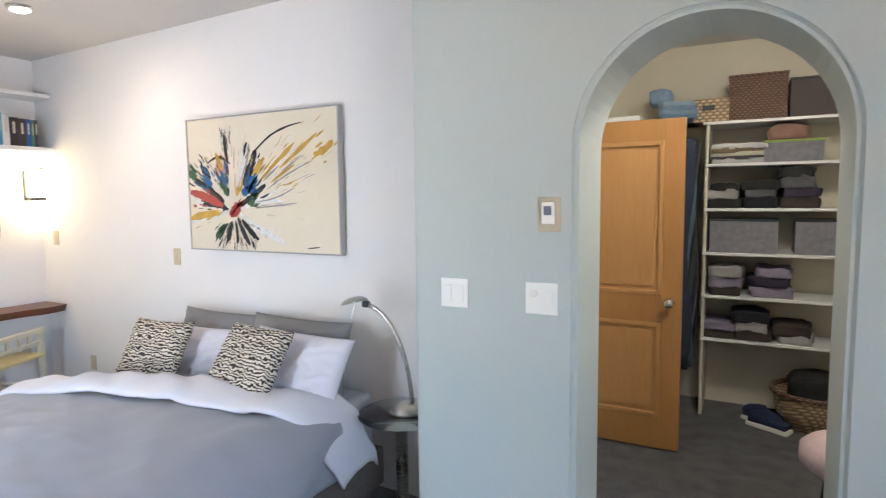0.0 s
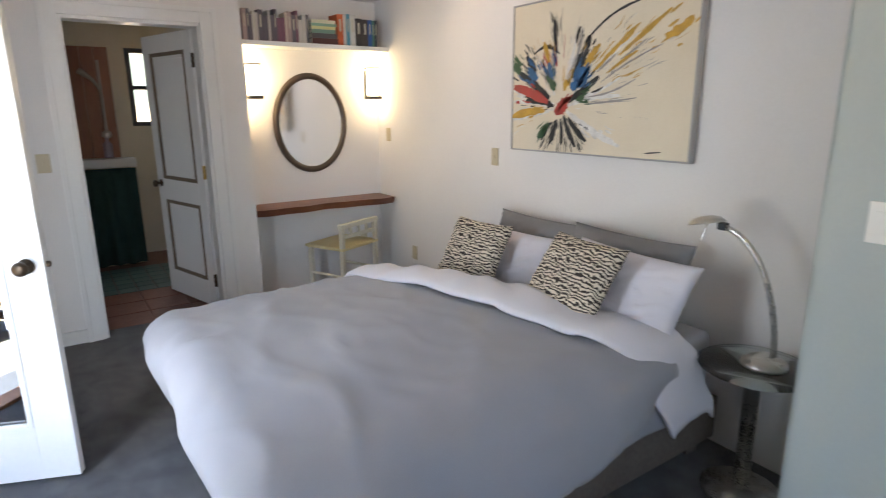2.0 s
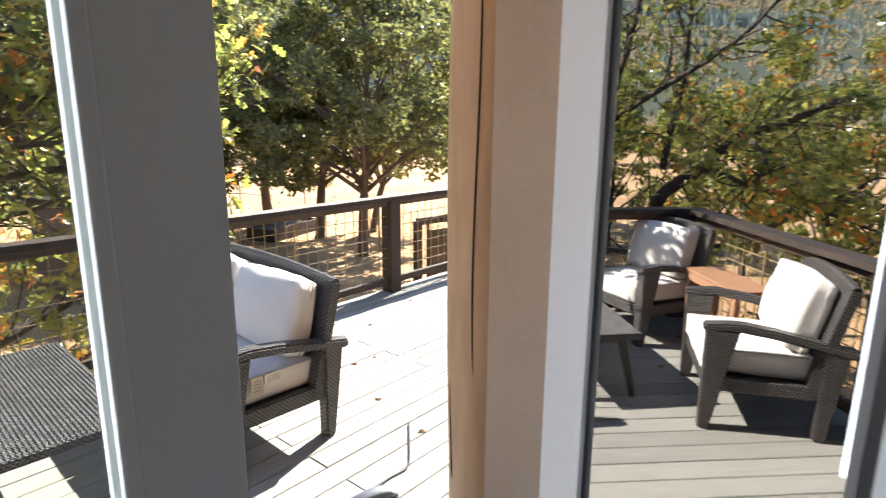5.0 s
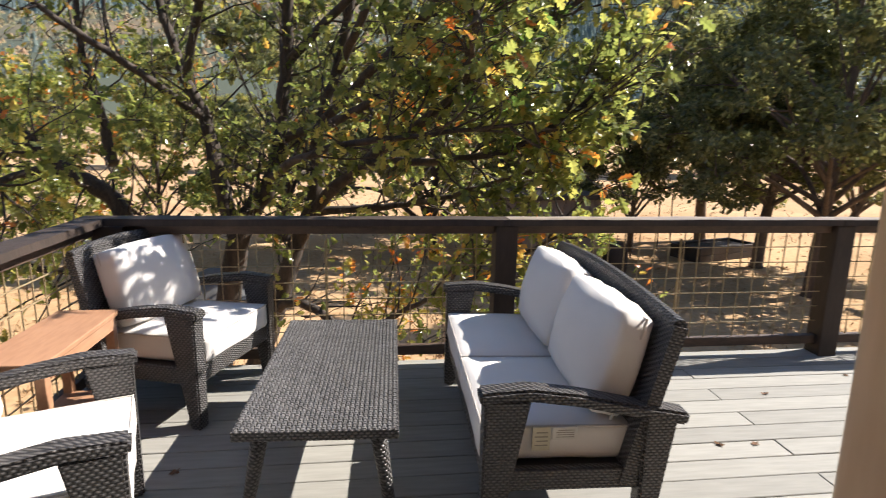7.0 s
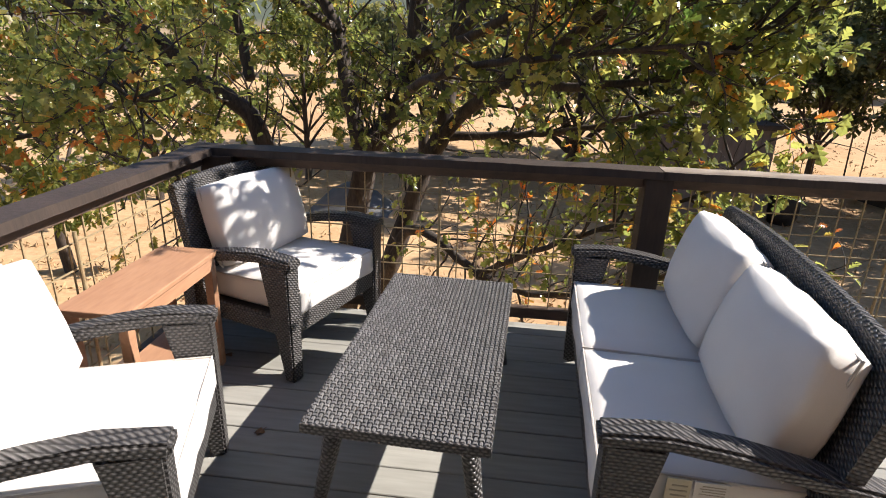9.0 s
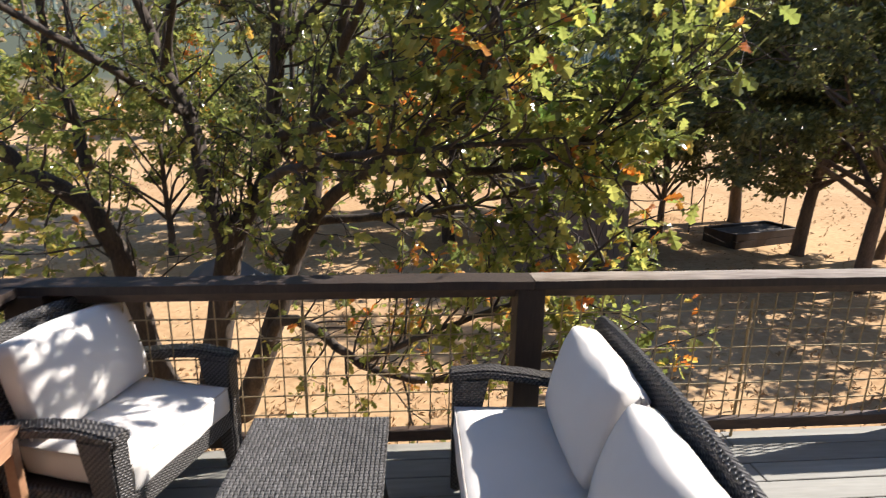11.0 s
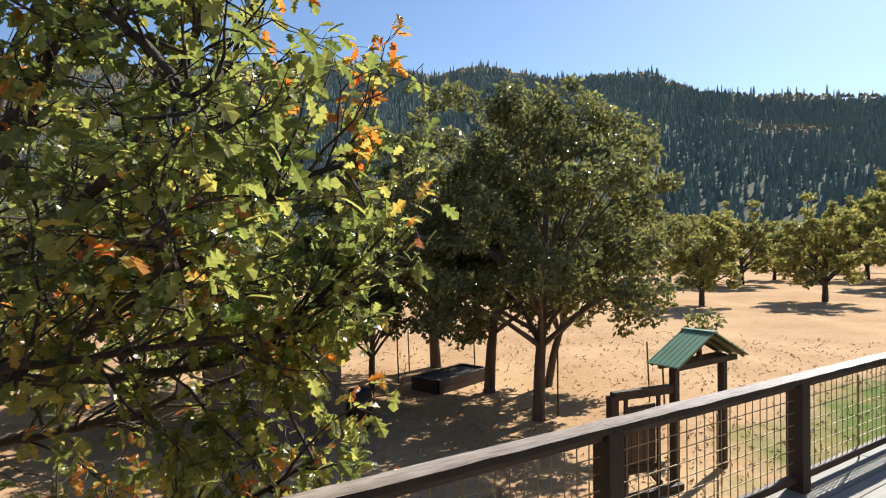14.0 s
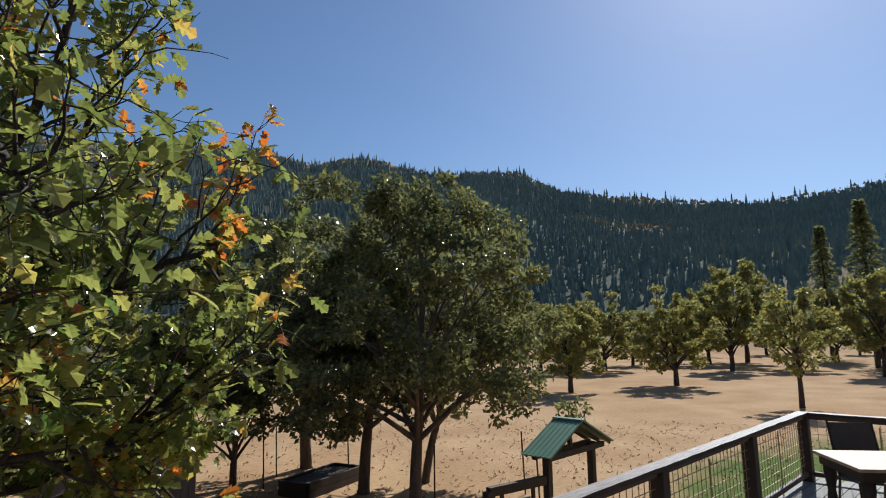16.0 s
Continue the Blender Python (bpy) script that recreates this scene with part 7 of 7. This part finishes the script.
for k, (az, d) in enumerate([(47, 58), (51, 62), (54.5, 60), (57.5, 66), (60.5, 64), (63, 74), (66, 72), (69.5, 78), (72.5, 82), (76, 70), (79, 84), (82, 62), (84.5, 74), (86, 90), (43, 55), (38, 60), (33, 52), (28, 50), (22, 56), (16, 48), (9, 52), (2, 46), (-6, 50), (-13, 44), (-20, 48), (-28, 42), (58.8, 92), (68, 98), (74, 102), (80.5, 104), (64.5, 100), (53, 88)]):
    x, y = EX - d * math.sin(radians(az)), EY - d * math.cos(radians(az))
    c = copy_thing(rng.choice((far1, far2, far3)), pose(x, y, ground_z(x, y), 0, 0, rng.uniform(0, 360)))
    s = rng.uniform(0.8, 1.25)
    c.scale = (s, s, s * rng.uniform(0.85, 1.15))
wil = field_tree("weeping_tree", "thin drooping olive-yellow tree near the deck end", pose(-38.5, -9.86, GZ + 0.05), 61, 6.4, 2.4, 2.0, 0.15, 3600, 0.22, M_LEAFF, M_BARK, "field oaks", 16)


def conifer(m, h, seed):
    rr = random.Random(seed)
    t = thing("tall_conifer", "tall dark conifer with drooping tiers", "tree", m, "far conifers")
    part("trunk", rod(bmesh.new(), (0, 0, 0), (0, 0, h), 0.28, 0.03, 8), M_BARK, t)
    c = Crown()
    for k in range(150):
        s = (k / 150) ** 0.9
        z = h * (0.14 + 0.86 * s)
        L = h * 0.20 * (1 - s) + 0.3
        a = k * 2.4 + rr.uniform(-0.4, 0.4)
        d = Vector((math.cos(a), math.sin(a), -0.30))
        for j in range(16):
            p = Vector((0, 0, z)) + d * L * (j + 1) / 16
            c.blade(p, (d + unit(rr) * 0.8).normalized(), Vector((0, 0, 1)), 0.6 * (1.1 - 0.5 * j / 16), 0.5)
    o = new("foliage", c.mesh("foliage", M_LEAFD))
    o.parent = t
    tagged(o, "dark needles", "", "", "stuff")
    return t


cf = conifer(pose(EX - 74 * math.sin(radians(81.6)), EY - 74 * math.cos(radians(81.6)), GZ + 0.4), 17.5, 5)
copy_thing(cf, pose(EX - 90 * math.sin(radians(78.7)), EY - 90 * math.cos(radians(78.7)), GZ + 0.5, 0, 0, 60))
copy_thing(cf, pose(EX - 86 * math.sin(radians(84.5)), EY - 86 * math.cos(radians(84.5)), GZ + 0.5, 0, 0, 160))


# ---- yard things ----
def garden_gate():
    g = thing("roofed_gate", "timber garden gate under a small green metal roof", "gate", pose(-10.37, -6.78, GZ, 0, 0, 181.5))
    W, H = 1.45, 2.05
    for x in (0, W):
        part("post", one_box((x - 0.06, -0.06, 0), (x + 0.06, 0.06, H), 0.008), M_POST, g)
    for y in (-0.14, 0.14):
        part("cross_beam", one_box((-0.20, y - 0.03, H - 0.10), (W + 0.20, y + 0.03, H), 0.005), M_POST, g)
    for s in (-1, 1):
        for y in (-0.23, 0.0, 0.23):
            a, b = Vector((W / 2, y, H + 0.42)), Vector((W / 2 + s * (W / 2 + 0.28), y, H - 0.03))
            part("rafter", tube(bmesh.new(), [a, b], [0.035, 0.035], 4), M_RAIL, g)
        ln = math.hypot(W / 2 + 0.32, 0.48)
        m = Matrix.Translation((W / 2, 0, H + 0.46)) @ Matrix.Rotation(math.atan2(0.48, W / 2 + 0.32) if s > 0 else math.pi - math.atan2(0.48, W / 2 + 0.32), 4, "Y")
        bm = bmesh.new()
        box(bm, (0, -0.29, 0 if s > 0 else -0.02), (ln, 0.29, 0.02 if s > 0 else 0), 0, m)
        sheet = part("roof_sheet", bm, M_ROOF, g, "ribbed green metal sheet")
        for k in range(7):
            y = -0.276 + k * 0.092
            part("rib", one_box((0, y - 0.012, 0.02 if s > 0 else -0.027), (ln, y + 0.012, 0.027 if s > 0 else -0.02), 0, m), M_ROOF, sheet)
    part("ridge_cap", one_box((W / 2 - 0.07, -0.295, H + 0.455), (W / 2 + 0.07, 0.295, H + 0.49), 0.006), M_ROOF, g)
    part("king_post", one_box((W / 2 - 0.035, -0.03, H), (W / 2 + 0.035, 0.03, H + 0.42)), M_RAIL, g)
    return g


garden_gate()


def open_gate_leaf():
    """The wing of fence beside the roofed gate, with the open boarded gate leaf and its brace."""
    f = thing("yard_fence", "dark timber fence wing with an open boarded gate leaf", "fence", pose(-10.37, -6.78, GZ, 0, 0, -9))
    part("post", one_box((1.22, -0.07, 0), (1.36, 0.07, 1.64), 0.008), M_POST, f)
    part("top_beam", one_box((0.06, -0.05, 1.56), (1.30, 0.05, 1.70), 0.008), M_POST, f)
    for k in range(5):
        part("board", one_box((0.32 + k * 0.13, -0.12, 0.30), (0.44 + k * 0.13, -0.09, 1.40), 0.004), M_RAIL, f)
    for z in (0.34, 1.24):
        part("gate_rail", one_box((0.28, -0.088, z), (1.0, -0.06, z + 0.1)), M_POST, f)
    for x in (0.28, 0.96):
        part("stile", one_box((x, -0.06, 0.05), (x + 0.06, -0.02, 1.60)), M_POST, f)
    part("brace", boxes(((0.0, 0.1, 0.02), (1.3, 0.2, 0.12))), M_POST, f)
    part("diagonal_brace", tube(bmesh.new(), [(1.28, -0.2, 0.0), (0.66, -0.2, 0.55)], [0.05, 0.05], 4), M_POST, f)
    part("diagonal_brace", tube(bmesh.new(), [(0.10, -0.2, 0.0), (0.60, -0.2, 0.50)], [0.05, 0.05], 4), M_POST, f)


open_gate_leaf()
bench = thing("timber_planter", "long low dark timber planter under the oaks", "planter", pose(-10.45, -14.1, GZ, 0, 0, 18))
for z in (0.0, 0.2):
    part("plank", one_box((-2.3, -0.04, z), (0, 0.04, z + 0.19), 0.01), M_POST, bench)
    part("plank", one_box((-2.3, -1.0, z), (0, -0.92, z + 0.19), 0.01), M_POST, bench)
for x in (-2.34, -0.04):
    part("end_board", one_box((x, -0.92, 0), (x + 0.08, -0.04, 0.39), 0.01), M_POST, bench)
part("soil", one_box((-2.26, -0.92, 0.2), (-0.04, -0.04, 0.32)), M_BARK, bench, "dark soil")

shed = thing("garden_shed", "weathered taupe board shed half hidden by leaves", "shed", pose(-6.75, -12.1, GZ, 0, 0, 8))
M_SHED = mat("taupe_shed_boards", (0.20, 0.155, 0.125), 0.8, (0.14, 0.105, 0.085), 4, 50, 0.6, 0.2, stretch=(1, 1, 0.15))
part("body", one_box((0, -1.5, 0), (2.3, 0, 1.95)), M_SHED, shed)
for k in range(16):
    part("board", one_box((0.005 + k * 0.144, 0.002, 0), (0.139 + k * 0.144, 0.022, 1.95), 0.003), M_SHED, shed)
part("roof", one_box((-0.08, -1.62, 1.95), (2.40, 0.12, 2.05), 0.01), M_POST, shed)
rb = tagged(part("rain_barrel", lathe(bmesh.new(), [(0.24, 0), (0.29, 0.2), (0.30, 0.45), (0.28, 0.7), (0.25, 0.85), (0.22, 0.87)], 20), M_POST, None, "", True), "dark barrel beside the shed", "barrel")
rb.location = (-7.4, -12.6, GZ)
tarp = tagged(part("tarpaulin", grid(14, 10, lambda u, v: Vector((u * 1.7, v * 1.2, 0.55 * math.sin(math.pi * u) * math.sin(math.pi * v) + 0.05 * noise.noise(Vector((u * 6, v * 6, 0)))))), mat("grey_tarp", (0.12, 0.115, 0.11), 0.7, (0.07, 0.068, 0.066), 5, 60, 0.6, 0.2), None, "", True), "heap under a grey tarpaulin in the yard", "tarp")
tarp.location = (0.6, -12.4, GZ)
stk = None
for k, (x, y) in enumerate([(-11.69, -10.83), (-8.82, -14.76), (-11.2, -17.0), (-10.2, -15.9), (-12.9, -12.6), (-14.5, -10.4), (-13.2, -9.0), (-7.9, -16.8), (-12.2, -14.8)]):
    if stk is None:
        stk = thing("fence_stake", "thin rusty steel fence stake", "stake", pose(x, y, GZ), "fence stakes")
        part("shaft", rod(bmesh.new(), (0, 0, 0), (0, 0, 1.55), 0.02), M_BRONZE, stk)
    else:
        copy_thing(stk, pose(x, y, GZ, 2, 1, 0))

# dry tufts and fallen leaves over the near yard
rr = random.Random(91)
tuft = Crown()
for _ in range(9000):
    a, d = rr.uniform(-50, 95), 4 + 26 * rr.random() ** 1.4
    x, y = EX - d * math.sin(radians(a)), EY - d * math.cos(radians(a))
    if y > -3.8 and x < 0.5 and x > -12.2:
        continue
    z = ground_z(x, y)
    for _ in range(3):
        tuft.blade(Vector((x + rr.uniform(-.05, .05), y + rr.uniform(-.05, .05), z)), (Vector((0, 0, 0.5)) + unit(rr) * 0.8).normalized(), Vector((rr.uniform(-1, 1), rr.uniform(-1, 1), 0.2)), rr.uniform(0.05, 0.13), 0.25)
o = new("dry_grass", tuft.mesh("dry_grass", mat("straw_blades", (0.52, 0.36, 0.19), 0.9, (0.30, 0.17, 0.08), 0.8, 8, 0.8, 0.0)))
tagged(o, "dry straw tufts and leaf litter on the yard", "grass", "", "stuff")

# ---- deck boards, piece by piece ----
deck = structure("deck", one_box((X0 + 0.02, Y0 + 0.02, DK - 0.06), (X1 - 0.02, Y1 - 0.01, DK - 0.033)), M_POST, "weathered grey-beige deck boards", "deck")
PITCH = 0.142
nb = int(round((Y1 - Y0) / PITCH))
cuts = [X0, -9.6, -7.2, -4.8, -2.4, X1]
plank_mesh = {}


def plank(L):
    k = round(L, 3)
    if k not in plank_mesh:
        me = bpy.data.meshes.new("plank")
        b = one_box((0, 0.003, -0.032), (L - 0.004, PITCH - 0.003, 0.0), 0.003, None, 1)
        b.to_mesh(me)
        b.free()
        me.materials.append(M_DECK)
        plank_mesh[k] = me
    return plank_mesh[k]


for i in range(nb):
    y = Y0 + i * PITCH
    cc = cuts if i % 2 else [X0, -10.8, -8.4, -6.0, -3.6, X1]
    for p, q in zip(cc, cc[1:]):
        shared("plank", plank(q - p), deck, Matrix.Translation((p, y, DK + 0.001 * math.sin(i * 7.3 + p))))
